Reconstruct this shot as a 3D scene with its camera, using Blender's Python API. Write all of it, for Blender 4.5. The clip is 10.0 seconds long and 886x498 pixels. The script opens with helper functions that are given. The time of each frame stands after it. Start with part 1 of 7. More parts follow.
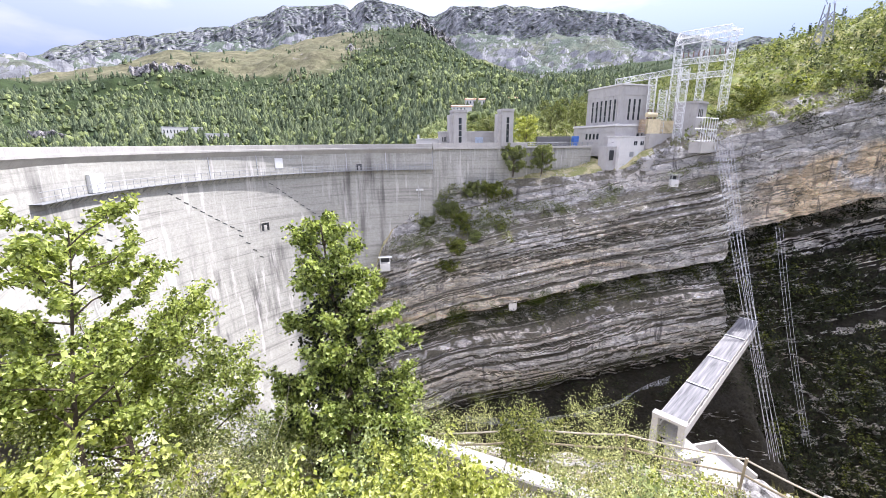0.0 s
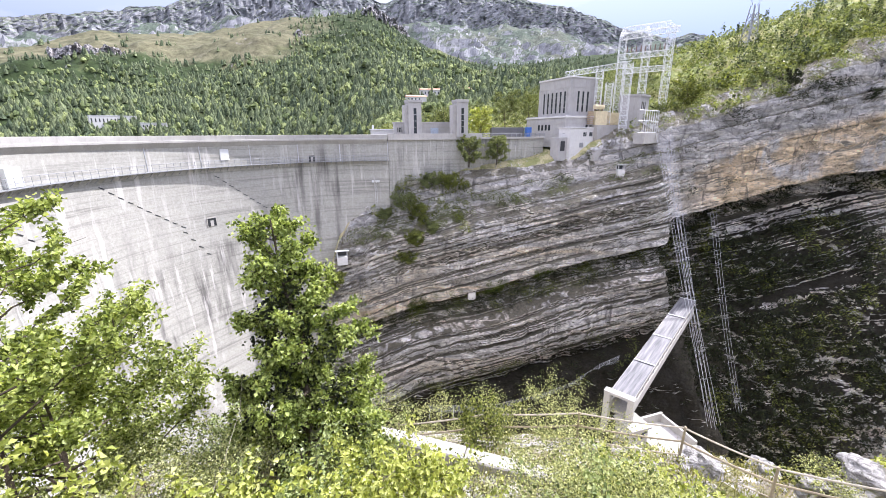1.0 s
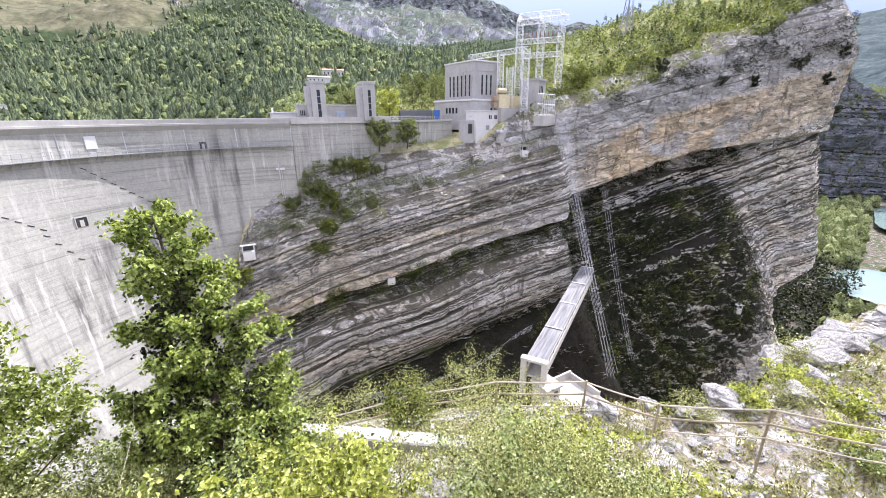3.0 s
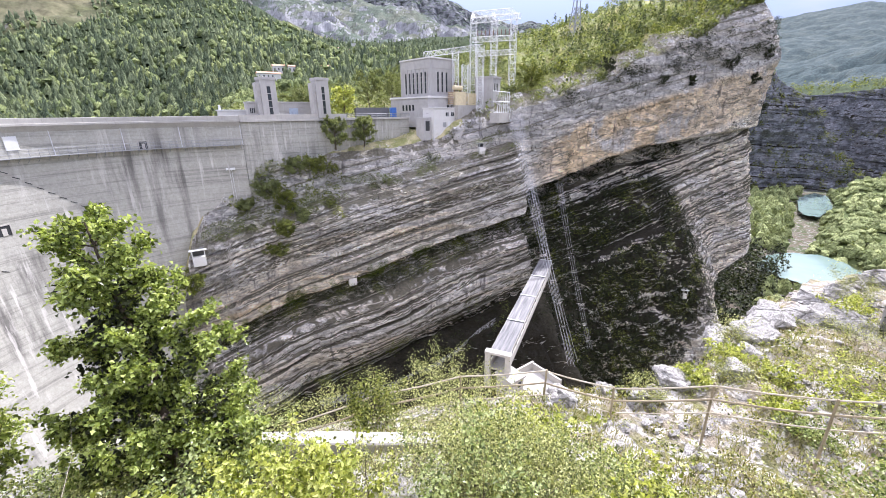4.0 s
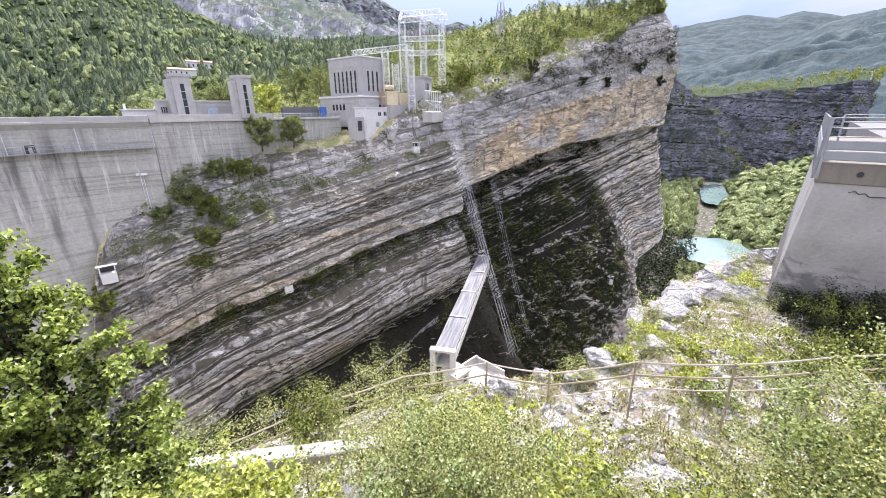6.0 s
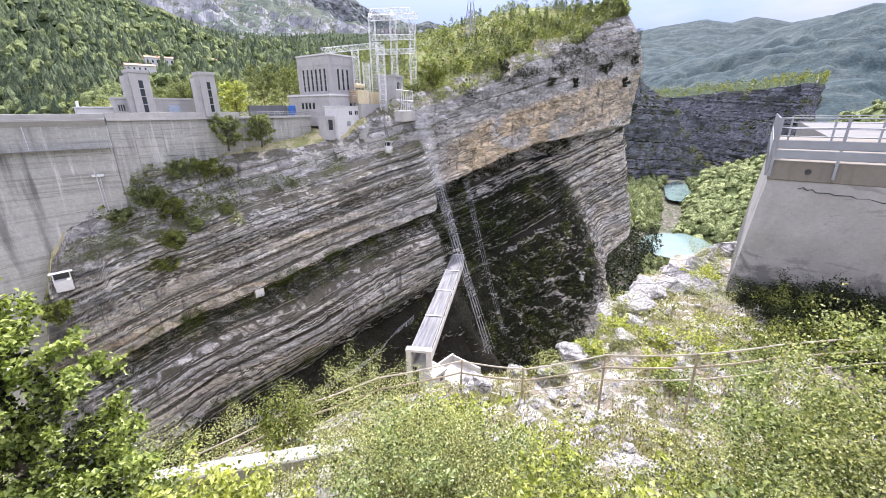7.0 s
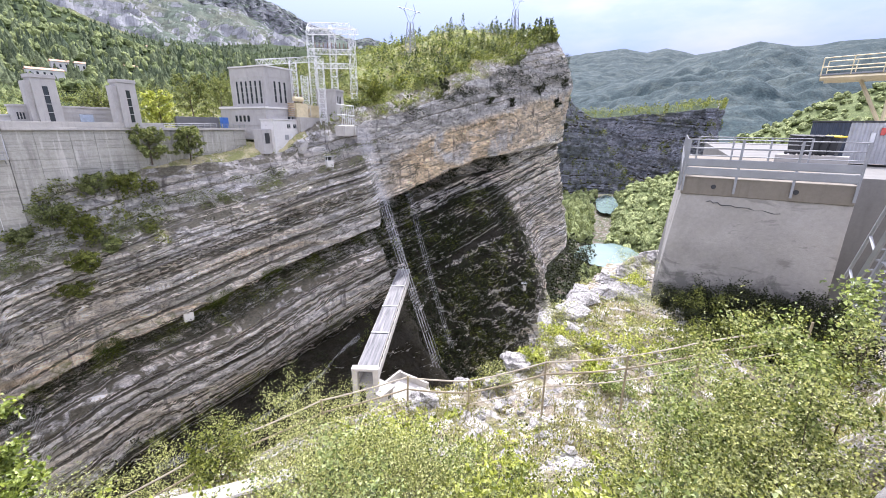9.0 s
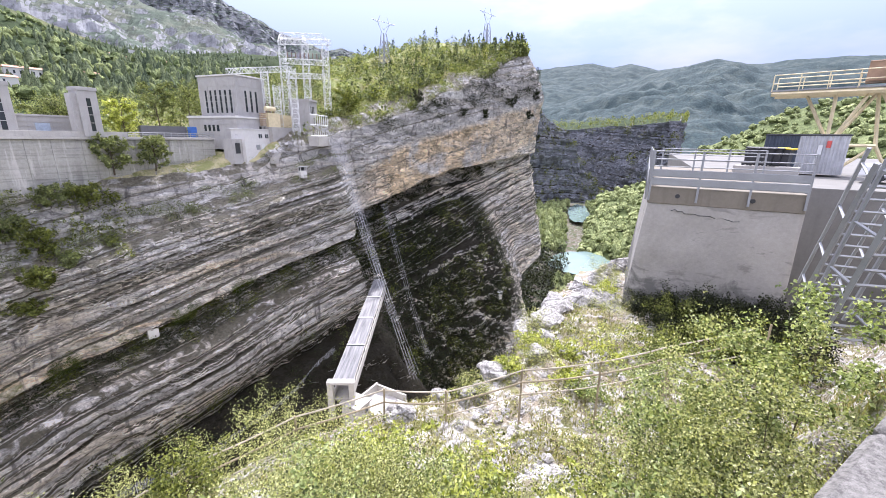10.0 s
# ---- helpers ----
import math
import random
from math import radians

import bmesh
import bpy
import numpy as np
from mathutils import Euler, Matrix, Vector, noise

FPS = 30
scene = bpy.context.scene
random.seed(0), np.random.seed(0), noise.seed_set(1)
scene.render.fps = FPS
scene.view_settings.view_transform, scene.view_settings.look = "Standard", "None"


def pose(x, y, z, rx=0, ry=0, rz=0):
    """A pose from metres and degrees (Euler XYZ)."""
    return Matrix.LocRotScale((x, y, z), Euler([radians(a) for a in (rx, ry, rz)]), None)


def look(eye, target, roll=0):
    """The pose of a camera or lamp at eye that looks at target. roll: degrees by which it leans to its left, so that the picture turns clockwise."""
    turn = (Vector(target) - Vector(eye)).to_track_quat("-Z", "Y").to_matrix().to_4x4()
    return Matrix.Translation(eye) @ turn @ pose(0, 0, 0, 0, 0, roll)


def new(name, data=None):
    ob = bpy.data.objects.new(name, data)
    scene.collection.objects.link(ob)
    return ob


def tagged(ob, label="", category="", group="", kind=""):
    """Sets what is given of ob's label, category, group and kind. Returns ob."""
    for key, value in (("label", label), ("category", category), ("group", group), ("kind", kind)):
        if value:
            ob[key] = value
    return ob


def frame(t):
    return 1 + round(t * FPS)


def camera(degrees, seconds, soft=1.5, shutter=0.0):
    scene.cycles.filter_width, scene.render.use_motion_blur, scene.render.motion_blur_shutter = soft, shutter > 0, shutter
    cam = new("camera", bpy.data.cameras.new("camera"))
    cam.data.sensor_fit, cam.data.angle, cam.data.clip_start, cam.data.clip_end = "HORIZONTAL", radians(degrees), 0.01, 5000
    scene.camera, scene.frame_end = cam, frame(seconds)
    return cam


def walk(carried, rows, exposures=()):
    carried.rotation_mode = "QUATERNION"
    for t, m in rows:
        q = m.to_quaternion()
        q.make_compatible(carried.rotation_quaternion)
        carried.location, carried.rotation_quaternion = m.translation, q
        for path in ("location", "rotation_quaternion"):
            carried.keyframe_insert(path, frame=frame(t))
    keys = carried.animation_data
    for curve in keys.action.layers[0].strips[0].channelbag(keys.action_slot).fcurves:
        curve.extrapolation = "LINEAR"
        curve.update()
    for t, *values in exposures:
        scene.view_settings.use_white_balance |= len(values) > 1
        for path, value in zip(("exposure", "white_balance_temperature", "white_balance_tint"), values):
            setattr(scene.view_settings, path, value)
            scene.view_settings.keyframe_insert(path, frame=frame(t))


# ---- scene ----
cam = camera(96.0, 10.0, soft=0.9)
PATH = [
    (0, (0.000, 0.000, 1.700), (-0.0048, 1.9339, 1.1902), -0.52),
    (0.5, (0.022, -0.006, 1.706), (0.1073, 1.9214, 1.1788), -0.51),
    (1, (0.044, -0.013, 1.710), (0.2451, 1.8981, 1.1569), -0.40),
    (1.5, (0.065, -0.022, 1.714), (0.3794, 1.8672, 1.1360), -0.31),
    (2, (0.087, -0.031, 1.716), (0.5004, 1.8314, 1.1160), -0.26),
    (2.5, (0.108, -0.042, 1.717), (0.6133, 1.7923, 1.0998), -0.45),
    (4, (0.166, -0.078, 1.717), (0.9399, 1.6502, 1.0725), -0.71),
    (4.5, (0.184, -0.091, 1.717), (1.0365, 1.5995, 1.0722), -0.74),
    (5, (0.201, -0.105, 1.716), (1.1221, 1.5498, 1.0734), -0.68),
    (5.5, (0.216, -0.119, 1.716), (1.1972, 1.5002, 1.0710), -0.71),
    (7, (0.253, -0.162, 1.719), (1.3921, 1.3463, 1.0646), -0.48),
    (7.5, (0.262, -0.176, 1.722), (1.4545, 1.2934, 1.0748), -0.19),
    (8, (0.269, -0.190, 1.725), (1.5167, 1.2400, 1.0949), 0.03),
    (8.5, (0.274, -0.204, 1.731), (1.5782, 1.1846, 1.1220), 0.32),
    (9, (0.276, -0.217, 1.738), (1.6354, 1.1283, 1.1523), 0.65),
    (9.5, (0.276, -0.230, 1.746), (1.6856, 1.0738, 1.1853), 0.92),
    (10, (0.274, -0.242, 1.757), (1.7250, 1.0257, 1.2201), 0.94),
]
walk(cam, [(t, look(eye, target, roll)) for t, eye, target, roll in PATH], exposures=((0.0, 2.9, 6000, 20), (10.0, 2.9, 6000, 20)))

# ---- light ----
SUN_AZ, SUN_EL = 63.0, 50.0
to_sun = Vector((math.sin(radians(SUN_AZ)) * math.cos(radians(SUN_EL)), math.cos(radians(SUN_AZ)) * math.cos(radians(SUN_EL)), math.sin(radians(SUN_EL))))
world = bpy.data.worlds.new("sky_world")
scene.world = world
world.use_nodes = True
wn, wl = world.node_tree.nodes, world.node_tree.links
sky = wn.new("ShaderNodeTexSky")
sky.sky_type, sky.sun_disc = "NISHITA", False
sky.sun_elevation, sky.sun_rotation = radians(SUN_EL), radians(SUN_AZ)
sky.altitude, sky.air_density, sky.dust_density, sky.ozone_density = 2600, 1.0, 0.05, 1.3
w_co = wn.new("ShaderNodeTexCoord")
w_map = wn.new("ShaderNodeMapping")
w_map.inputs["Scale"].default_value = (1.0, 1.0, 3.2)
w_noise = wn.new("ShaderNodeTexNoise")
w_noise.inputs["Scale"].default_value, w_noise.inputs["Detail"].default_value, w_noise.inputs["Roughness"].default_value = 2.1, 7.0, 0.55
w_ramp = wn.new("ShaderNodeValToRGB")
w_ramp.color_ramp.elements[0].position, w_ramp.color_ramp.elements[1].position = 0.46, 0.68
w_ramp.color_ramp.elements[0].color, w_ramp.color_ramp.elements[1].color = (0.0, 0.0, 0.0, 1), (0.7, 0.7, 0.7, 1)
w_mix = wn.new("ShaderNodeMix")
w_mix.data_type = "RGBA"
w_mix.inputs["B"].default_value = (0.84, 0.85, 0.89, 1)
wl.new(w_co.outputs["Generated"], w_map.inputs["Vector"])
wl.new(w_map.outputs["Vector"], w_noise.inputs["Vector"])
wl.new(w_noise.outputs["Fac"], w_ramp.inputs["Fac"])
wl.new(w_ramp.outputs["Color"], w_mix.inputs["Factor"])
# a thin veil of high cloud evens out the clear sky
w_veil = wn.new("ShaderNodeMix")
w_veil.data_type = "RGBA"
w_veil.inputs["Factor"].default_value = 0.95
w_veil.inputs["B"].default_value = (0.37, 0.405, 0.575, 1)
wl.new(sky.outputs["Color"], w_veil.inputs["A"])
wl.new(w_veil.outputs["Result"], w_mix.inputs["A"])
# the veil is thicker and brighter overhead than along the horizon
w_up = wn.new("ShaderNodeSeparateXYZ")
w_lift = wn.new("ShaderNodeValToRGB")
w_lift.color_ramp.elements[0].position, w_lift.color_ramp.elements[1].position = 0.15, 0.85
w_lift.color_ramp.elements[0].color, w_lift.color_ramp.elements[1].color = (1.0, 1.0, 1.0, 1), (5.2, 4.7, 3.85, 1)
w_gain = wn.new("ShaderNodeMix")
w_gain.data_type, w_gain.blend_type = "RGBA", "MULTIPLY"
w_gain.inputs["Factor"].default_value = 1.0
wl.new(w_co.outputs["Generated"], w_up.inputs[0])
wl.new(w_up.outputs[2], w_lift.inputs["Fac"])
wl.new(w_mix.outputs["Result"], w_gain.inputs["A"])
wl.new(w_lift.outputs[0], w_gain.inputs["B"])
wl.new(w_gain.outputs["Result"], wn["Background"].inputs["Color"])
wn["Background"].inputs["Strength"].default_value = 0.15
sun = new("sun", bpy.data.lights.new("sun", "SUN"))
sun.data.energy, sun.data.angle, sun.data.color = 1.22, radians(0.55), (1.0, 0.965, 0.90)
sun.matrix_world = look(to_sun * 100, (0, 0, 0))


# ---- materials ----
class Mat:
    """A node material with short helpers."""

    def __init__(self, name, rough=0.9, metal=0.0):
        self.m = bpy.data.materials.new(name)
        self.m.use_nodes = True
        self.n, self.l = self.m.node_tree.nodes, self.m.node_tree.links
        self.b = self.n["Principled BSDF"]
        self.b.inputs["Roughness"].default_value, self.b.inputs["Metallic"].default_value = rough, metal
        self.b.inputs["Specular IOR Level"].default_value = 0.5 if rough < 0.85 else 0.12
        self.co = self.n.new("ShaderNodeTexCoord").outputs["Object"]

    def put(self, socket, value):
        if isinstance(value, (int, float, tuple)):
            socket.default_value = value if not isinstance(value, tuple) or len(value) != 3 or socket.type != "RGBA" else (*value, 1)
        else:
            self.l.new(value, socket)

    def mapped(self, scale=(1, 1, 1), rot=(0, 0, 0), vec=None):
        k = self.n.new("ShaderNodeMapping")
        k.inputs["Scale"].default_value, k.inputs["Rotation"].default_value = scale, [radians(a) for a in rot]
        self.l.new(vec or self.co, k.inputs["Vector"])
        return k.outputs["Vector"]

    def noise(self, scale, detail=5.0, rough=0.6, vec=None, warp=0.0):
        k = self.n.new("ShaderNodeTexNoise")
        for key, value in (("Scale", scale), ("Detail", detail), ("Roughness", rough), ("Distortion", warp)):
            k.inputs[key].default_value = value
        self.l.new(vec or self.co, k.inputs["Vector"])
        return k.outputs["Fac"]

    def ramp(self, fac, *stops):
        k = self.n.new("ShaderNodeValToRGB")
        r = k.color_ramp
        while len(r.elements) < len(stops):
            r.elements.new(0.5)
        for e, (p, c) in zip(r.elements, stops):
            e.position, e.color = p, (*c, 1) if isinstance(c, tuple) else (c, c, c, 1)
        self.put(k.inputs["Fac"], fac)
        return k.outputs["Color"]

    def mix(self, fac, a, b, mode="MIX"):
        k = self.n.new("ShaderNodeMix")
        k.data_type, k.blend_type = "RGBA", mode
        self.put(k.inputs["Factor"], fac), self.put(k.inputs["A"], a), self.put(k.inputs["B"], b)
        return k.outputs["Result"]

    def math(self, op, a, b=0.0):
        k = self.n.new("ShaderNodeMath")
        k.operation = op
        self.put(k.inputs[0], a), self.put(k.inputs[1], b)
        return k.outputs[0]

    def voronoi(self, vec, jitter=1.0):
        """The distance to the nearest joint, and a shade for each block."""
        out = []
        for feature, socket in (("DISTANCE_TO_EDGE", "Distance"), ("F1", "Color")):
            k = self.n.new("ShaderNodeTexVoronoi")
            k.feature = feature
            k.inputs["Scale"].default_value, k.inputs["Randomness"].default_value = 1.0, jitter
            self.l.new(vec, k.inputs["Vector"])
            out.append(k.outputs[socket])
        return out[0], self.axis(0, out[1])

    def axis(self, which, vec=None):
        k = self.n.new("ShaderNodeSeparateXYZ")
        self.l.new(vec or self.co, k.inputs[0])
        return k.outputs[which]

    def done(self, color, bump=None, strength=0.4, distance=0.05, rough=None):
        self.put(self.b.inputs["Base Color"], color)
        if bump is not None:
            k = self.n.new("ShaderNodeBump")
            k.inputs["Strength"].default_value, k.inputs["Distance"].default_value = strength, distance
            self.l.new(bump, k.inputs["Height"])
            self.l.new(k.outputs["Normal"], self.b.inputs["Normal"])
        if rough is not None:
            self.put(self.b.inputs["Roughness"], rough)
        return self.m


def plain(name, c, rough=0.8, metal=0.0, scale=6.0, amount=0.25, bump=0.15, distance=0.01):
    """A worn, slightly mottled surface of one colour."""
    k = Mat(name, rough, metal)
    big, small = k.noise(scale * 0.3, 4), k.noise(scale * 6, 6)
    lo, hi = tuple(v * (1 - amount) for v in c), tuple(min(1, v * (1 + amount)) for v in c)
    col = k.mix(0.35, k.ramp(big, (0.3, lo), (0.7, hi)), k.ramp(small, (0.3, lo), (0.7, hi)))
    return k.done(col, small, bump, distance)


def rock_material(name, tint=(1, 1, 1), ochre=0.6, dip=True, scrub=1.0):
    """Bedded limestone: massive grey skin, finely bedded pale bands with dark partings, ochre faces, dark runs of
    water, soil where it lies flat, near-black to paint the shade of recess and scree.
    """
    k = Mat(name, 0.92)
    t = lambda c: tuple(a * b for a, b in zip(c, tint))  # noqa: E731
    ang = 12.4 if dip else 0
    beds = k.noise(1.0, 6, 0.68, k.mapped((0.018, 0.018, 0.42), (0, ang, 0)), 0.25)
    thin = k.noise(1.0, 8, 0.74, k.mapped((0.045, 0.045, 1.9), (0, ang, 0)), 0.3)
    lamina = k.noise(1.0, 6, 0.7, k.mapped((0.16, 0.16, 6.0), (0, ang, 0)), 0.3)
    zone = k.noise(1.0, 4, 0.6, k.mapped((0.022, 0.022, 0.12), (0, ang, 0)), 0.5)
    large, fine = k.noise(0.045, 6, 0.62, k.mapped((1, 1, 2.0), (0, ang, 0)), 0.8), k.noise(1.9, 11, 0.76)
    spot = k.noise(0.33, 7, 0.68, k.mapped((1, 1, 1.6), (0, ang, 0)), 0.6)
    runs = k.noise(1.0, 7, 0.7, k.mapped((0.75, 0.4, 0.09)), 0.5)
    crack, cell = k.voronoi(k.mapped((0.24, 0.24, 0.9), (0, ang, 0)), 0.8)
    crack2, cell2 = k.voronoi(k.mapped((0.9, 0.9, 2.1), (0, ang, 0)), 0.9)
    bedded = k.ramp(zone, (0.40, 0.35), (0.54, 1.0))
    grey = k.ramp(fine, (0.32, t((0.24, 0.23, 0.215))), (0.45, t((0.64, 0.62, 0.585))), (0.58, t((0.90, 0.875, 0.83))))
    cream = k.ramp(fine, (0.32, t((0.36, 0.30, 0.22))), (0.46, t((0.78, 0.69, 0.55))), (0.60, t((0.92, 0.85, 0.71))))
    rust = k.ramp(fine, (0.32, t((0.42, 0.30, 0.18))), (0.46, t((0.78, 0.59, 0.36))), (0.62, t((0.88, 0.74, 0.53))))
    col = k.mix(k.ramp(beds, (0.46, 0.0), (0.60, 0.75 * min(1.0, ochre * 1.5))), grey, cream)
    if dip:
        bed = k.math("SUBTRACT", k.axis(2), k.math("MULTIPLY", k.axis(0), 0.22))
        level = k.math("MULTIPLY", k.math("ADD", bed, 45.0), 0.05)
        east = k.ramp(k.math("MULTIPLY", k.axis(0), 0.01), (0.60, 0.0), (0.76, 1.0))
        # the yellowed face above the long ledge, and the salmon wall over the roof
        west = k.ramp(k.math("MULTIPLY", k.math("ADD", k.axis(0), 25.0), 0.01), (0.04, 0.3), (0.18, 1.0), (0.50, 0.9), (0.72, 0.0))
        face = k.math("MULTIPLY", k.ramp(level, (0.36, 0.0), (0.42, 1.0), (0.78, 0.7), (0.96, 0.0)), west)
        col = k.mix(k.math("MULTIPLY", face, k.ramp(large, (0.36, 0.15), (0.49, 0.9))), col, k.mix(k.ramp(beds, (0.48, 0.0), (0.56, 1.0)), cream, rust))
        upper = k.ramp(level, (0.52, 0.0), (0.62, 1.0), (1.40 / 1.02, 1.0))
        cap = k.ramp(k.math("MULTIPLY", k.math("ADD", bed, 45.0), 0.025), (0.63, 0.0), (0.68, 1.0))
        wall = k.math("MULTIPLY", k.math("MULTIPLY", upper, east), k.math("SUBTRACT", 1.0, cap))
        bedded = k.math("MULTIPLY", bedded, k.math("SUBTRACT", 1.0, k.math("MULTIPLY", k.math("MAXIMUM", wall, cap), 0.72)))
        col = k.mix(k.math("MULTIPLY", wall, k.ramp(k.math("ADD", large, k.math("MULTIPLY", k.math("SUBTRACT", runs, 0.5), 0.5)), (0.40, 0.0), (0.50, 0.95))), col, rust)
        buttress = k.math("MULTIPLY", k.ramp(k.math("MULTIPLY", k.axis(0), 0.005), (0.56, 0.0), (0.66, 1.0)), k.ramp(large, (0.44, 0.0), (0.56, 0.85)))
        col = k.mix(k.math("MULTIPLY", buttress, k.math("SUBTRACT", 1.0, cap)), col, cream)
    else:
        col = k.mix(k.math("MULTIPLY", k.ramp(large, (0.53, 0.0), (0.62, 1.0)), ochre), col, rust)
    if dip:
        col = k.mix(k.math("MULTIPLY", k.math("MAXIMUM", wall, cap), 0.5), col, k.mix(k.math("MULTIPLY", wall, k.ramp(large, (0.42, 0.0), (0.52, 1.0))), t((0.47, 0.46, 0.445)), t((0.66, 0.54, 0.37))))
    line = k.ramp(thin, (0.31, 0.14), (0.37, 0.55), (0.42, 1.0), (0.7, 1.12))
    col = k.mix(bedded, col, k.mix(1.0, col, line, "MULTIPLY"))
    col = k.mix(k.math("MULTIPLY", bedded, 0.7), col, k.mix(1.0, col, k.ramp(lamina, (0.34, 0.45), (0.46, 1.0), (0.7, 1.12)), "MULTIPLY"))
    col = k.mix(1.0, col, k.ramp(k.noise(0.8, 7, 0.7, k.mapped((0.45, 0.45, 1.5), (0, ang, 0)), 0.4), (0.36, 0.62), (0.46, 1.0), (0.60, 1.25)), "MULTIPLY")
    col = k.mix(1.0, col, k.ramp(cell, (0.0, 0.72), (1.0, 1.22)), "MULTIPLY")
    col = k.mix(1.0, col, k.ramp(cell2, (0.0, 0.80), (1.0, 1.16)), "MULTIPLY")
    col = k.mix(0.7, col, k.ramp(crack, (0.0, 0.35), (0.03, 1.0)), "MULTIPLY")
    col = k.mix(k.ramp(spot, (0.58, 0.0), (0.68, 0.65)), col, t((0.23, 0.225, 0.23)))
    col = k.mix(k.ramp(runs, (0.56, 0.0), (0.67, 0.8)), col, t((0.11, 0.10, 0.10)))
    up = k.n.new("ShaderNodeNewGeometry").outputs["Normal"]
    flat = k.math("ADD", k.axis(2, up), k.math("MULTIPLY", k.math("SUBTRACT", spot, 0.5), 1.2))
    # soil colour taken down to near-black, painting the shade of recess and scree
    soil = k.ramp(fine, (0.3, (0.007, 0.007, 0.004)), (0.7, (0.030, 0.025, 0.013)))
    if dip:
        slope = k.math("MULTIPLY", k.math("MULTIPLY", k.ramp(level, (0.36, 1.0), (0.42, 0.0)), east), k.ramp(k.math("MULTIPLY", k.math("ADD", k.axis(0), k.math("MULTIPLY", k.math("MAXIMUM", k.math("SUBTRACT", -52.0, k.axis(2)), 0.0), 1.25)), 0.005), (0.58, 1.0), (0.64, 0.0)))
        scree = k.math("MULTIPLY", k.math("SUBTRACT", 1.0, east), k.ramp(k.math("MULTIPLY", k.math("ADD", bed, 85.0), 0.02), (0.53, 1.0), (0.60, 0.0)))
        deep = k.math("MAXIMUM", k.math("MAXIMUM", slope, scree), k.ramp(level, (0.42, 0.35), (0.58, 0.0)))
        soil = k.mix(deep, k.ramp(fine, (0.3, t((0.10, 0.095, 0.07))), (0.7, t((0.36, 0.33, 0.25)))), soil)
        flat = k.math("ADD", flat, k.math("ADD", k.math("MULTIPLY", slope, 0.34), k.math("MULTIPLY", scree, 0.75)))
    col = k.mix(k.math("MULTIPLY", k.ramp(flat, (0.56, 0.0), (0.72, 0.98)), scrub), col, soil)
    if dip:
        band = k.ramp(level, (0.30, 0.0), (0.36, 1.0), (0.46, 1.0), (0.54, 0.0))
        ends = k.ramp(k.math("MULTIPLY", k.math("ADD", k.axis(0), 20.0), 0.01), (0.06, 0.0), (0.12, 1.0), (0.42, 1.0), (0.52, 0.0))
        moss = k.math("MULTIPLY", k.math("MULTIPLY", band, ends), k.ramp(k.noise(0.16, 6, 0.7), (0.50, 0.0), (0.58, 0.85)))
        col = k.mix(moss, col, k.ramp(fine, (0.3, (0.08, 0.10, 0.015)), (0.7, (0.26, 0.28, 0.05))))
    rel = k.math("ADD", k.math("ADD", k.math("MULTIPLY", beds, 0.8), k.math("MULTIPLY", k.mix(bedded, (0.5, 0.5, 0.5), thin), 1.2)), k.math("ADD", k.math("MULTIPLY", fine, 1.2), k.ramp(crack2, (0.0, 0.0), (0.06, 0.35))))
    return k.done(col, rel, 1.0, 0.9)


def dam_material():
    """Old arch-dam concrete: lift lines, board marks, pale lime and dark seepage."""
    k = Mat("dam_concrete", 0.9)
    large, fine = k.noise(0.09, 5, 0.6, None, 0.5), k.noise(2.2, 8, 0.7)
    lifts = k.noise(1.0, 5, 0.7, k.mapped((0.05, 0.05, 1.7)))
    runs = k.noise(1.0, 6, 0.62, k.mapped((0.6, 0.6, 0.05)), 0.2)
    z = k.axis(2)
    joint = k.math("PINGPONG", z, 0.95)
    line = k.ramp(joint, (0.0, 0.80), (0.07, 0.93), (0.10, 1.0))
    col = k.ramp(large, (0.3, (0.262, 0.258, 0.225)), (0.55, (0.325, 0.318, 0.278)), (0.75, (0.375, 0.367, 0.32)))
    col = k.mix(0.6, col, k.ramp(fine, (0.3, (0.30, 0.297, 0.265)), (0.7, (0.49, 0.485, 0.435))))
    col = k.mix(1.0, col, k.ramp(lifts, (0.32, 0.66), (0.46, 1.0), (0.7, 1.08)), "MULTIPLY")
    col = k.mix(0.7, col, line, "MULTIPLY")
    seep = k.math("MULTIPLY", k.ramp(runs, (0.50, 0.0), (0.66, 1.0)), k.ramp(k.noise(0.06, 3, 0.5), (0.48, 0.02), (0.60, 0.75)))
    col = k.mix(seep, col, (0.085, 0.08, 0.078))
    lime = k.math("MULTIPLY", k.ramp(k.noise(1.0, 5, 0.6, k.mapped((0.9, 0.9, 0.09))), (0.56, 0.0), (0.66, 0.75)), k.ramp(large, (0.4, 1.0), (0.6, 0.3)))
    col = k.mix(lime, col, (0.62, 0.60, 0.56))
    return k.done(col, k.math("ADD", lifts, fine), 0.35, 0.12)


def concrete_material(name, c=(0.46, 0.45, 0.42), stain=0.5):
    k = Mat(name, 0.88)
    large, fine = k.noise(0.5, 5, 0.6, None, 0.4), k.noise(9, 8, 0.7)
    runs = k.noise(1.0, 5, 0.6, k.mapped((2.6, 2.6, 0.25)))
    lo, hi = tuple(v * 0.78 for v in c), tuple(v * 1.15 for v in c)
    col = k.mix(0.4, k.ramp(large, (0.3, lo), (0.7, hi)), k.ramp(fine, (0.3, lo), (0.7, hi)))
    col = k.mix(k.ramp(runs, (0.55, 0.0), (0.75, stain)), col, tuple(v * 0.5 for v in c))
    return k.done(col, fine, 0.3, 0.02)


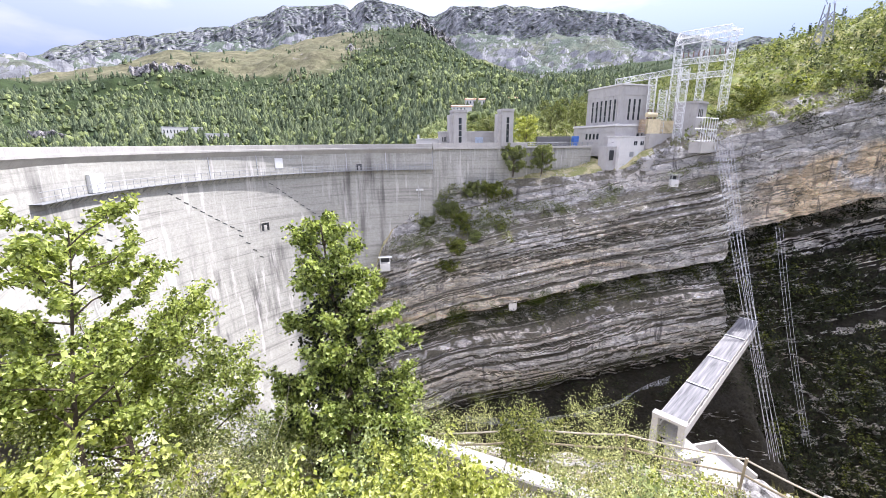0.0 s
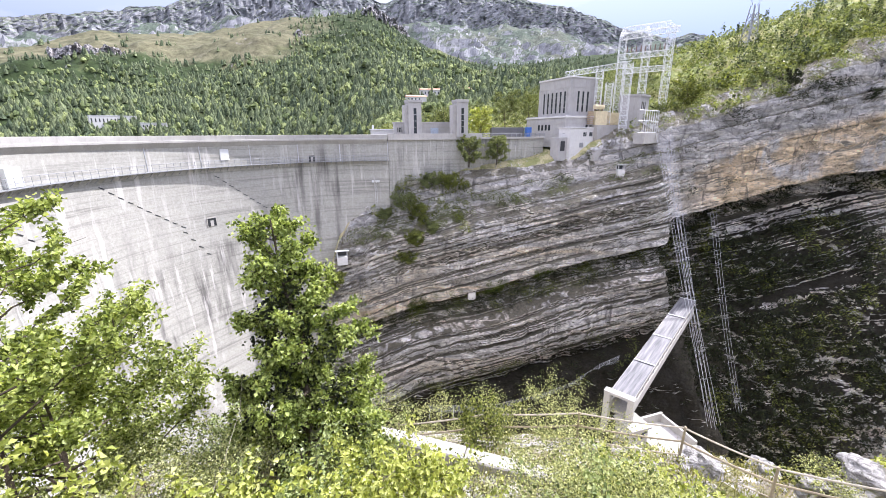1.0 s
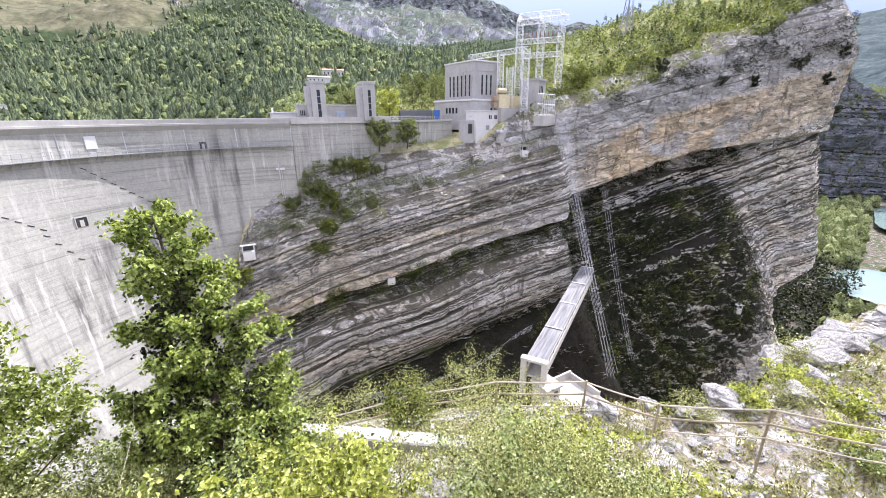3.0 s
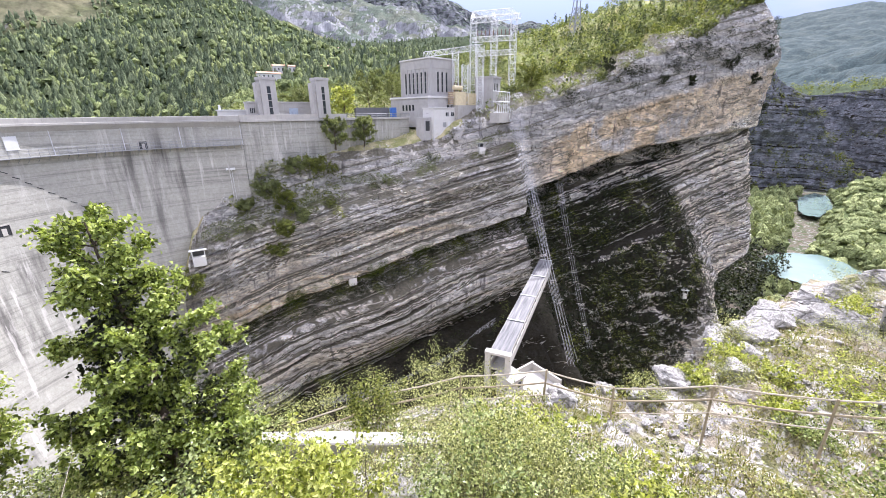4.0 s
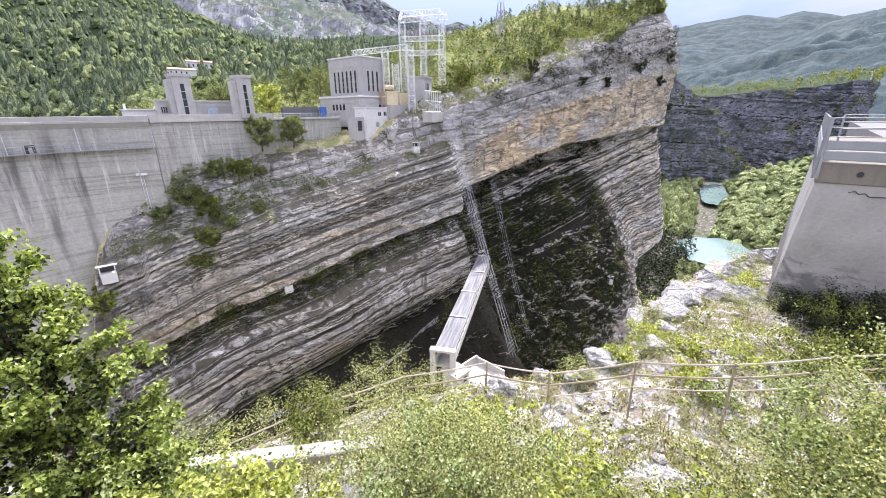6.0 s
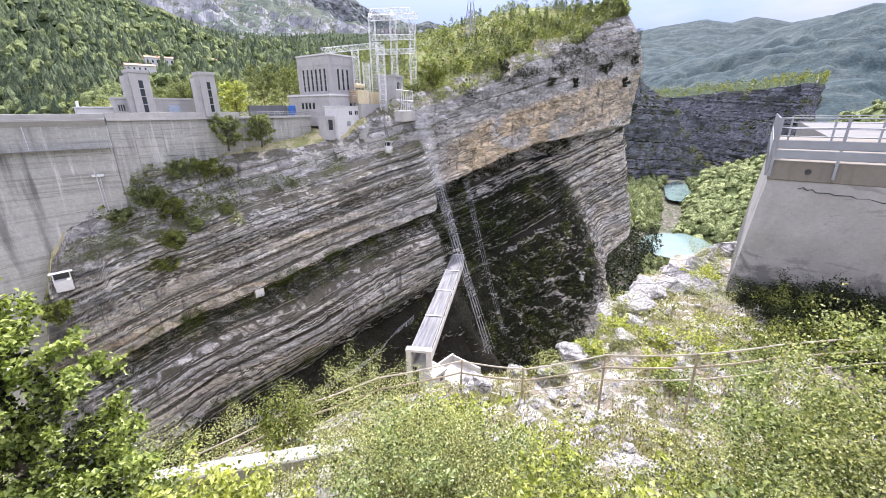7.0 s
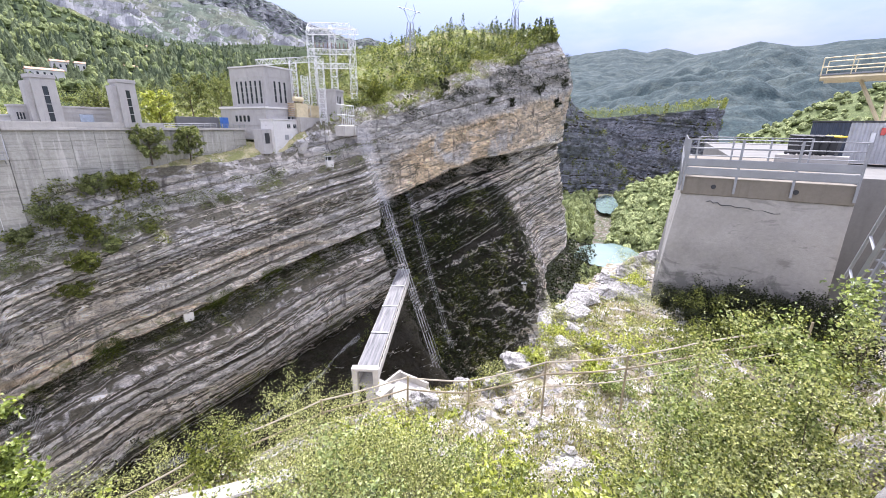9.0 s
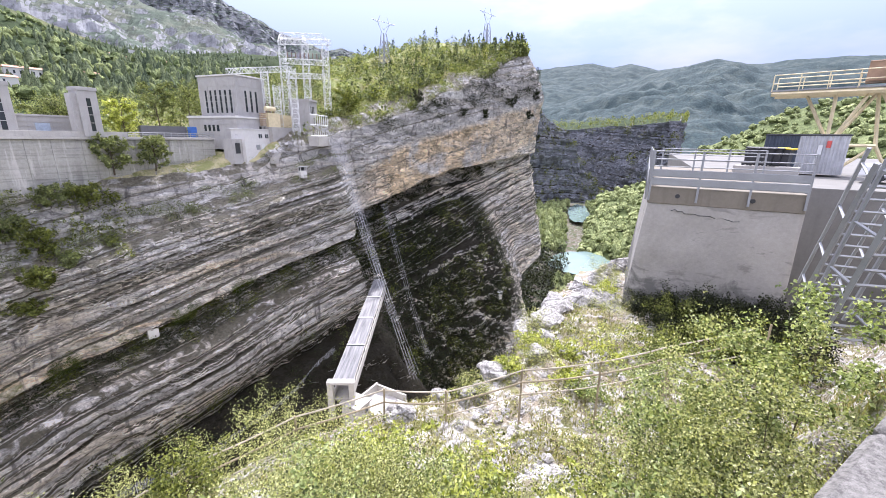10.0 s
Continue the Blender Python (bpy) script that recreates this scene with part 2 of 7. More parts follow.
def leaf_material(name, dark, light, gloss=0.45, through_light=0.35):
    """Leaves that let a part of the light through; each leaf has its own shade."""
    k = Mat(name, gloss)
    geo = k.n.new("ShaderNodeNewGeometry").outputs["Random Per Island"]
    col = k.ramp(geo, (0.0, tuple(a * 0.3 for a in dark)), (0.30, dark), (0.68, tuple((a + b) / 2 for a, b in zip(dark, light))), (1.0, light))
    k.put(k.b.inputs["Base Color"], col)
    k.b.inputs["Specular IOR Level"].default_value = 0.35
    tr = k.n.new("ShaderNodeBsdfTranslucent")
    k.put(tr.inputs["Color"], k.mix(1.0, col, (1.0, 1.0, 0.45), "MULTIPLY"))
    both = k.n.new("ShaderNodeMixShader")
    both.inputs[0].default_value = through_light
    k.l.new(k.b.outputs[0], both.inputs[1]), k.l.new(tr.outputs[0], both.inputs[2])
    k.l.new(both.outputs[0], k.n["Material Output"].inputs["Surface"])
    return k.m


def outcrop_material():
    """Pale, pitted limestone close by, with lichen and cracks."""
    k = Mat("limestone_block", 0.9)
    a, b, c = k.noise(1.3, 6, 0.65, None, 0.5), k.noise(7, 9, 0.72), k.noise(26, 8, 0.7)
    crack, cell = k.voronoi(k.mapped((1.1, 1.1, 2.2)), 0.9)
    col = k.ramp(b, (0.30, (0.18, 0.17, 0.155)), (0.46, (0.40, 0.385, 0.355)), (0.64, (0.57, 0.55, 0.515)))
    col = k.mix(k.ramp(a, (0.54, 0.0), (0.64, 0.6)), col, (0.24, 0.235, 0.21))
    col = k.mix(0.6, col, k.ramp(crack, (0.0, 0.35), (0.05, 1.0)), "MULTIPLY")
    col = k.mix(1.0, col, k.ramp(c, (0.3, 0.72), (0.7, 1.15)), "MULTIPLY")
    return k.done(col, k.math("ADD", k.math("ADD", b, k.math("MULTIPLY", c, 0.35)), k.ramp(crack, (0.0, 0.0), (0.08, 0.4))), 1.0, 0.12)


def ground_material(name, soil, grass, stone, scale=0.6, cover=0.5, bare=0.56):
    k = Mat(name, 0.95)
    patch, fine, mid = k.noise(scale, 6, 0.65, None, 0.4), k.noise(14, 8, 0.74), k.noise(scale * 3, 8, 0.68, None, 0.3)
    crack, cell = k.voronoi(k.mapped((scale * 3, scale * 3, scale * 5), (8, 14, 30)), 1.0)
    col = k.mix(k.ramp(patch, (cover - 0.07, 0.0), (cover + 0.07, 1.0)), soil, grass)
    rock = k.mix(0.8, k.mix(1.0, stone, k.ramp(cell, (0.0, 0.72), (1.0, 1.2)), "MULTIPLY"), k.ramp(crack, (0.0, 0.3), (0.09, 1.0)), "MULTIPLY")
    col = k.mix(k.ramp(mid, (bare - 0.03, 0.0), (bare + 0.03, 1.0)), col, rock)
    col = k.mix(1.0, col, k.ramp(fine, (0.25, 0.45), (0.7, 1.3)), "MULTIPLY")
    return k.done(col, k.math("ADD", k.math("MULTIPLY", mid, 1.5), fine), 1.0, 0.10)


def hill_material(name, wood, scrub, rock, s=0.01, rocky=0.62, steep=0.8, open_=0.48, dry=False):
    """Far slopes: woods, dry scrub and, where steep, rock."""
    k = Mat(name, 0.95)
    a, b, c = k.noise(s, 7, 0.62, None, 0.7), k.noise(s * 9, 8, 0.72), k.noise(s * 2.3, 8, 0.7, k.mapped((1, 1, 2.6)))
    col = k.mix(k.ramp(a, (open_, 0.0), (open_ + 0.12, 1.0)), wood, scrub)
    if dry:
        west = k.ramp(k.math("ADD", k.math("MULTIPLY", k.axis(0), 0.001), k.math("MULTIPLY", a, 0.5)), (0.0, 1.0), (0.08, 0.0))
        high = k.ramp(k.math("ADD", k.math("MULTIPLY", k.axis(2), 0.004), k.math("MULTIPLY", a, 0.5)), (0.84, 0.0), (0.94, 1.0))
        col = k.mix(k.math("MULTIPLY", west, high), col, k.ramp(c, (0.35, (0.10, 0.102, 0.055)), (0.62, (0.16, 0.15, 0.088))))
    up = k.axis(2, k.n.new("ShaderNodeNewGeometry").outputs["Normal"])
    bare = k.math("SUBTRACT", k.math("ADD", c, steep), up)
    col = k.mix(k.ramp(bare, (rocky, 0.0), (rocky + 0.10, 1.0)), col, rock)
    col = k.mix(1.0, col, k.ramp(b, (0.3, 0.45), (0.7, 1.35)), "MULTIPLY")
    return k.done(col, b, 0.6, 0.03 / s)


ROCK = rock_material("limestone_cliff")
ROCK_PALE = outcrop_material()
ROCK_CRAG = rock_material("crag_limestone", (0.52, 0.53, 0.56), 0.2, False, 0.5)
# same limestone tinted dark and bluish, so its colour carries the river cliffs' shade
ROCK_FAR_SHADE = rock_material("limestone_far_shade", (0.33, 0.36, 0.43), 0.2, False)
DAM = dam_material()
CONCRETE = concrete_material("weathered_concrete", (0.40, 0.385, 0.355))
CONCRETE_PALE = concrete_material("pale_concrete", (0.44, 0.425, 0.39), 0.4)
RENDER_WALL = concrete_material("grey_rendered_wall", (0.40, 0.39, 0.37), 0.35)
pk = Mat("parapet_concrete", 0.92)
grit, blot = pk.noise(55, 6, 0.7), pk.noise(1.6, 6, 0.65)
PARAPET = pk.done(pk.mix(1.0, pk.ramp(blot, (0.3, (0.14, 0.134, 0.122)), (0.7, (0.20, 0.193, 0.178))), pk.ramp(grit, (0.36, 0.55), (0.5, 1.0), (0.64, 1.35)), "MULTIPLY"), grit, 0.8, 0.012)
WHITE_WALL = plain("white_plaster", (0.60, 0.59, 0.56), 0.85, amount=0.08)
DARK = plain("dark_opening", (0.03, 0.032, 0.035), 0.5)
GLASS_DARK = plain("dark_window_glass", (0.03, 0.035, 0.04), 0.12, amount=0.1, bump=0.0)
GALV = plain("galvanised_steel", (0.27, 0.28, 0.285), 0.6, 0.15, amount=0.15)
WHITE_METAL = plain("pale_painted_steel", (0.64, 0.65, 0.64), 0.5, 0.1, amount=0.08)
CREAM_METAL = plain("cream_painted_steel", (0.66, 0.57, 0.36), 0.6, 0.0, amount=0.2)
ROOF_GREY = plain("grey_sheet_roof", (0.34, 0.335, 0.33), 0.6, 0.25, amount=0.22)
TILE_RED = plain("faded_roof_tiles", (0.50, 0.30, 0.21), 0.9)
CABLE = plain("pale_cable", (0.55, 0.56, 0.58), 0.5, 0.4)
WOOD_POST = plain("weathered_post", (0.33, 0.28, 0.19), 0.85, amount=0.35)
ROPE = plain("pale_rope", (0.46, 0.41, 0.32), 0.95)
BARK = plain("bark", (0.10, 0.08, 0.06), 0.95, scale=20, amount=0.4, bump=0.6, distance=0.02)
ASPHALT = plain("asphalt", (0.10, 0.10, 0.10), 0.95, scale=9, amount=0.3)
GROUND_NEAR = ground_material("dry_stony_slope", (0.34, 0.295, 0.22), (0.21, 0.21, 0.09), (0.66, 0.63, 0.58), 0.6, 0.52, 0.51)
GROUND_WILD = ground_material("gorge_slope_ground", (0.12, 0.10, 0.075), (0.055, 0.075, 0.028), (0.27, 0.255, 0.235), 0.12)
MEADOW = ground_material("dry_meadow", (0.46, 0.41, 0.24), (0.24, 0.25, 0.10), (0.52, 0.49, 0.42), 0.35, 0.5, 0.60)
SCRUB_GROUND = ground_material("scrubby_hill_ground", (0.30, 0.28, 0.12), (0.17, 0.20, 0.06), (0.40, 0.38, 0.34), 0.12, 0.46, 0.62)
HILL_WOOD = hill_material("wooded_hillside", (0.036, 0.054, 0.020), (0.13, 0.135, 0.06), (0.42, 0.40, 0.37), 0.006, 0.72, 0.86, 0.58, True)
HILL_GREEN = hill_material("leafy_hillside", (0.115, 0.145, 0.055), (0.17, 0.20, 0.085), (0.30, 0.29, 0.25), 0.02, 1.3, 0.8)
# far slopes and ridges: haze is mixed into the base colours as grey and blue
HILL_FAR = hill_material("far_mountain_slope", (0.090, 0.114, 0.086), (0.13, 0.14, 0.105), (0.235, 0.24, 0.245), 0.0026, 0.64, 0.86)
HILL_HAZE = hill_material("distant_ridge", (0.038, 0.060, 0.062), (0.068, 0.090, 0.084), (0.12, 0.125, 0.125), 0.016, 1.15, 0.85)
LEAF_TREE = leaf_material("maple_leaves", (0.22, 0.28, 0.06), (0.68, 0.74, 0.27), 0.3, 0.45)
LEAF_MAPLE = leaf_material("dark_maple_leaves", (0.16, 0.215, 0.045), (0.62, 0.70, 0.25), 0.3, 0.45)
LEAF_DARK = leaf_material("oak_leaves", (0.10, 0.125, 0.028), (0.34, 0.37, 0.10), 0.4, 0.45)
LEAF_YELLOW = leaf_material("yellow_green_leaves", (0.28, 0.33, 0.06), (0.74, 0.76, 0.27), 0.35, 0.45)
LEAF_BUSH = leaf_material("bush_leaves", (0.21, 0.24, 0.085), (0.70, 0.71, 0.36), 0.4, 0.4)
LEAF_BOX = leaf_material("box_bush_leaves", (0.11, 0.14, 0.03), (0.54, 0.57, 0.19), 0.28, 0.4)
# the next two leaf colours are darkened to hold the gorge's shade
LEAF_SHADE = leaf_material("shade_dark_foliage", (0.010, 0.015, 0.005), (0.056, 0.068, 0.022), 0.7, 0.25)
LEAF_BROWN_SHADE = leaf_material("shade_dark_brown_foliage", (0.018, 0.015, 0.009), (0.060, 0.050, 0.030), 0.8, 0.25)
LEAF_BRAMBLE = leaf_material("bramble_leaves", (0.16, 0.21, 0.07), (0.55, 0.62, 0.30), 0.35, 0.4)
TWIG = plain("grey_dry_twig", (0.36, 0.31, 0.25), 0.9, scale=20)
LEAF_PINE = leaf_material("pine_foliage", (0.045, 0.068, 0.028), (0.17, 0.21, 0.085), 0.6, 0.3)
LEAF_LIGHT = leaf_material("riverside_foliage", (0.125, 0.155, 0.058), (0.34, 0.375, 0.165), 0.5, 0.4)
GRASS = leaf_material("dry_grass_blades", (0.22, 0.22, 0.07), (0.50, 0.46, 0.22), 0.7)
MOSS = leaf_material("hanging_moss", (0.05, 0.085, 0.012), (0.16, 0.19, 0.03), 0.8)
def crown_material(name, dark, light):
    """A far tree's crown: each its own green, mottled by clumps of leaves."""
    k = Mat(name, 0.9)
    own = k.n.new("ShaderNodeNewGeometry").outputs["Random Per Island"]
    clump = k.noise(0.9, 6, 0.75)
    col = k.ramp(own, (0.0, dark), (0.55, tuple((a + b) / 2 for a, b in zip(dark, light))), (1.0, light))
    return k.done(k.mix(1.0, col, k.ramp(clump, (0.34, 0.35), (0.62, 1.5)), "MULTIPLY"), clump, 1.0, 1.6)


CROWN_PINE = crown_material("pine_crowns", (0.070, 0.096, 0.056), (0.19, 0.225, 0.115))
CROWN_LEAFY = crown_material("leafy_crowns", (0.110, 0.145, 0.058), (0.25, 0.29, 0.115))
CROWN_RIVER = crown_material("riverside_crowns", (0.17, 0.205, 0.085), (0.34, 0.38, 0.165))
wk = Mat("turquoise_water", 0.06)
WATER = wk.done(wk.ramp(wk.noise(0.05, 3), (0.3, (0.15, 0.215, 0.195)), (0.7, (0.20, 0.275, 0.245))), wk.noise(1.5, 4), 0.08, 0.05)


# ---- building helpers ----
def arr_noise(p, seed=0):
    """Smooth value noise, -1 to 1, for an array of points (n, 3)."""
    i = np.floor(p).astype(np.int64)
    f = p - i
    f = f * f * (3 - 2 * f)
    out = np.zeros(len(p))
    for c in range(8):
        d = np.array([c & 1, c >> 1 & 1, c >> 2 & 1])
        q = i + d
        h = (q[:, 0] * 374761393 + q[:, 1] * 668265263 + q[:, 2] * 2147483647 + seed * 974711) & 0xFFFFFFFF
        h = ((h ^ (h >> 13)) * 1274126177) & 0xFFFFFFFF
        h = h ^ (h >> 16)
        w = np.prod(np.where(d, f, 1 - f), axis=1)
        out += w * ((h & 0xFFFF) / 32767.5 - 1)
    return out


def fbm(p, octaves=4, seed=0, gain=0.5):
    p, out, a = np.asarray(p, float), 0.0, 1.0
    for k in range(octaves):
        out = out + a * arr_noise(p * 2**k + 17.3 * k, seed + k)
        a *= gain
    return out


def hash01(i, seed=0):
    h = (np.asarray(i).astype(np.int64) * 2654435761 + seed * 40503) & 0xFFFFFFFF
    h = ((h ^ (h >> 15)) * 2246822519) & 0xFFFFFFFF
    return ((h ^ (h >> 13)) & 0xFFFF) / 65535.0


def smooth(a, b, x):
    t = np.clip((x - a) / (b - a), 0, 1)
    return t * t * (3 - 2 * t)


def mesh_of(name, verts, faces, material, parent=None, label="", soft=False):
    """Links vertices and equal-sided faces (arrays or lists) as one mesh object."""
    me = bpy.data.meshes.new(name)
    verts = np.asarray(verts, np.float32)
    if isinstance(faces, np.ndarray):
        n, k = faces.shape
        me.vertices.add(len(verts)), me.loops.add(n * k), me.polygons.add(n)
        me.vertices.foreach_set("co", verts.ravel())
        me.loops.foreach_set("vertex_index", faces.astype(np.int32).ravel())
        me.polygons.foreach_set("loop_start", np.arange(0, n * k, k, dtype=np.int32))
        me.update(calc_edges=True)
    else:
        me.from_pydata(verts.tolist(), [], faces)
    me.validate()
    me.materials.append(material)
    me.polygons.foreach_set("use_smooth", np.full(len(me.polygons), soft))
    ob = new(name, me)
    if parent is not None:
        ob.parent = parent
    if label:
        tagged(ob, label)
    return ob


def part(name, bm, material, parent=None, label=""):
    """Links a bmesh as one mesh object under a thing or a part."""
    me = bpy.data.meshes.new(name)
    bm.normal_update()
    bm.to_mesh(me)
    bm.free()
    me.materials.append(material)
    ob = new(name, me)
    if parent is not None:
        ob.parent = parent
    if label:
        tagged(ob, label)
    return ob


def thing(name, label, category, group="", kind="", at=(0, 0, 0), turn=0.0):
    ob = new(name)
    ob.empty_display_size = 0.2
    ob.matrix_basis = pose(*at, 0, 0, turn)
    return tagged(ob, label, category, group, kind)


def grid_mesh(name, P, material, parent=None, label="", soft=True):
    """A sheet from an array (rows, columns, 3)."""
    r, c = P.shape[:2]
    i = np.arange(r * c).reshape(r, c)
    f = np.stack([i[:-1, :-1], i[:-1, 1:], i[1:, 1:], i[1:, :-1]], -1).reshape(-1, 4)
    return mesh_of(name, P.reshape(-1, 3), f, material, parent, label, soft)


def add_box(bm, lo, hi, m=None, bevel=0.0):
    """An axis-aligned box between two corners, moved by m."""
    lo, hi = Vector(lo), Vector(hi)
    got = bmesh.ops.create_cube(bm, size=1.0)["verts"]
    mid, size = (lo + hi) / 2, hi - lo
    for v in got:
        v.co = Vector((v.co.x * size.x, v.co.y * size.y, v.co.z * size.z)) + mid
    if bevel:
        e = list({e for v in got for e in v.link_edges})
        got = bmesh.ops.bevel(bm, geom=e, offset=bevel, segments=1, affect="EDGES", profile=0.5)["verts"]
    if m is not None:
        bmesh.ops.transform(bm, matrix=m, verts=list({v for v in got}))
    return got


def box_part(name, lo, hi, material, parent, label="", bevel=0.02, m=None):
    bm = bmesh.new()
    add_box(bm, lo, hi, m, bevel)
    return part(name, bm, material, parent, label)


def rod(bm, a, b, r, sides=6, r2=None):
    a, b = Vector(a), Vector(b)
    d = b - a
    m = Matrix.Translation((a + b) / 2) @ d.to_track_quat("Z", "Y").to_matrix().to_4x4()
    bmesh.ops.create_cone(bm, cap_ends=True, segments=sides, radius1=r, radius2=r if r2 is None else r2, depth=d.length, matrix=m)


def tubes(paths, sides=5):
    """Vertices and faces of tapered tubes: a list of (points, radii)."""
    V, Fc, n = [], [], 0
    for pts, rad in paths:
        pts = np.asarray(pts, float)
        d = np.gradient(pts, axis=0)
        d /= np.linalg.norm(d, axis=1)[:, None] + 1e-9
        ref = np.where(np.abs(d[:, 2:3]) > 0.9, [[1.0, 0, 0]], [[0, 0, 1.0]])
        u = np.cross(d, ref)
        u /= np.linalg.norm(u, axis=1)[:, None] + 1e-9
        w = np.cross(d, u)
        a = np.arange(sides) * 2 * np.pi / sides
        ring = pts[:, None] + np.asarray(rad)[:, None, None] * (u[:, None] * np.cos(a)[None, :, None] + w[:, None] * np.sin(a)[None, :, None])
        k = len(pts)
        i = n + np.arange(k * sides).reshape(k, sides)
        j = np.roll(i, -1, axis=1)
        Fc.append(np.stack([i[:-1], j[:-1], j[1:], i[1:]], -1).reshape(-1, 4))
        V.append(ring.reshape(-1, 3))
        n += k * sides
    return np.concatenate(V), np.concatenate(Fc)


def leaves(pos, size, rng, up=0.35, long=1.5, fold=0.35):
    """Folded leaves: four corners and two triangles each, round the places given."""
    n = len(pos)
    d = rng.normal(size=(n, 3))
    d[:, 2] -= 0.25
    d /= np.linalg.norm(d, axis=1)[:, None]
    nrm = rng.normal(size=(n, 3))
    nrm[:, 2] = np.abs(nrm[:, 2]) + up
    s = np.cross(d, nrm)
    s /= np.linalg.norm(s, axis=1)[:, None] + 1e-9
    nrm = np.cross(s, d)
    size = (size * rng.uniform(0.6, 1.35, n))[:, None]
    a, b = pos, pos + d * size * long
    mid = pos + d * size * long * 0.45 + nrm * size * fold
    l, r = mid + s * size * 0.55, mid - s * size * 0.55
    V = np.stack([a, l, b, r], 1).reshape(-1, 3)
    i = np.arange(n)[:, None] * 4
    Fc = np.concatenate([i + [0, 1, 2], i + [0, 2, 3]], 0)
    return V, Fc


# ---- the dam ----
DAM_C, DAM_R = (-3.0, 50.0), 38.0


def dam_radius(z):
    d = np.maximum(0.0, -4.0 - np.asarray(z, float))
    return DAM_R - 0.0022 * d**2


def dam_at(theta, z, off=0.0):
    """A place on the dam's face: theta in degrees from +y, clockwise; off metres in front of the face."""
    a, r = np.radians(theta), dam_radius(z) - off
    return np.stack([DAM_C[0] + r * np.sin(a), DAM_C[1] + r * np.cos(a), np.asarray(z, float) + 0 * a], -1)


def dam_sweep(profile, t0, t1, n):
    """A closed band round the arch: a profile of (distance in front of the face, z)."""
    th = np.linspace(t0, t1, n)
    rows = []
    for off, z in [*profile, profile[0]]:
        a = np.radians(th)
        r = DAM_R - off
        rows.append(np.stack([DAM_C[0] + r * np.sin(a), DAM_C[1] + r * np.cos(a), np.full(n, z)], -1))
    return np.stack(rows)


def build_dam():
    dam = thing("dam", "tall curved concrete arch dam with stained grey downstream face", "dam", kind="structure")
    z = np.concatenate([np.linspace(0.6, -88, 110)])
    th = np.linspace(1.0, -128, 170)
    T, Z = np.meshgrid(th, z)
    P = dam_at(T.ravel(), Z.ravel())
    P[:, :2] += (fbm(P * 0.25, 3, 5) * 0.05)[:, None]
    face = P.reshape(len(z), len(th), 3)
    grid_mesh("dam_face", face[:, ::-1], DAM, dam)
    back = [(-3.2, 0.6), (-6.0, -88.0)]
    rows = np.stack([dam_sweep([(0.0, 0.6)], 1.0, -128, 120)[0]] + [dam_sweep([b], 1.0, -128, 120)[0] for b in back])
    grid_mesh("dam_body", rows, CONCRETE, dam)
    crest = dam_sweep([(0.45, 0.5), (0.62, 0.7), (0.62, 0.98), (0.45, 1.02), (0.45, 1.72), (0.08, 1.75), (0.08, 1.12), (-3.4, 1.1), (-3.6, 0.2), (0.0, -0.1), (0.15, 0.1)], 1.0, -128, 150)
    grid_mesh("cornice", crest, concrete_material("crest_concrete", (0.38, 0.37, 0.34), 0.35), dam, "pale concrete cornice with a low parapet", soft=False)
    far = dam_sweep([(-3.0, 1.1), (-3.0, 1.62), (-3.3, 1.62), (-3.3, 1.1)], 1.0, -128, 120)
    grid_mesh("far_parapet", far, CONCRETE, dam, soft=False)
    bm = bmesh.new()
    for t in (1.0, -14.0, -26.5, -40.0, -53.0, -66.0):
        a, b = dam_at(np.array([t - 0.06]), np.array([0.5]), 0.02)[0], dam_at(np.array([t]), np.array([-3.6]), 0.02)[0]
        rod(bm, a, b, 0.07, 5)
    part("joint_pipe", bm, CABLE, dam, "dark vertical joint line")
    return dam


dam = build_dam()


def build_walkway():
    way = thing("walkway", "narrow steel inspection walkway with railings bracketed to the dam", "walkway", kind="structure")
    z0 = -3.5
    deck = dam_sweep([(0.03, z0), (1.0, z0), (1.0, z0 - 0.08), (0.03, z0 - 0.08)], 0.6, -110, 200)
    grid_mesh("deck", deck, GALV, way, soft=False)
    for h in (0.55, 1.1):
        th = np.linspace(0.6, -110, 200)
        V, Fc = tubes([(dam_at(th, np.full(200, z0 + h), 0.97), np.full(200, 0.028))], 4)
        mesh_of("handrail", V, Fc, GALV, way)
    post = bracket = None
    for k, t in enumerate(np.arange(0.5, -108, -1.75)):
        p = dam_at(np.array([t]), np.array([z0]), 0.97)[0]
        if post is None:
            bm = bmesh.new()
            rod(bm, (0, 0, -0.08), (0, 0, 1.1), 0.032, 4)
            post = part("post", bm, GALV, way)
            bm = bmesh.new()
            rod(bm, (0, 0, -0.1), (0, 0.93, -0.75), 0.045, 4)
            rod(bm, (0, -0.02, -0.12), (0, 0.93, -0.12), 0.045, 4)
            bracket = part("bracket", bm, GALV, way)
            pa, br = post, bracket
        else:
            pa, br = new("post", post.data), new("bracket", bracket.data)
            pa.parent = br.parent = way
        pa.location, br.matrix_basis = p, pose(*p, 0, 0, -t)
    return way


build_walkway()


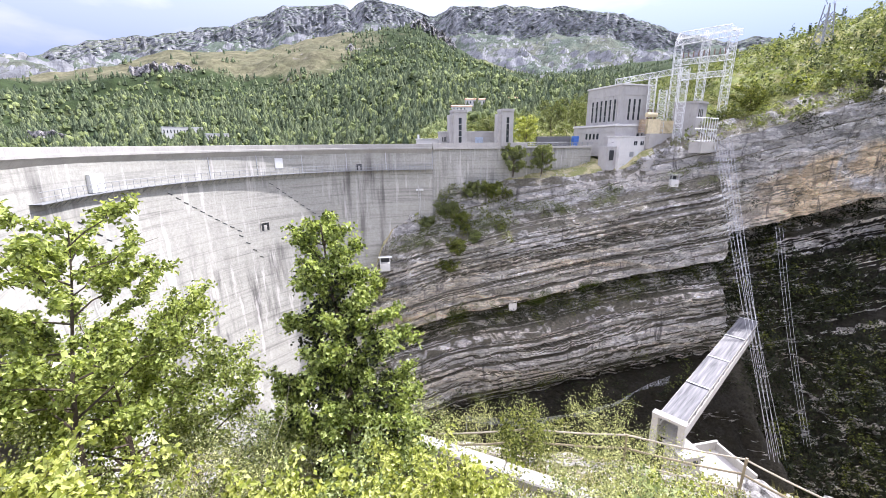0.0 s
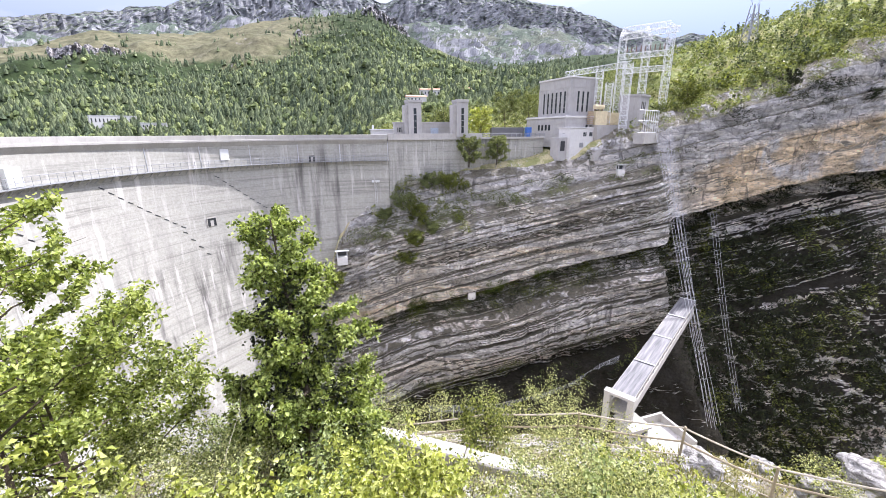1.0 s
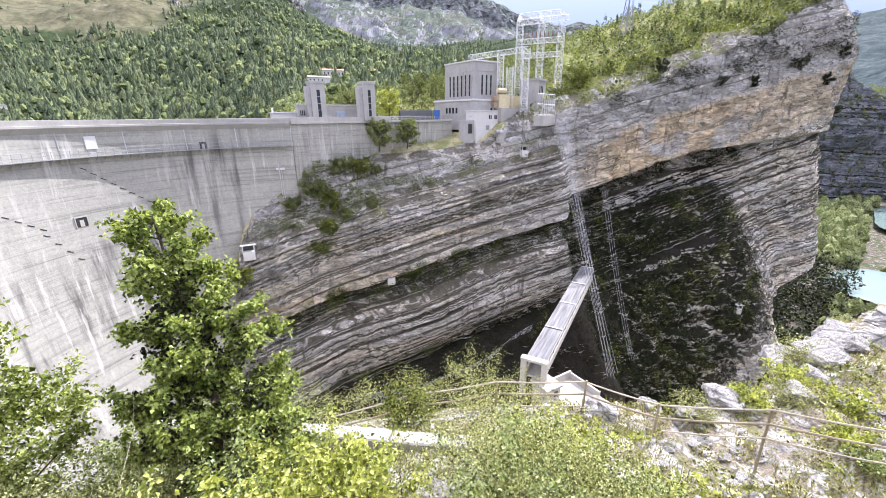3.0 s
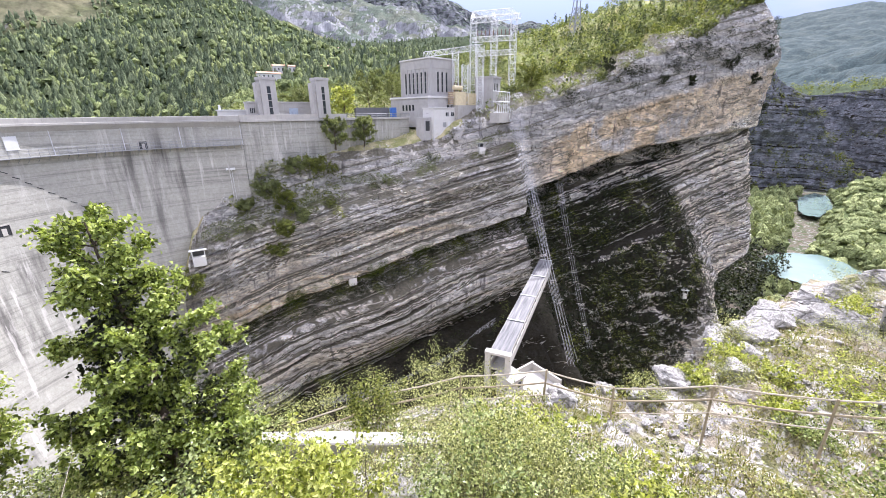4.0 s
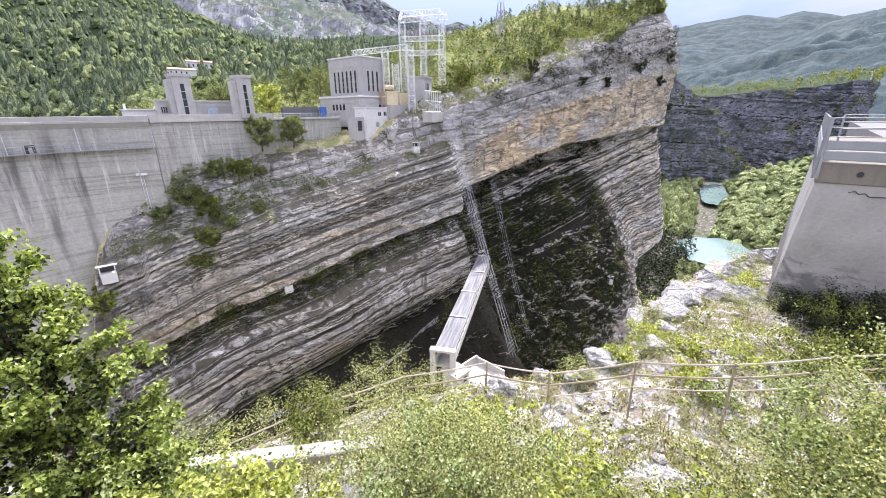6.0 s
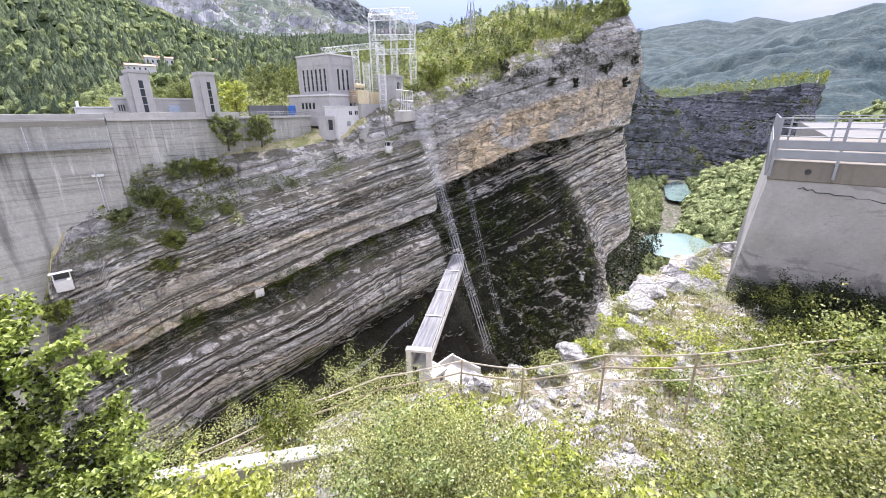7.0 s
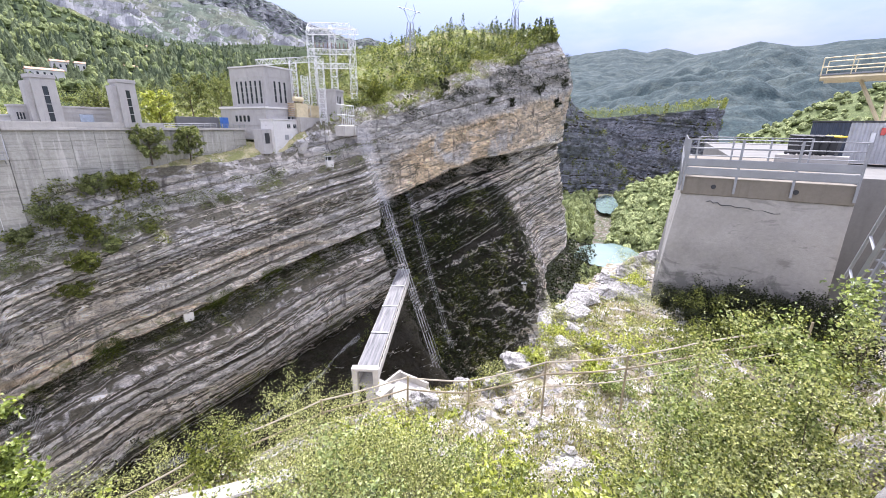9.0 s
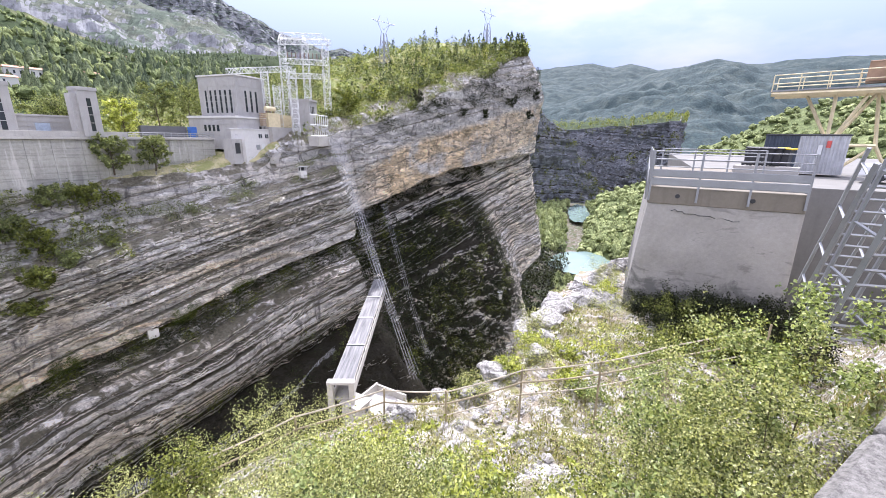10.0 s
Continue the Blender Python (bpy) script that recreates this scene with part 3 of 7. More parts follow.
def dam_panel(name, label, category, theta, z0, z1, width, material, depth=0.12, frame=None):
    ob = thing(name, label, category, at=tuple(dam_at(np.array([theta]), np.array([z0]))[0]), turn=-theta)
    box_part("panel", (-width / 2, -depth, 0), (width / 2, 0.06, z1 - z0), material, ob, bevel=0.03)
    if frame:
        for lo, hi in (((-width / 2 - 0.15, -depth - 0.1, -0.15), (-width / 2, 0.1, z1 - z0 + 0.15)), ((width / 2, -depth - 0.1, -0.15), (width / 2 + 0.15, 0.1, z1 - z0 + 0.15)),
                       ((-width / 2, -depth - 0.1, z1 - z0), (width / 2, 0.1, z1 - z0 + 0.15))):
            box_part("frame_piece", lo, hi, frame, ob)
    return ob


# ---- the far cliff ----
DIP = 0.22
ALONG = ((-60, -75), (-24, -56), (-18, -42), (-15.4, -29), (-13.4, -22.5), (-10.8, -18.6), (-9, -14), (-7, -9.8), (-2, -7.6), (10, -8.6), (24, -8.2), (38, -5.2), (44, -3.0), (48, -1.0), (52, 0.4), (62, 3.6), (78, 6.8), (110, 17.5), (140, 29.0), (157, 35.5), (175, 38.0), (260, 36.0))


def cliff_top(s):
    xs, zs = zip(*ALONG)
    return np.interp(s, xs, zs)


def cliff_plan(s, off):
    """From the way along the cliff and the depth behind its line to the plan."""
    s = np.asarray(s, float)
    turn = np.clip((s - 154) / 22, 0, 1) * 1.30
    k = 22 / 1.30
    x = np.where(s < 154, s, 154 + k * np.sin(np.minimum(turn, 1.30)))
    y = np.where(s < 154, 0, k * (1 - np.cos(turn)))
    rest = np.maximum(0, s - 176)
    x, y = x + rest * math.cos(1.30), y + rest * math.sin(1.30)
    return x - off * np.sin(turn), 86 + y + off * np.cos(turn)


_g = np.random.default_rng(404)
BEDS = -150 + np.cumsum(np.clip(_g.lognormal(-0.25, 0.55, 400), 0.28, 2.6))
ROOF = ((62, -31.5), (103, -31.0), (127, -34.8), (147, -37.5), (175, -42.0))


def bed_of(s, z):
    """The height across the dipping beds, gently waved."""
    return z - DIP * s + 0.8 * fbm(np.stack([s * 0.021, 0 * s + 2.2, z * 0.021], -1), 2, 11)


def cliff_depth(s, z):
    """How far the rock lies behind the line of the cliff, at a place along it and a height."""
    b = bed_of(s, z)
    r = b - (np.interp(s, *zip(*ROOF)) + 31.0)
    left = np.interp(b, (-110, -76, -64, -60.5, -59.5, -56.5, -43.5, -43.0, -40.2, -37.4, -36.6, -30, -23, -21.8, -18.6, -17.6, -11, -9.5, -6, 4),
                     (-46, -26, -15, -10, -3.4, -4.4, -6.0, -5.4, -2.7, -0.7, -3.0, -2.4, -2.4, -2.1, 1.6, 2.0, 4.2, 4.6, 5.6, 10))
    # roofed recess: scrubby slope under the roof, a bedded band, a slope, a thin ledge, then the long shaded slope
    right = np.interp(r, (-125, -95, -80, -66, -58.4, -58.0, -56.2, -55.8, -43.2, -42.4, -37.4, -37.0, -32.0, -31.0, -24, -12, -6, 0, 8),
                      (-34, -25, -20, -12.5, -7.0, -6.2, -5.6, -4.2, 3.2, 4.6, 5.4, 6.8, 8.2, -0.8, 0.0, 0.8, 1.5, 3.5, 8))
    corner = np.interp(r, (-125, -100, -80, -66, -52, -42, -34.0, -32.2, -31, -20, -8, -4, 2, 10), (-14, -10, -6, -3.2, -0.8, 0.9, 1.8, 2.4, -0.6, 0.0, 0.5, 1.2, 2.5, 6))
    wr = smooth(61, 64.5, s + 0.10 * (z + 32) + 1.2 * arr_noise(np.stack([0 * s, 0 * s, z * 0.2], -1), 19))
    wc = smooth(104, 140, s + 0.25 * (z + 20))
    d = left * (1 - wr) + (right * (1 - wc) + corner * wc) * wr
    # the foot of the dam is wrapped by rock; the buttress under the roof ends in the gorge
    d = d - 0.27 * np.maximum(0, 2 - s) * smooth(-14, -25, z)
    d = d - 2.4 * (1 - smooth(2, 18, s)) * smooth(-24, -18, z)
    end = np.interp(z, (-90, -76, -68, -58, -50, -46, -42, -36), (103, 109, 116, 137, 155, 170, 200, 262)) + 3.0 * arr_noise(np.stack([0 * s, 0 * s, z * 0.16], -1), 77)
    d = d + 24 * smooth(0, 9, s - end)
    # massive beds: the grey cap of the left part and the tall wall over the roof; loose slopes: the scree and the shaded slope
    solid = smooth(-19.2, -18.0, b) * (1 - wr) + 0.85 * wr * smooth(-32.5, -30.5, r)
    scree = smooth(-55, -60, b - 0.055 * (s - 60)) * (1 - wr) + wr * (1 - wc) * (smooth(-42.8, -43.6, r) * (1 - smooth(-56.0, -55.6, r)) + smooth(-58, -59, r) + smooth(-37.2, -36.8, r) * (1 - smooth(-32.5, -31.5, r)))
    scree = np.clip(scree, 0, 1)
    # beds of their own thickness, stepped in and out, broken by joints
    q = b + 0.07 * fbm(np.stack([s * 0.13, 0 * s, z * 0.1], -1), 2, 23)
    i = np.searchsorted(BEDS, q)
    lo, hi = BEDS[np.clip(i - 1, 0, 399)], BEDS[np.clip(i, 0, 399)]
    thick = np.maximum(hi - lo, 0.2)
    j = np.floor(s / (thick * (2.5 + 6.0 * hash01(i, 41))) + hash01(i, 42) * 9 + 0.25 * arr_noise(np.stack([s * 0.3, 0 * s, z * 0.5], -1), 43))
    run = arr_noise(np.stack([s * 0.045, i * 7.31, 0 * s], -1), 45)
    step = 0.62 * (hash01(i, 46) - 0.5) + 0.42 * run + 0.85 * (hash01(i * 131 + j, 47) - 0.5) * (run > -0.4)
    cut = np.minimum(q - lo, hi - q)
    seam = smooth(-0.25, 0.25, arr_noise(np.stack([s * 0.05, i * 3.7, 0 * s], -1), 49))
    step = step + (0.1 + 0.32 * hash01(i, 50)) * (1 - smooth(0.06, 0.2, cut)) * seam
    d = d + step * (1 - 0.85 * solid) * (1 - 0.75 * scree)
    # packages of beds, split by long dark partings
    for pack, amp, seed in ((5.2, 0.9, 27), (2.3, 0.5, 31)):
        u = q / pack + 0.06 * fbm(np.stack([s * 0.04, 0 * s, z * 0.02], -1), 2, seed)
        k = np.floor(u)
        j = np.floor(s / (pack * (3.0 + 3.4 * hash01(k, seed))) + hash01(k, seed + 1) * 9 + 0.4 * arr_noise(np.stack([s * 0.2, 0 * s, z * 0.3], -1), seed))
        d = d + (1 - 0.6 * scree) * (1 - 0.5 * solid) * amp * (0.5 * (hash01(k, seed + 2) - 0.5) + 0.6 * (hash01(k * 131 + j, seed + 3) - 0.5))
        part_ = np.minimum(u - k, k + 1 - u) * pack
        d = d + (1 - scree) * (0.5 + 0.5 * hash01(k, seed + 4)) * 0.42 * (1 - smooth(0.08, 0.3, part_)) * smooth(-0.2, 0.25, arr_noise(np.stack([s * 0.04, k * 3.7, 0 * s], -1), seed + 5)) * (1 - 0.5 * solid)
    d = d + 1.5 * fbm(np.stack([s * 0.05, 0 * s + 9.0, z * 0.05], -1), 3, 51) + 0.34 * fbm(np.stack([s * 0.5, 0 * s, z * 0.5], -1), 3, 61) * (1 + 2.2 * scree)
    return d + 0.9 * solid * np.abs(fbm(np.stack([s * 0.22, 0 * s, z * 0.06], -1), 3, 67))


def cliff_place(s, z, out=0.0):
    s, z = np.atleast_1d(np.asarray(s, float)), np.atleast_1d(np.asarray(z, float))
    x, y = cliff_plan(s, cliff_depth(s, z) - out)
    return np.stack([x, y, z], -1)


def build_cliff():
    s = np.concatenate([np.arange(-60, -18, 1.0), np.arange(-18, -8, 0.14), np.arange(-8, 180, 0.40), np.arange(180, 262, 2.0)])
    v = np.linspace(0, 1, 500)
    S, V = np.meshgrid(s, v)
    top = cliff_top(S) + 1.2 * fbm(np.stack([S * 0.12, 0 * S, 0 * S], -1).reshape(-1, 3), 3, 71).reshape(S.shape)
    Z = -90 + (top + 90) * V
    P = cliff_place(S.ravel(), Z.ravel()).reshape(*S.shape, 3)
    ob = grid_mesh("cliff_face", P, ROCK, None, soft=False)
    tagged(ob, "tall bedded grey and ochre limestone cliff across the gorge", "cliff", kind="structure")
    edge = P[-1]
    # the land behind its edge
    back = np.concatenate([[0.0, 0.5, 1.0, 1.6, 2.4, 3.3, 4.2, 5.2, 6.4, 7.8], np.geomspace(9.5, 260, 56)])
    rows = []
    for d0 in back:
        d = d0 * (1 - 0.97 * smooth(138, 155, s))
        x, y = cliff_plan(s, cliff_depth(s, edge[:, 2]) + d)
        hill = smooth(38, 70, s)
        steep = np.interp(s, (60, 80, 100, 120, 140), (0.30, 0.28, 0.27, 0.27, 0.24))
        rise = (1 - 0.9 * smooth(146, 172, s)) * hill * (steep * np.minimum(d, 46) - 0.04 * np.maximum(0, d - 46)) + (1 - hill) * (np.interp(d, (0, 2.5, 12, 30, 120, 260), (0, 2.4, 4.8, 6.5, 9, 22)))
        low = 1 - smooth(20, 45, s)
        flat = np.where(s < 45, np.minimum(edge[:, 2] + rise, 0.2 + 0.05 * np.maximum(0, d - 14) + 4 * smooth(24, 45, s)), edge[:, 2] + rise)
        z = low * flat + (1 - low) * (edge[:, 2] + rise)
        n = np.minimum(1.0, d / 6) * 1.0 * fbm(np.stack([x * 0.09, y * 0.09, 0 * x], -1), 4, 81) + smooth(0, 1.5, d) * (1 - smooth(6, 11, d)) * (1.1 * np.abs(fbm(np.stack([x * 0.3, y * 0.3, 0 * x], -1), 4, 83)) + 0.5 * np.round(2 * fbm(np.stack([x * 0.2, y * 0.2, 0 * x], -1), 2, 85)))
        rows.append(np.stack([x, y, z + n * (0.25 + 0.75 * smooth(30, 60, s))], -1))
    rows = np.stack(rows)
    cut = int(np.searchsorted(s, 47))
    rim = grid_mesh("cliff_rim", rows[:11, cut:], ROCK, None, soft=False)
    tagged(rim, "broken grey rock along the cliff's upper edge", "rock", kind="structure")
    rim = grid_mesh("meadow_rim", rows[:4, :cut + 1], ROCK, None, soft=False)
    tagged(rim, "broken rock at the edge of the dry meadow", "rock", kind="structure")
    land = grid_mesh("plateau_ground", rows[10:, cut:], SCRUB_GROUND, None)
    tagged(land, "scrubby green hillside above the cliff", "hillside", kind="structure")
    land = grid_mesh("meadow_ground", rows[3:, :cut + 1], MEADOW, None)
    tagged(land, "dry yellow meadow between wall and cliff edge", "meadow", kind="structure")
    return rows, s


PLATEAU, PLATEAU_S = build_cliff()


# ---- our side: slope under the parapet, ledge with the path, drop into the gorge ----
def near_ground(x, y):
    x, y = np.asarray(x, float), np.asarray(y, float)
    r, az = np.hypot(x, y + 0.2), np.degrees(np.arctan2(x, y + 0.2))
    e = np.interp(az, (-120, -60, -40, -20, 0, 20, 40, 48, 53, 57, 60, 62, 64, 70, 76, 82, 150), (18, 14, 10.5, 8.0, 7.2, 7.3, 8.9, 9.3, 9.6, 10.6, 11.9, 13.8, 16.6, 27, 42, 62, 70))
    p = np.stack([x * 0.35, y * 0.35, 0 * x], -1)
    e = e * (1 + 0.06 * fbm(p * 0.8, 2, 91))
    ridge = smooth(55, 68, az)
    inner = np.interp(r, (0.3, 1.5, 3, 5, 6.2, 7.2, 9, 14, 26, 60), (-1.3, -2.1, -3.0, -3.8, -4.15, -4.8, -5.3, -5.5, -6.0, -10.0))
    inner = inner + ridge * np.interp(r, (3, 6, 9, 14, 26, 60), (0.4, 0.3, 0.35, 0.3, -0.4, -3))
    over = np.maximum(0, r - e)
    steep = np.interp(az, (-60, 20, 50, 62, 75), (0.85, 0.80, 0.9, 1.7, 2.2))
    drop = np.where(over < 40, over * steep, 40 * steep + (over - 40) * 1.6)
    z = inner - np.maximum(drop, over * 1.3 * smooth(0, 3, over) * smooth(30, 55, az))
    z = z + 0.16 * fbm(p, 4, 95) + 0.9 * smooth(0, 6, over) * fbm(p * 0.35, 4, 97)
    # the road's rough embankment
    q = (x - 0.27) * 0.30 + (y + 0.03) * 0.954
    bank = -0.45 - 2.0 * np.maximum(0, q - 0.15) + 0.5 * fbm(p * 1.2, 3, 93)
    z = np.where(x > 2.5, np.maximum(z, np.minimum(bank, -0.25) - 4 * (1 - smooth(2.5, 7, x))), z)
    # bare rock of the ledge: broken steps and pits
    bare = smooth(25, 45, az) * smooth(6.2, 8.0, r) * (1 - smooth(30, 45, r))
    steps = fbm(p * 0.75, 3, 103)
    rough = bare * (0.13 * fbm(p * 3.2, 4, 99) + 0.28 * np.maximum(0, fbm(p * 0.5, 4, 101)) + 0.16 * np.round(3 * steps) / 3 + 0.10 * np.abs(fbm(p * 6.0, 2, 107)))
    return np.maximum(z + rough, -96)


def build_near():
    az = np.radians(np.concatenate([np.arange(-125, 20, 0.8), np.arange(20, 92, 0.5), np.arange(92, 151, 0.8)]))
    r = np.concatenate([np.arange(0.35, 6, 0.16), np.arange(6, 22, 0.11), np.arange(22, 30, 0.2), np.geomspace(30.2, 110, 80)])
    A, R = np.meshgrid(az, r)
    X, Y = R * np.sin(A), R * np.cos(A) - 0.2
    Z = near_ground(X.ravel(), Y.ravel()).reshape(X.shape)
    ob = grid_mesh("near_slope", np.stack([X, Y, Z], -1), GROUND_NEAR, soft=False)
    tagged(ob, "dry stony slope with a ledge falling into the gorge", "hillside", kind="structure")
    rd = thing("viewpoint_road", "road with a pale rough concrete parapet on the gorge side", "road", kind="structure")
    # parapet line passes just ahead of the walker
    d, nrm = Vector((0.954, -0.30, 0)), Vector((0.30, 0.954, 0))
    ang = math.degrees(math.atan2(d.y, d.x))
    base = Vector((0.27, -0.03, 0))
    m = Matrix.Translation(base) @ pose(0, 0, 0, 0, 0, ang)
    bm = bmesh.new()
    for k in range(-14, 9):
        add_box(bm, (k * 1.8 + 0.006, -0.36, -2.6), (k * 1.8 + 1.794, 0.0, 0.9), m, 0.025)
    part("parapet", bm, PARAPET, rd, "pale rough concrete parapet")
    bm = bmesh.new()
    add_box(bm, (-40, -9.0, -0.6), (34, -0.36, 0.0), m)
    part("carriageway", bm, ASPHALT, rd)
    return ob


build_near()

# ---- ground sheet, river ----
g = np.linspace(-1, 1, 81)
gx = np.sign(g) * np.abs(g) ** 2.2 * 6000
GX, GY = np.meshgrid(gx, gx)
GZ = -91 + 0.02 * np.maximum(0, np.hypot(GX, GY) - 1500) + 1.5 * fbm(np.stack([GX * 0.01, GY * 0.01, 0 * GX], -1).reshape(-1, 3), 3, 7).reshape(GX.shape)
tagged(grid_mesh("ground", np.stack([GX, GY, GZ], -1), GROUND_WILD), "rough wooded valley floor", "ground", kind="structure")


def blob_sheet(name, cx, cy, rx, ry, turn, z, material, label, category, n=72, seed=0):
    a = np.linspace(0, 2 * np.pi, n, endpoint=False)
    w = 1 + 0.16 * fbm(np.stack([np.cos(a) * 1.7, np.sin(a) * 1.7, 0 * a + seed], -1), 3, seed)
    x, y = rx * w * np.cos(a), ry * w * np.sin(a)
    c, s = math.cos(radians(turn)), math.sin(radians(turn))
    pts = [(cx + c * u - s * v, cy + s * u + c * v, z) for u, v in zip(x, y)]
    ob = mesh_of(name, pts, [list(range(n))], material)
    return tagged(ob, label, category, kind="structure")


blob_sheet("river_pool", 286, 110, 34, 24, 20.8, -87.5, WATER, "still turquoise river pool between wooded banks", "water", seed=3)
blob_sheet("river_reach", 494, 203, 74, 13, 23.5, -87.4, WATER, "turquoise river reach below a dark cliff", "water", seed=5)


# ---- mountains and hills: sheets in rings round the view ----
class Range:
    """A slope that climbs to a skyline; skyline, foot and start: rows of azimuth and degrees, degrees, metres."""

    def __init__(self, skyline, foot, start, r1, power=1.0, crag=0.0, grain=0.0022):
        self.skyline, self.foot, self.start, self.r1, self.power, self.crag, self.grain = skyline, foot, start, r1, power, crag, grain

    def rows(self, az):
        return (np.interp(az, *zip(*self.skyline)), np.interp(az, *zip(*self.foot)), np.interp(az, *zip(*self.start)))

    def where(self, az, el):
        """The distance at which the slope shows at an elevation."""
        top, e0, r0 = self.rows(az)
        return r0 * (self.r1 / r0) ** (np.clip((el - e0) / (top - e0), 0, 1) ** (1 / self.power))

    def build(self, name, material, label, rough, seed, rows=100, step=0.25, gully=0.0):
        az = np.arange(self.skyline[0][0], self.skyline[-1][0] + step, step)
        top, e0, r0 = self.rows(az)
        v = (np.concatenate([np.linspace(0, 0.89, rows - 50), np.linspace(0.893, 1, 50)]) if self.crag else np.linspace(0, 1, rows))[:, None]
        R = r0 * (self.r1 / r0) ** v
        w = v**self.power
        if self.crag:
            w = np.where(v < 0.90, w * (1 - self.crag) / 0.9**self.power, 1 - self.crag + self.crag * smooth(0.90, 0.965, v))
        E = e0 + (top - e0) * w
        A = np.radians(az)[None]
        X, Y = R * np.sin(A), R * np.cos(A)
        q = np.stack([X, Y, 0 * X], -1).reshape(-1, 3)
        n = fbm(q / (self.r1 * 0.13), 6, seed, 0.55).reshape(X.shape)
        g_ = (1 - np.abs(fbm(q / (self.r1 * 0.09), 5, seed + 9))).reshape(X.shape) - 0.6
        fine = fbm(q / (self.r1 * 0.02), 3, seed + 19).reshape(X.shape)
        Z = 1.7 + R * np.tan(np.radians(E)) + (n * rough + gully * g_) * R * np.sin(np.pi * np.minimum(v, 0.95)) ** 0.8 * 0.3 + fine * R * self.grain
        if self.crag:
            wall = smooth(0.88, 0.92, v) * (1 - smooth(0.985, 1.0, v))
            but = np.abs(fbm(np.stack([np.broadcast_to(az, X.shape) * 1.3, 0 * X, Z * 0.012], -1).reshape(-1, 3), 5, seed + 29, 0.7)).reshape(X.shape)
            X, Y = X * (1 + 0.009 * wall * but), Y * (1 + 0.009 * wall * but)
        P = np.stack([X, Y, Z], -1)
        tagged(grid_mesh(name, P, material, soft=not self.crag), label, "mountain", kind="structure")
        return P


WOOD_HILL = Range([(-75, 4), (-45.9, 6.2), (-41.9, 7.2), (-37.3, 8.5), (-32.1, 10.0), (-26.4, 10.7), (-21.4, 11.3), (-16.6, 12.7), (-10.3, 14.0), (-5.3, 14.3), (-3.1, 14.9), (-0.2, 13.4), (2.4, 11.6), (5.0, 10.6), (8.7, 9.4), (12.4, 8.5), (15.9, 8.5), (19.9, 9.0), (27.3, 9.4), (36, 8.6), (45, 8.0)],
                  [(-75, -1.2), (-45, -1.2), (0, -1.0), (45, -1.0)], [(-75, 700), (-20, 520), (0, 260), (8, 175), (45, 175)], 1500, 0.75)
FOREST = WOOD_HILL.build("wooded_hill", HILL_WOOD, "wooded mountainside of pines above the lake", 0.09, 3, 95, 0.33, 0.06)
MASSIF = Range([(-80, 4), (-60, 6.0), (-45.5, 8.0), (-41.5, 9.0), (-37.8, 10.3), (-32.3, 11.9), (-31.2, 11.6), (-28.4, 12.8), (-24.1, 14.2), (-19.6, 15.7), (-15.7, 15.7), (-12.3, 15.9), (-11.6, 15.5), (-9.8, 16.9), (-5.9, 16.6), (-3.4, 15.7), (-0.9, 15.2), (1.3, 16.2), (8.5, 16.4), (15.4, 15.7), (20.7, 14.3), (25.1, 13.0), (28.2, 11.7), (31.6, 10.8), (36, 10.4), (44, 8.5)],
               [(-80, 2), (44, 4)], [(-80, 1600), (44, 1600)], 3300, 0.8, 0.24)
MASSIF.build("far_massif", HILL_FAR, "high mountain with a pale rocky cliff band", 0.10, 21, 120, 0.26, 0.16)
FAR = Range([(44, 7), (58, 8.2), (64.2, 8.9), (67.6, 9.3), (70, 8.7), (72, 8.9), (75, 8.0), (80, 8.4), (130, 7)], [(44, 2), (130, 2)], [(44, 2600), (130, 2600)], 4400, 0.8, 0.0, 0.0005)
FAR.build("distant_ridge", HILL_HAZE, "pale distant mountain ridge", 0.04, 29, 70, 0.25, 0.05)
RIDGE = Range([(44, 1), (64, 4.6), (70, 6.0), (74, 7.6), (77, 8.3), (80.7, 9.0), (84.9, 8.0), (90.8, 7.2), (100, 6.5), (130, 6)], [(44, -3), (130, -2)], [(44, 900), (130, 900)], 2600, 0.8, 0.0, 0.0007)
RIDGE.build("valley_ridge", HILL_HAZE, "wooded mountain ridge down the valley with shaded gullies", 0.08, 33, 110, 0.25, 0.13)
HILL_R = Range([(68.4, -14.6), (69.2, -10.0), (70.2, -6.8), (74, -5.6), (77.5, -3.4), (80.6, -0.8), (83.7, 0.6), (87.2, 2.9), (90.2, 3.8), (94.7, 4.3), (105, 6), (140, 9)], [(68.4, -15.0), (72, -15.5), (80, -17), (140, -14)], [(68.4, 345), (74, 330), (80, 230), (140, 180)], 520, 0.8)
GREEN = HILL_R.build("green_hill", HILL_GREEN, "green wooded hill above the river bend", 0.06, 41, 70, 0.3)


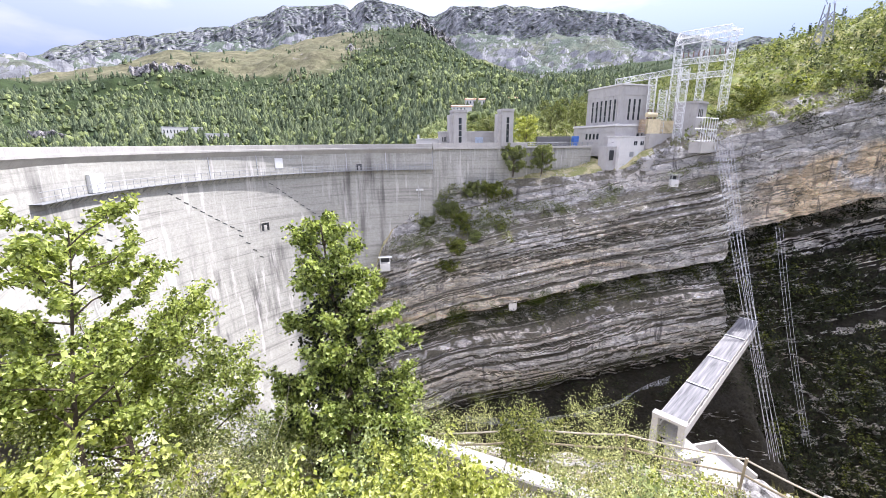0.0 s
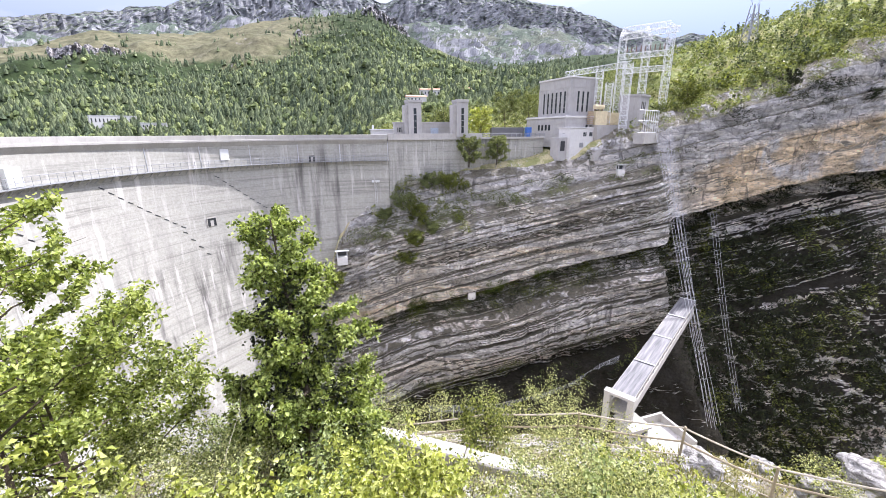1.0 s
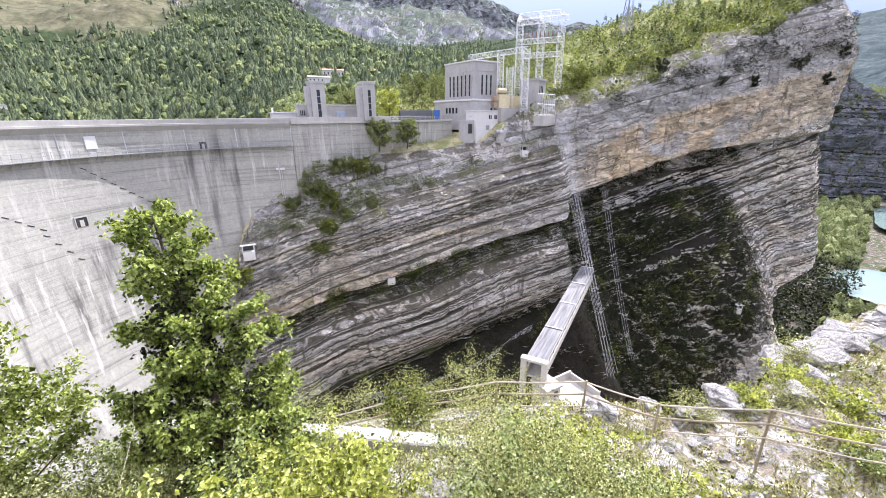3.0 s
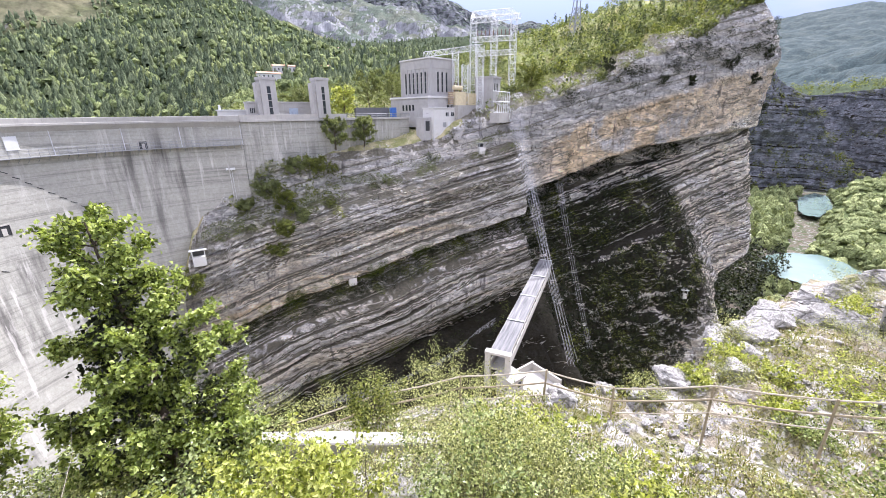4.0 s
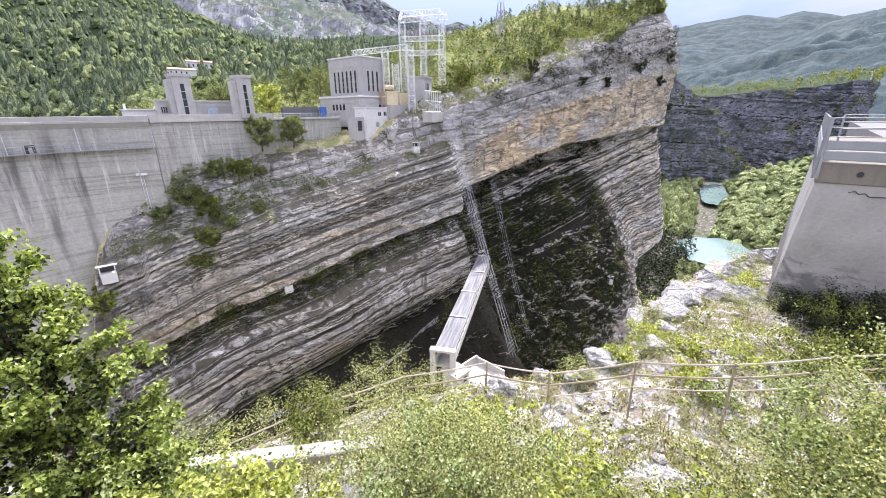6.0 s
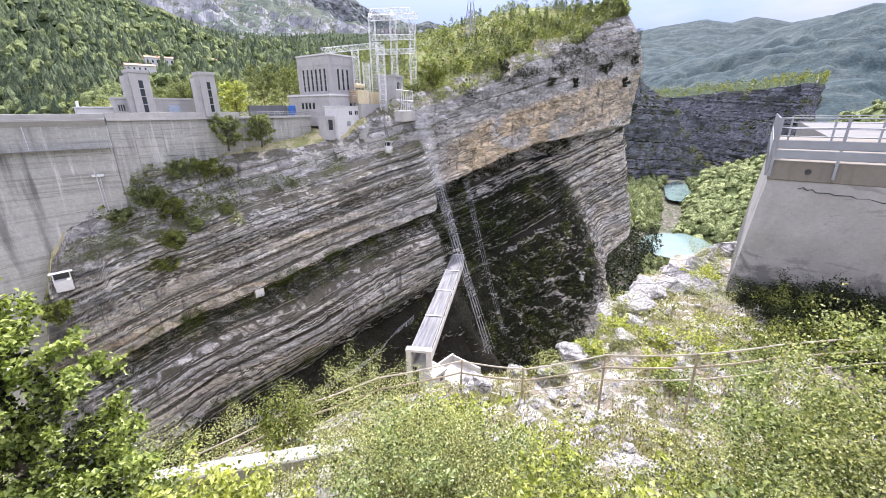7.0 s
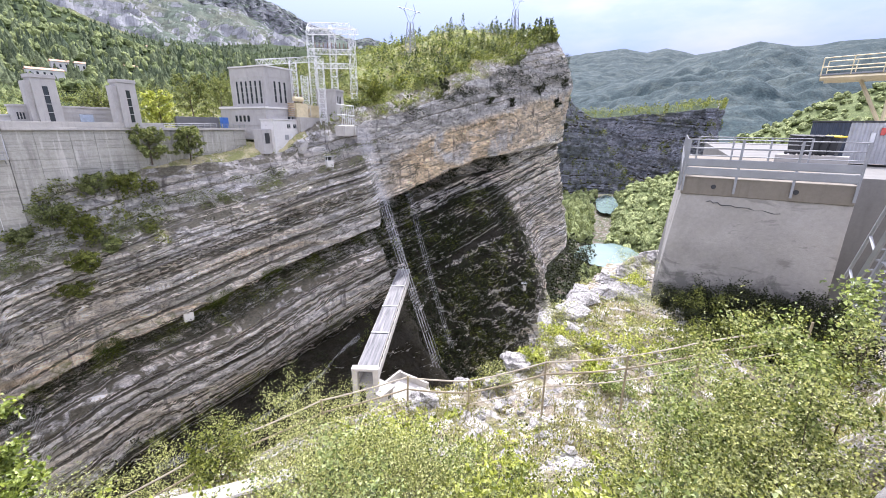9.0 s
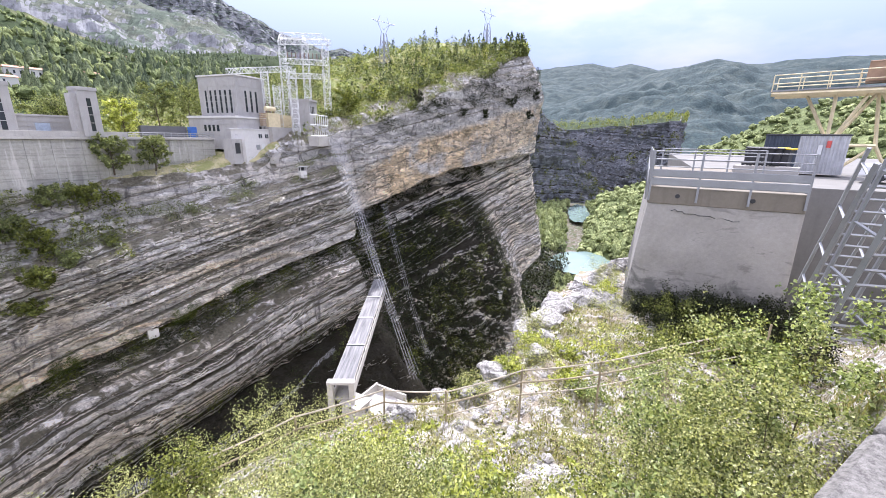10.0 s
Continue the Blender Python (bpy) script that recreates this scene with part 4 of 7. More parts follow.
def crag(az0, az1, tops, height, d, label, seed):
    """A jagged rock face standing on the wooded hill: directions, elevations of its top, height in degrees, distance."""
    az = np.arange(az0, az1, 0.07)
    top = np.interp(az, np.linspace(az0, az1, len(tops)), tops) + 0.25 * fbm(np.stack([az * 2.2, 0 * az, 0 * az], -1), 4, seed, 0.6)
    v = np.linspace(0, 1, 60)[:, None]
    E = top - height * (1 - v)
    A = np.broadcast_to(np.radians(az), E.shape)
    q = np.stack([np.degrees(A) * 1.6, 0 * E, E * 1.1], -1).reshape(-1, 3)
    R = d * (1 + 0.028 * v + 0.020 * np.abs(fbm(q, 5, seed + 1, 0.65)).reshape(E.shape) + 0.05 * (np.abs(np.degrees(A) - (az0 + az1) / 2) / (az1 - az0) * 2) ** 3)
    P = np.stack([R * np.sin(A), R * np.cos(A), 1.7 + R * np.tan(np.radians(E))], -1)
    back = P[-1] * 1.02
    back[:, 2] -= 30
    P = np.concatenate([P, back[None]])
    return tagged(grid_mesh("crag", P, ROCK_CRAG, soft=False), label, "crag", "hillside crags")


crag(-5.2, 2.5, (13.6, 14.6, 15.3, 14.6, 14.0, 12.8, 11.2), 3.2, 1330, "jagged pale rock spire rising from the wooded ridge", 61)
crag(-13.4, -9.9, (11.0, 12.2, 12.0, 11.0), 1.9, 1180, "small pale crag among the pines", 63)
crag(-8.6, -4.8, (10.8, 12.0, 11.6, 10.8), 1.7, 1180, "twin pale crag among the pines", 65)
crag(-36.0, -26.5, (8.1, 8.8, 8.9, 8.4, 7.8), 0.9, 1120, "low pale rock outcrop above the forest", 67)
crag(-45.8, -41.2, (1.2, 1.7, 1.6, 1.0), 1.8, 655, "pale earth scar at the lake's edge", 69)


# ---- far cliffs down the river ----
def wall_sheet(name, pts, z0, tops, lean, label, seed, land=60):
    """A bedded rock wall over a line of plan points, with a wooded top."""
    pts = np.asarray(pts, float)
    run = np.r_[0, np.cumsum(np.hypot(*np.diff(pts, axis=0).T))]
    s = np.arange(0, run[-1], 1.6)
    x, y = np.interp(s, run, pts[:, 0]), np.interp(s, run, pts[:, 1])
    top = np.interp(s, run, tops) + 1.5 * fbm(np.stack([s * 0.03, 0 * s, 0 * s], -1), 3, seed)
    tx, ty = np.gradient(x), np.gradient(y)
    k = np.hypot(tx, ty)
    nx, ny = -ty / k, tx / k
    v = np.linspace(0, 1, 110)[:, None]
    Z = z0 + (top - z0) * v
    q = np.stack([np.broadcast_to(s, Z.shape), 0 * Z, Z], -1).reshape(-1, 3)
    i = np.floor((Z + 0.05 * s + 5.0 * fbm(q * 0.012, 3, seed + 1).reshape(Z.shape)) / (4.0 + 0.0 * Z))
    d = lean * (Z - z0) + 3.2 * (hash01(i, seed) - 0.5) + 11.0 * fbm(q * 0.02, 5, seed + 2, 0.6).reshape(Z.shape) + 1.0 * fbm(q * 0.15, 3, seed + 3).reshape(Z.shape)
    P = np.stack([x + nx * d, y + ny * d, Z], -1)
    tagged(grid_mesh(name, P, ROCK_FAR_SHADE, soft=False), label, "cliff", kind="structure")
    rows = [P[-1]]
    for b in np.linspace(6, land, 8):
        far = np.hypot(x, y)
        rows.append(P[-1] + np.stack([x / far * b, y / far * b, 0 * s + (0.16 if land > 10 else -0.9) * b + 1.2 * fbm(np.stack([x * 0.05, y * 0.05, 0 * s + b], -1), 2, seed + 4)], -1))
    L = np.stack(rows)
    tagged(grid_mesh(name + "_top", L, ROCK_FAR_SHADE if land < 10 else HILL_WOOD), "scrubby ground on top of the rock wall", "hillside", kind="structure")
    return P, L


def polar(az, d):
    return d * math.sin(radians(az)), d * math.cos(radians(az))


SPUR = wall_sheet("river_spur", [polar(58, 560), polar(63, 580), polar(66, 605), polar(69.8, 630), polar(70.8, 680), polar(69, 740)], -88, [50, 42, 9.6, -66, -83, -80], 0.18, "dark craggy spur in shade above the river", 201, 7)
BAND = wall_sheet("river_cliff", [polar(60, 800), polar(66, 760), polar(72, 690), polar(77.8, 630), polar(78.7, 680), polar(78.8, 780)], -88, [20, 20, 23.5, 27, 27, 30], 0.06, "banded river cliff darkened for shade, with a wooded top", 211, 90)


# ---- fittings of the dam ----
dam_panel("instrument_panel", "white square panel fixed to the dam above the walkway", "panel", -46.8, -2.45, -0.6, 1.5, WHITE_METAL)
dam_panel("walkway_cabinet", "large white cabinet standing on the dam walkway", "cabinet", -94.4, -3.45, -1.35, 2.1, WHITE_METAL, 0.5)


def dam_opening(label, theta, z0, z1, w):
    ob = thing("dam_opening", label, "opening", at=tuple(dam_at(np.array([theta]), np.array([z0]))[0]), turn=-theta)
    h = z1 - z0
    box_part("recess", (-w / 2, -0.05, 0), (w / 2, 0.1, h), DARK, ob, bevel=0)
    for lo, hi in (((-w / 2 - 0.14, -0.12, 0), (-w / 2, 0.1, h + 0.14)), ((w / 2, -0.12, 0), (w / 2 + 0.14, 0.1, h + 0.14)), ((-w / 2, -0.12, h), (w / 2, 0.1, h + 0.14))):
        box_part("jamb", lo, hi, CONCRETE, ob, bevel=0)
    box_part("door_leaf", (-w * 0.18, -0.09, 0), (w * 0.2, -0.02, h * 0.72), CONCRETE_PALE, ob)
    return ob


dam_opening("dark doorway in the dam above black seepage streaks", -22.6, -3.45, -2.25, 1.15)
dam_opening("dark square inspection hatch in the dam face", -53.0, -13.6, -12.2, 1.5)


def dash_line(t0, z0, t1, z1, n):
    ob = thing("gauge_line", "dashed dark line of gauges across the dam", "gauge line", "dam gauges")
    bar = None
    for k in range(n):
        f = (k + 0.5) / n
        t, z = t0 + (t1 - t0) * f, z0 + (z1 - z0) * f
        p = dam_at(np.array([t]), np.array([z]))[0]
        if bar is None:
            bm = bmesh.new()
            add_box(bm, (-0.42, -0.05, -0.06), (0.42, 0.02, 0.06))
            bar = part("bar", bm, DARK, ob)
            b = bar
        else:
            b = new("bar", bar.data)
            b.parent = ob
        b.matrix_basis = pose(*p, 0, 0, -t) @ pose(0, 0, 0, 0, 28, 0)
    return ob


dash_line(-78, -4.6, -59.5, -13.2, 10)
dash_line(-50.4, -4.8, -35.2, -13.0, 9)
dash_line(-100.5, -6.0, -93, -9.8, 4)
dash_line(-61, -13.0, -54.6, -19.0, 4)


# ---- covered footbridge ----
def build_bridge():
    a, b = Vector((29.2, 44.3, -33.0)), Vector((61.0, 73.8, -33.0))
    ang, n = math.degrees(math.atan2((b - a).y, (b - a).x)), (b - a).length
    br = thing("footbridge", "long covered footbridge with a streaked grey sheet roof across the gorge", "bridge", at=tuple(a), turn=ang)
    k_ = Mat("bridge_roof_sheet", 0.55, 0.2)
    streak = k_.noise(1.0, 6, 0.6, k_.mapped((0.12, 2.2, 2.2)))
    roof = k_.done(k_.ramp(streak, (0.36, (0.07, 0.07, 0.075)), (0.5, (0.14, 0.14, 0.145)), (0.66, (0.24, 0.235, 0.23))), streak, 0.2, 0.02)
    w = 1.5
    for k in range(4):
        x0, x1 = n * k / 4, n * (k + 1) / 4
        bm = bmesh.new()
        add_box(bm, (x0 + 0.02, -w, -0.1 + 0.05 * (k % 2)), (x1 + 0.15, w, 0.02 + 0.05 * (k % 2)), None, 0.015)
        for v in bm.verts:
            v.co.z -= 0.12 * (v.co.y / w) ** 2
        part("roof_sheet", bm, roof, br, "streaked grey roof sheet")
        box_part("roof_joint", (x1 - 0.05, -w - 0.03, 0.06), (x1 + 0.2, w + 0.03, 0.10), WHITE_METAL, br, bevel=0)
    for sgn in (-1, 1):
        box_part("girder", (-0.2, sgn * 1.35 - 0.12, -3.1), (n, sgn * 1.35 + 0.12, -1.7), CONCRETE_PALE, br)
        box_part("roof_edge", (-0.2, sgn * (w + 0.04) - 0.04, -0.42), (n, sgn * (w + 0.04) + 0.04, -0.16), CONCRETE_PALE, br)
    box_part("deck", (-0.2, -1.35, -3.0), (n, 1.35, -2.7), CONCRETE, br)
    for k in range(16):
        for sgn in (-1, 1):
            x = n * k / 15.2 + 0.2
            box_part("roof_post", (x - 0.06, sgn * 1.35 - 0.06, -2.4), (x + 0.06, sgn * 1.35 + 0.06, -0.2), GALV, br, bevel=0)
    for lo, hi in (((-1.1, -1.95, -6.0), (-0.1, -1.15, 0.2)), ((-1.1, 1.15, -6.0), (-0.1, 1.95, 0.2)), ((-1.15, -2.0, 0.2), (-0.05, 2.0, 0.62))):
        box_part("portal_block", lo, hi, CONCRETE_PALE, br, bevel=0.05)
    return br


build_bridge()


def build_bridgehead():
    ob = thing("bridgehead", "small concrete landing with a flat roofed hut and stair walls", "bridgehead", at=(30.3, 42.7, -36.0), turn=12)
    box_part("base", (-1.3, -1.5, -14), (1.4, 1.6, -3.0), CONCRETE, ob)
    box_part("hut", (-1.3, -1.5, -3.0), (1.4, 1.6, -0.3), CONCRETE_PALE, ob)
    box_part("hut_roof", (-1.55, -1.75, -0.3), (1.65, 1.85, 0.0), CONCRETE, ob, "grey flat roof slab")
    box_part("window", (0.2, -1.55, -1.7), (0.9, -1.45, -0.8), GLASS_DARK, ob)
    box_part("door", (1.36, -0.9, -2.8), (1.44, 0.1, -0.8), GLASS_DARK, ob)
    box_part("landing", (1.5, -4.5, -14), (7.0, 1.4, -2.6), CONCRETE_PALE, ob)
    box_part("stair_wall", (2.2, 1.2, -4), (6.8, 1.55, -1.3), CONCRETE_PALE, ob)
    box_part("stair_wall", (6.5, -4.4, -4), (6.85, 1.2, -1.5), CONCRETE_PALE, ob)
    for k in range(9):
        box_part("step", (6.9 + 0.35 * k, -1.4, -14), (7.25 + 0.35 * k, 1.0, -2.7 - 0.2 * k), CONCRETE, ob, bevel=0)
    return ob


build_bridgehead()


# ---- small cabins and lamp on the cliff ----
def cabin(p, turn, label, w=1.35, h=1.75):
    ob = thing("cabin", label, "cabin", "white cliff cabins", at=tuple(p), turn=turn)
    box_part("lower_wall", (-w / 2, -0.75, -0.9), (w / 2, 0.75, h * 0.42), WHITE_WALL, ob)
    for x in (-w / 2, w / 2 - 0.14):
        for y in (-0.75, 0.61):
            box_part("corner_post", (x, y, h * 0.42), (x + 0.14, y + 0.14, h), WHITE_METAL, ob, bevel=0)
    box_part("back_panel", (-w / 2 + 0.14, 0.55, h * 0.42), (w / 2 - 0.14, 0.6, h), DARK, ob, bevel=0)
    bm = bmesh.new()
    add_box(bm, (-w / 2 - 0.35, -1.15, h), (w / 2 + 0.35, 1.1, h + 0.1), pose(0, 0, 0, -9, 0, 0))
    part("roof", bm, WHITE_METAL, ob, "pale sheet roof")
    return ob


cabin(cliff_place(-12.4, -23.6, 0.9)[0] + [0, 0, 0.4], 8, "small white open cabin on the rock beside the dam", 2.1, 1.9)
cabin(cliff_place(15.4, -33.9, 0.9)[0], 0, "small white cabin with a dark opening on the mossy ledge", 1.7, 2.2)
cabin(cliff_place(49.6, -6.8, 0.6)[0], -10, "small white cabin perched on the cliff edge", 1.5, 1.5)
cabin(cliff_place(108.5, -50.0, 0.6)[0], -20, "tiny pale cabin in the shaded undergrowth", 1.3, 1.6)


def build_lamp():
    p = cliff_place(-5.2, -12.5, 1.2)[0]
    ob = thing("lamp_mast", "slim lattice mast with white floodlights beside the dam", "lamp", at=tuple(p))
    bm = bmesh.new()
    for x, y in ((-0.2, -0.2), (0.2, -0.2), (0, 0.2)):
        rod(bm, (x, y, -1.5), (x, y, 4.6), 0.035, 4)
    for k in range(8):
        rod(bm, (-0.2, -0.2, k * 0.55), (0.2, -0.2, k * 0.55 + 0.5), 0.02, 4)
    part("mast", bm, WHITE_METAL, ob)
    for x in (-0.55, 0.15, 0.6):
        box_part("floodlight", (x - 0.22, -0.45, 4.35), (x + 0.22, -0.1, 4.75), WHITE_METAL, ob)
    return ob


build_lamp()


# ---- fences ----
def mesh_fence(name, label, line, h, every, material):
    ob = thing(name, label, "fence")
    line = [Vector(p) for p in line]
    post = None
    for a, b in zip(line, line[1:]):
        n = max(1, round((b - a).length / every))
        for k in range(n):
            c = a.lerp(b, k / n)
            if post is None:
                bm = bmesh.new()
                rod(bm, (0, 0, -1.8), (0, 0, h), 0.05, 5)
                post = q = part("post", bm, material, ob)
            else:
                q = new("post", post.data)
                q.parent = ob
            q.location = c
    bm = bmesh.new()
    for k in range(9):
        for a, b in zip(line, line[1:]):
            z = Vector((0, 0, h * (0.04 + 0.95 * k / 8)))
            rod(bm, a + z, b + z, 0.02, 3)
    part("wire", bm, material, ob)
    return ob


talus = [(4.6, 74, -56.8), (12.5, 74, -57.6), (19.8, 74, -57.8), (30.1, 74.3, -56.2), (37.2, 75.5, -54.8), (44.4, 77, -51.5), (49.0, 77, -49.5)]
mesh_fence("slope_fence", "grey mesh fence along the path at the foot of the cliff", talus, 1.8, 3.0, CABLE)


def build_rail():
    ob = thing("path_railing", "wooden posts with pale rope rails along the ledge path", "railing")
    spots = [(-0.2, 8.0), (1.8, 7.4), (3.7, 6.9), (5.39, 5.99), (6.47, 4.97), (7.7, 3.72), (8.9, 2.35), (10.2, 1.25), (11.3, -0.4)]
    base = [Vector((x, y, float(near_ground(np.array([x]), np.array([y]))[0]))) for x, y in spots]
    base[-4:] = [Vector((*p.xy, z)) for p, z in zip(base[-4:], (-4.25, -4.0, -3.7, -3.0))]
    for k, p in enumerate(base):
        bm = bmesh.new()
        rod(bm, p - Vector((0, 0, 0.9)), p + Vector((0.05 * math.sin(k * 3.0), 0.03 * math.cos(k * 5.0), 0.86)), 0.028, 7, 0.023)
        part("post", bm, WOOD_POST, ob)
    for h, r, m in ((0.82, 0.018, ROPE), (0.50, 0.022, WOOD_POST), (0.18, 0.014, ROPE)):
        pts = []
        for a, b in zip(base, base[1:]):
            for f in np.linspace(0, 1, 7)[:-1]:
                c = a.lerp(b, f)
                pts.append((c.x, c.y, c.z + h - 0.03 * math.sin(math.pi * f)))
        V, Fc = tubes([(pts, np.full(len(pts), r))], 5)
        mesh_of("rope", V, Fc, m, ob)
    return ob


build_rail()


def build_low_wall():
    a, b = Vector((-3.2, 7.75, -3.82)), Vector((2.75, 5.03, -3.82))
    ang, n = math.degrees(math.atan2((b - a).y, (b - a).x)), (b - a).length
    ob = thing("low_wall", "low pale concrete wall on the slope", "wall", at=tuple(a), turn=ang)
    x, k = 0.0, 0
    while x < n:
        w = 1.55
        box_part("block", (x, -0.16 + 0.01 * (k % 2), -1.6), (min(n, x + w) - 0.012, 0.16, 0.012 * (k % 3)), CONCRETE, ob, bevel=0.025)
        x, k = x + w, k + 1
    return ob


build_low_wall()


# ---- platform of the right bank ----
def build_platform():
    a, b = Vector((18.7, 4.35, 0)), Vector((20.0, -0.55, 0))
    ang, n = math.degrees(math.atan2((b - a).y, (b - a).x)), (b - a).length
    pl = thing("platform", "massive concrete platform with cracked stained walls and steel railings", "platform", kind="structure", at=tuple(a), turn=ang)
    k = Mat("platform_concrete", 0.9)
    large, fine = k.noise(0.35, 5, 0.6, None, 0.6), k.noise(7, 8, 0.7)
    patch, low = k.noise(0.8, 6, 0.65, k.mapped((0.6, 0.6, 1.6)), 1.0), k.noise(1.1, 7, 0.7, None, 0.5)
    col = k.mix(0.35, k.ramp(large, (0.3, (0.26, 0.25, 0.225)), (0.7, (0.40, 0.385, 0.35))), k.ramp(fine, (0.3, (0.24, 0.23, 0.21)), (0.7, (0.42, 0.405, 0.375))))
    col = k.mix(k.ramp(patch, (0.56, 0.0), (0.62, 0.55)), col, (0.17, 0.165, 0.15))
    foot = k.math("ADD", k.math("MULTIPLY", k.axis(2), -0.32), k.math("MULTIPLY", low, 1.6))
    col = k.mix(k.ramp(k.math("SUBTRACT", foot, 1.55), (0.5, 0.0), (0.72, 0.75)), col, (0.11, 0.11, 0.10))
    wall_m = k.done(col, fine, 0.4, 0.03)
    P = []
    zs = np.linspace(-9, -0.75, 34)
    ys = [(0.0, t) for t in np.linspace(16, 0, 40)] + [(t, 0.0) for t in np.linspace(0, n + 0.15, 30)[1:]] + [(n + 0.15, t) for t in np.linspace(0, 16, 20)[1:]]
    for z in zs:
        f = (z + 0.75) / -8.25
        P.append([(x - (0.75 * f if x < 0.01 else 0), y - (0.30 * f if y < 0.01 else 0), z) for x, y in ys])
    P = np.array(P, float)
    q = P.reshape(-1, 3)
    P = (q + (0.035 * fbm(q * 1.1, 4, 301))[:, None] * np.array([0.5, 1, 0])).reshape(P.shape)
    grid_mesh("wall", P, wall_m, pl, "rough stained concrete wall with a long crack")
    box_part("slab", (-0.03, -0.03, -0.75), (n + 0.15, 16, -0.05), concrete_material("slab_concrete", (0.21, 0.19, 0.155), 0.4), pl, "brownish concrete slab edge")
    bm = bmesh.new()
    pts = [(0.9, -1.02), (1.05, -0.95), (1.15, -1.04), (1.3, -1.0), (1.4, -1.10), (1.75, -1.08), (1.9, -1.13), (2.3, -1.12), (2.5, -1.2), (2.75, -1.17), (3.1, -1.26), (3.3, -1.23)]
    for (x0, z0), (x1, z1) in zip(pts, pts[1:]):
        rod(bm, (x0, -0.03, z0), (x1, -0.03, z1), 0.014, 4)
    part("crack", bm, DARK, pl, "dark crack in the concrete")
    for x in (1.05, n - 1.5):
        bm = bmesh.new()
        rod(bm, (x, -0.06, -0.4), (x, 0.1, -0.4), 0.09, 10)
        part("drain_hole", bm, DARK, pl)
    runs = [((0, -0.06), (n + 0.08, -0.06)), ((-0.06, 0), (-0.06, 16)), ((0.5, 7.0), (n + 0.08, 7.0))]
    for p, q_ in runs:
        p, q_ = Vector((*p, 0)), Vector((*q_, 0))
        for h in (0.78, 1.07, 1.38):
            bm = bmesh.new()
            rod(bm, p + Vector((0, 0, h)), q_ + Vector((0, 0, h)), 0.021, 6)
            part("rail", bm, GALV, pl)
        c_ = max(2, round((q_ - p).length / 1.6))
        for i in range(c_ + 1):
            c = p.lerp(q_, i / c_)
            bm = bmesh.new()
            out = Vector((-0.05, 0, 0)) if abs(p.x - q_.x) < 0.1 else Vector((0, -0.05, 0))
            add_box(bm, (c.x - 0.04, c.y - 0.025, -0.62), (c.x + 0.04, c.y + 0.025, 1.4))
            for v in bm.verts:
                if v.co.z < 0:
                    v.co += out
            part("rail_post", bm, GALV, pl)
    for z in (0.02, 0.36):
        box_part("kick_plate", (0.02, -0.13, z), (n + 0.08, -0.10, z + 0.3), GALV, pl)
        box_part("kick_plate", (-0.13, 0.02, z), (-0.10, 15.5, z + 0.3), GALV, pl)
    return pl


build_platform()


def build_container():
    p = Vector((*polar(87.0, 33.5), 0.0))
    ob = thing("container", "corrugated grey and dark steel site container", "container", at=tuple(p), turn=-88)
    for name, x0, x1, m, label in (("dark_side", 0.0, 1.65, plain("dark_blue_sheet", (0.06, 0.075, 0.10), 0.5, 0.3), "dark corrugated side"), ("light_side", 1.65, 3.86, plain("light_grey_sheet", (0.42, 0.43, 0.44), 0.5, 0.3), "light grey corrugated side")):
        n = int((x1 - x0) / 0.04)
        xs = np.linspace(x0, x1, n)
        ys = np.where(np.arange(n) // 2 % 2, 0.0, -0.035)
        sheet = np.stack([np.stack([xs, ys, np.full(n, z)], -1) for z in (0.0, 2.25)])
        grid_mesh(name, sheet, m, ob, label, soft=False)
    box_part("body", (0.0, 0.06, 0.0), (3.86, 2.4, 2.2), ROOF_GREY, ob)
    box_part("roof", (-0.05, -0.06, 2.22), (3.92, 2.45, 2.32), DARK, ob)
    box_part("red_label", (2.9, -0.055, 1.55), (3.1, -0.035, 1.95), plain("faded_red_paint", (0.55, 0.10, 0.08), 0.6), ob, "small red sign")
    box_part("white_label", (2.55, -0.055, 1.0), (2.75, -0.035, 1.7), WHITE_METAL, ob)
    return ob


build_container()


def build_bins():
    pl = thing("bin_plinth", "low concrete plinth under the bins", "plinth", at=(*polar(87.5, 31.6), -0.2), turn=-2)
    box_part("slab", (-0.7, -1.6, 0), (0.7, 1.5, 0.62), CONCRETE, pl)
    body = plain("dark_bin_plastic", (0.03, 0.032, 0.036), 0.45)
    for k in range(5):
        p = Vector((*polar(86.2 + k * 0.68, 31.5), 0.42))
        lid = plain("yellow_bin_lid", (0.75, 0.55, 0.03), 0.45) if k == 4 else body
        ob = thing("wheelie_bin", "dark plastic wheeled bin" + (" with a yellow lid" if k == 4 else " with a dark lid"), "bin", "wheeled bins", at=tuple(p), turn=-20)
        bm = bmesh.new()
        got = add_box(bm, (-0.28, -0.35, 0.08), (0.28, 0.35, 1.0), None, 0.03)
        for v in bm.verts:
            if v.co.z < 0.4:
                v.co.x *= 0.8
                v.co.y *= 0.8
        part("body", bm, body, ob)
        bm = bmesh.new()
        add_box(bm, (-0.32, -0.40, 1.0), (0.32, 0.40, 1.10), pose(0, 0, 0, 4, 0, 0), 0.04)
        part("lid", bm, lid, ob)
        for x in (-0.25, 0.25):
            bm = bmesh.new()
            rod(bm, (x - 0.03, 0.3, 0.1), (x + 0.03, 0.3, 0.1), 0.1, 12)
            part("wheel", bm, DARK, ob)


build_bins()


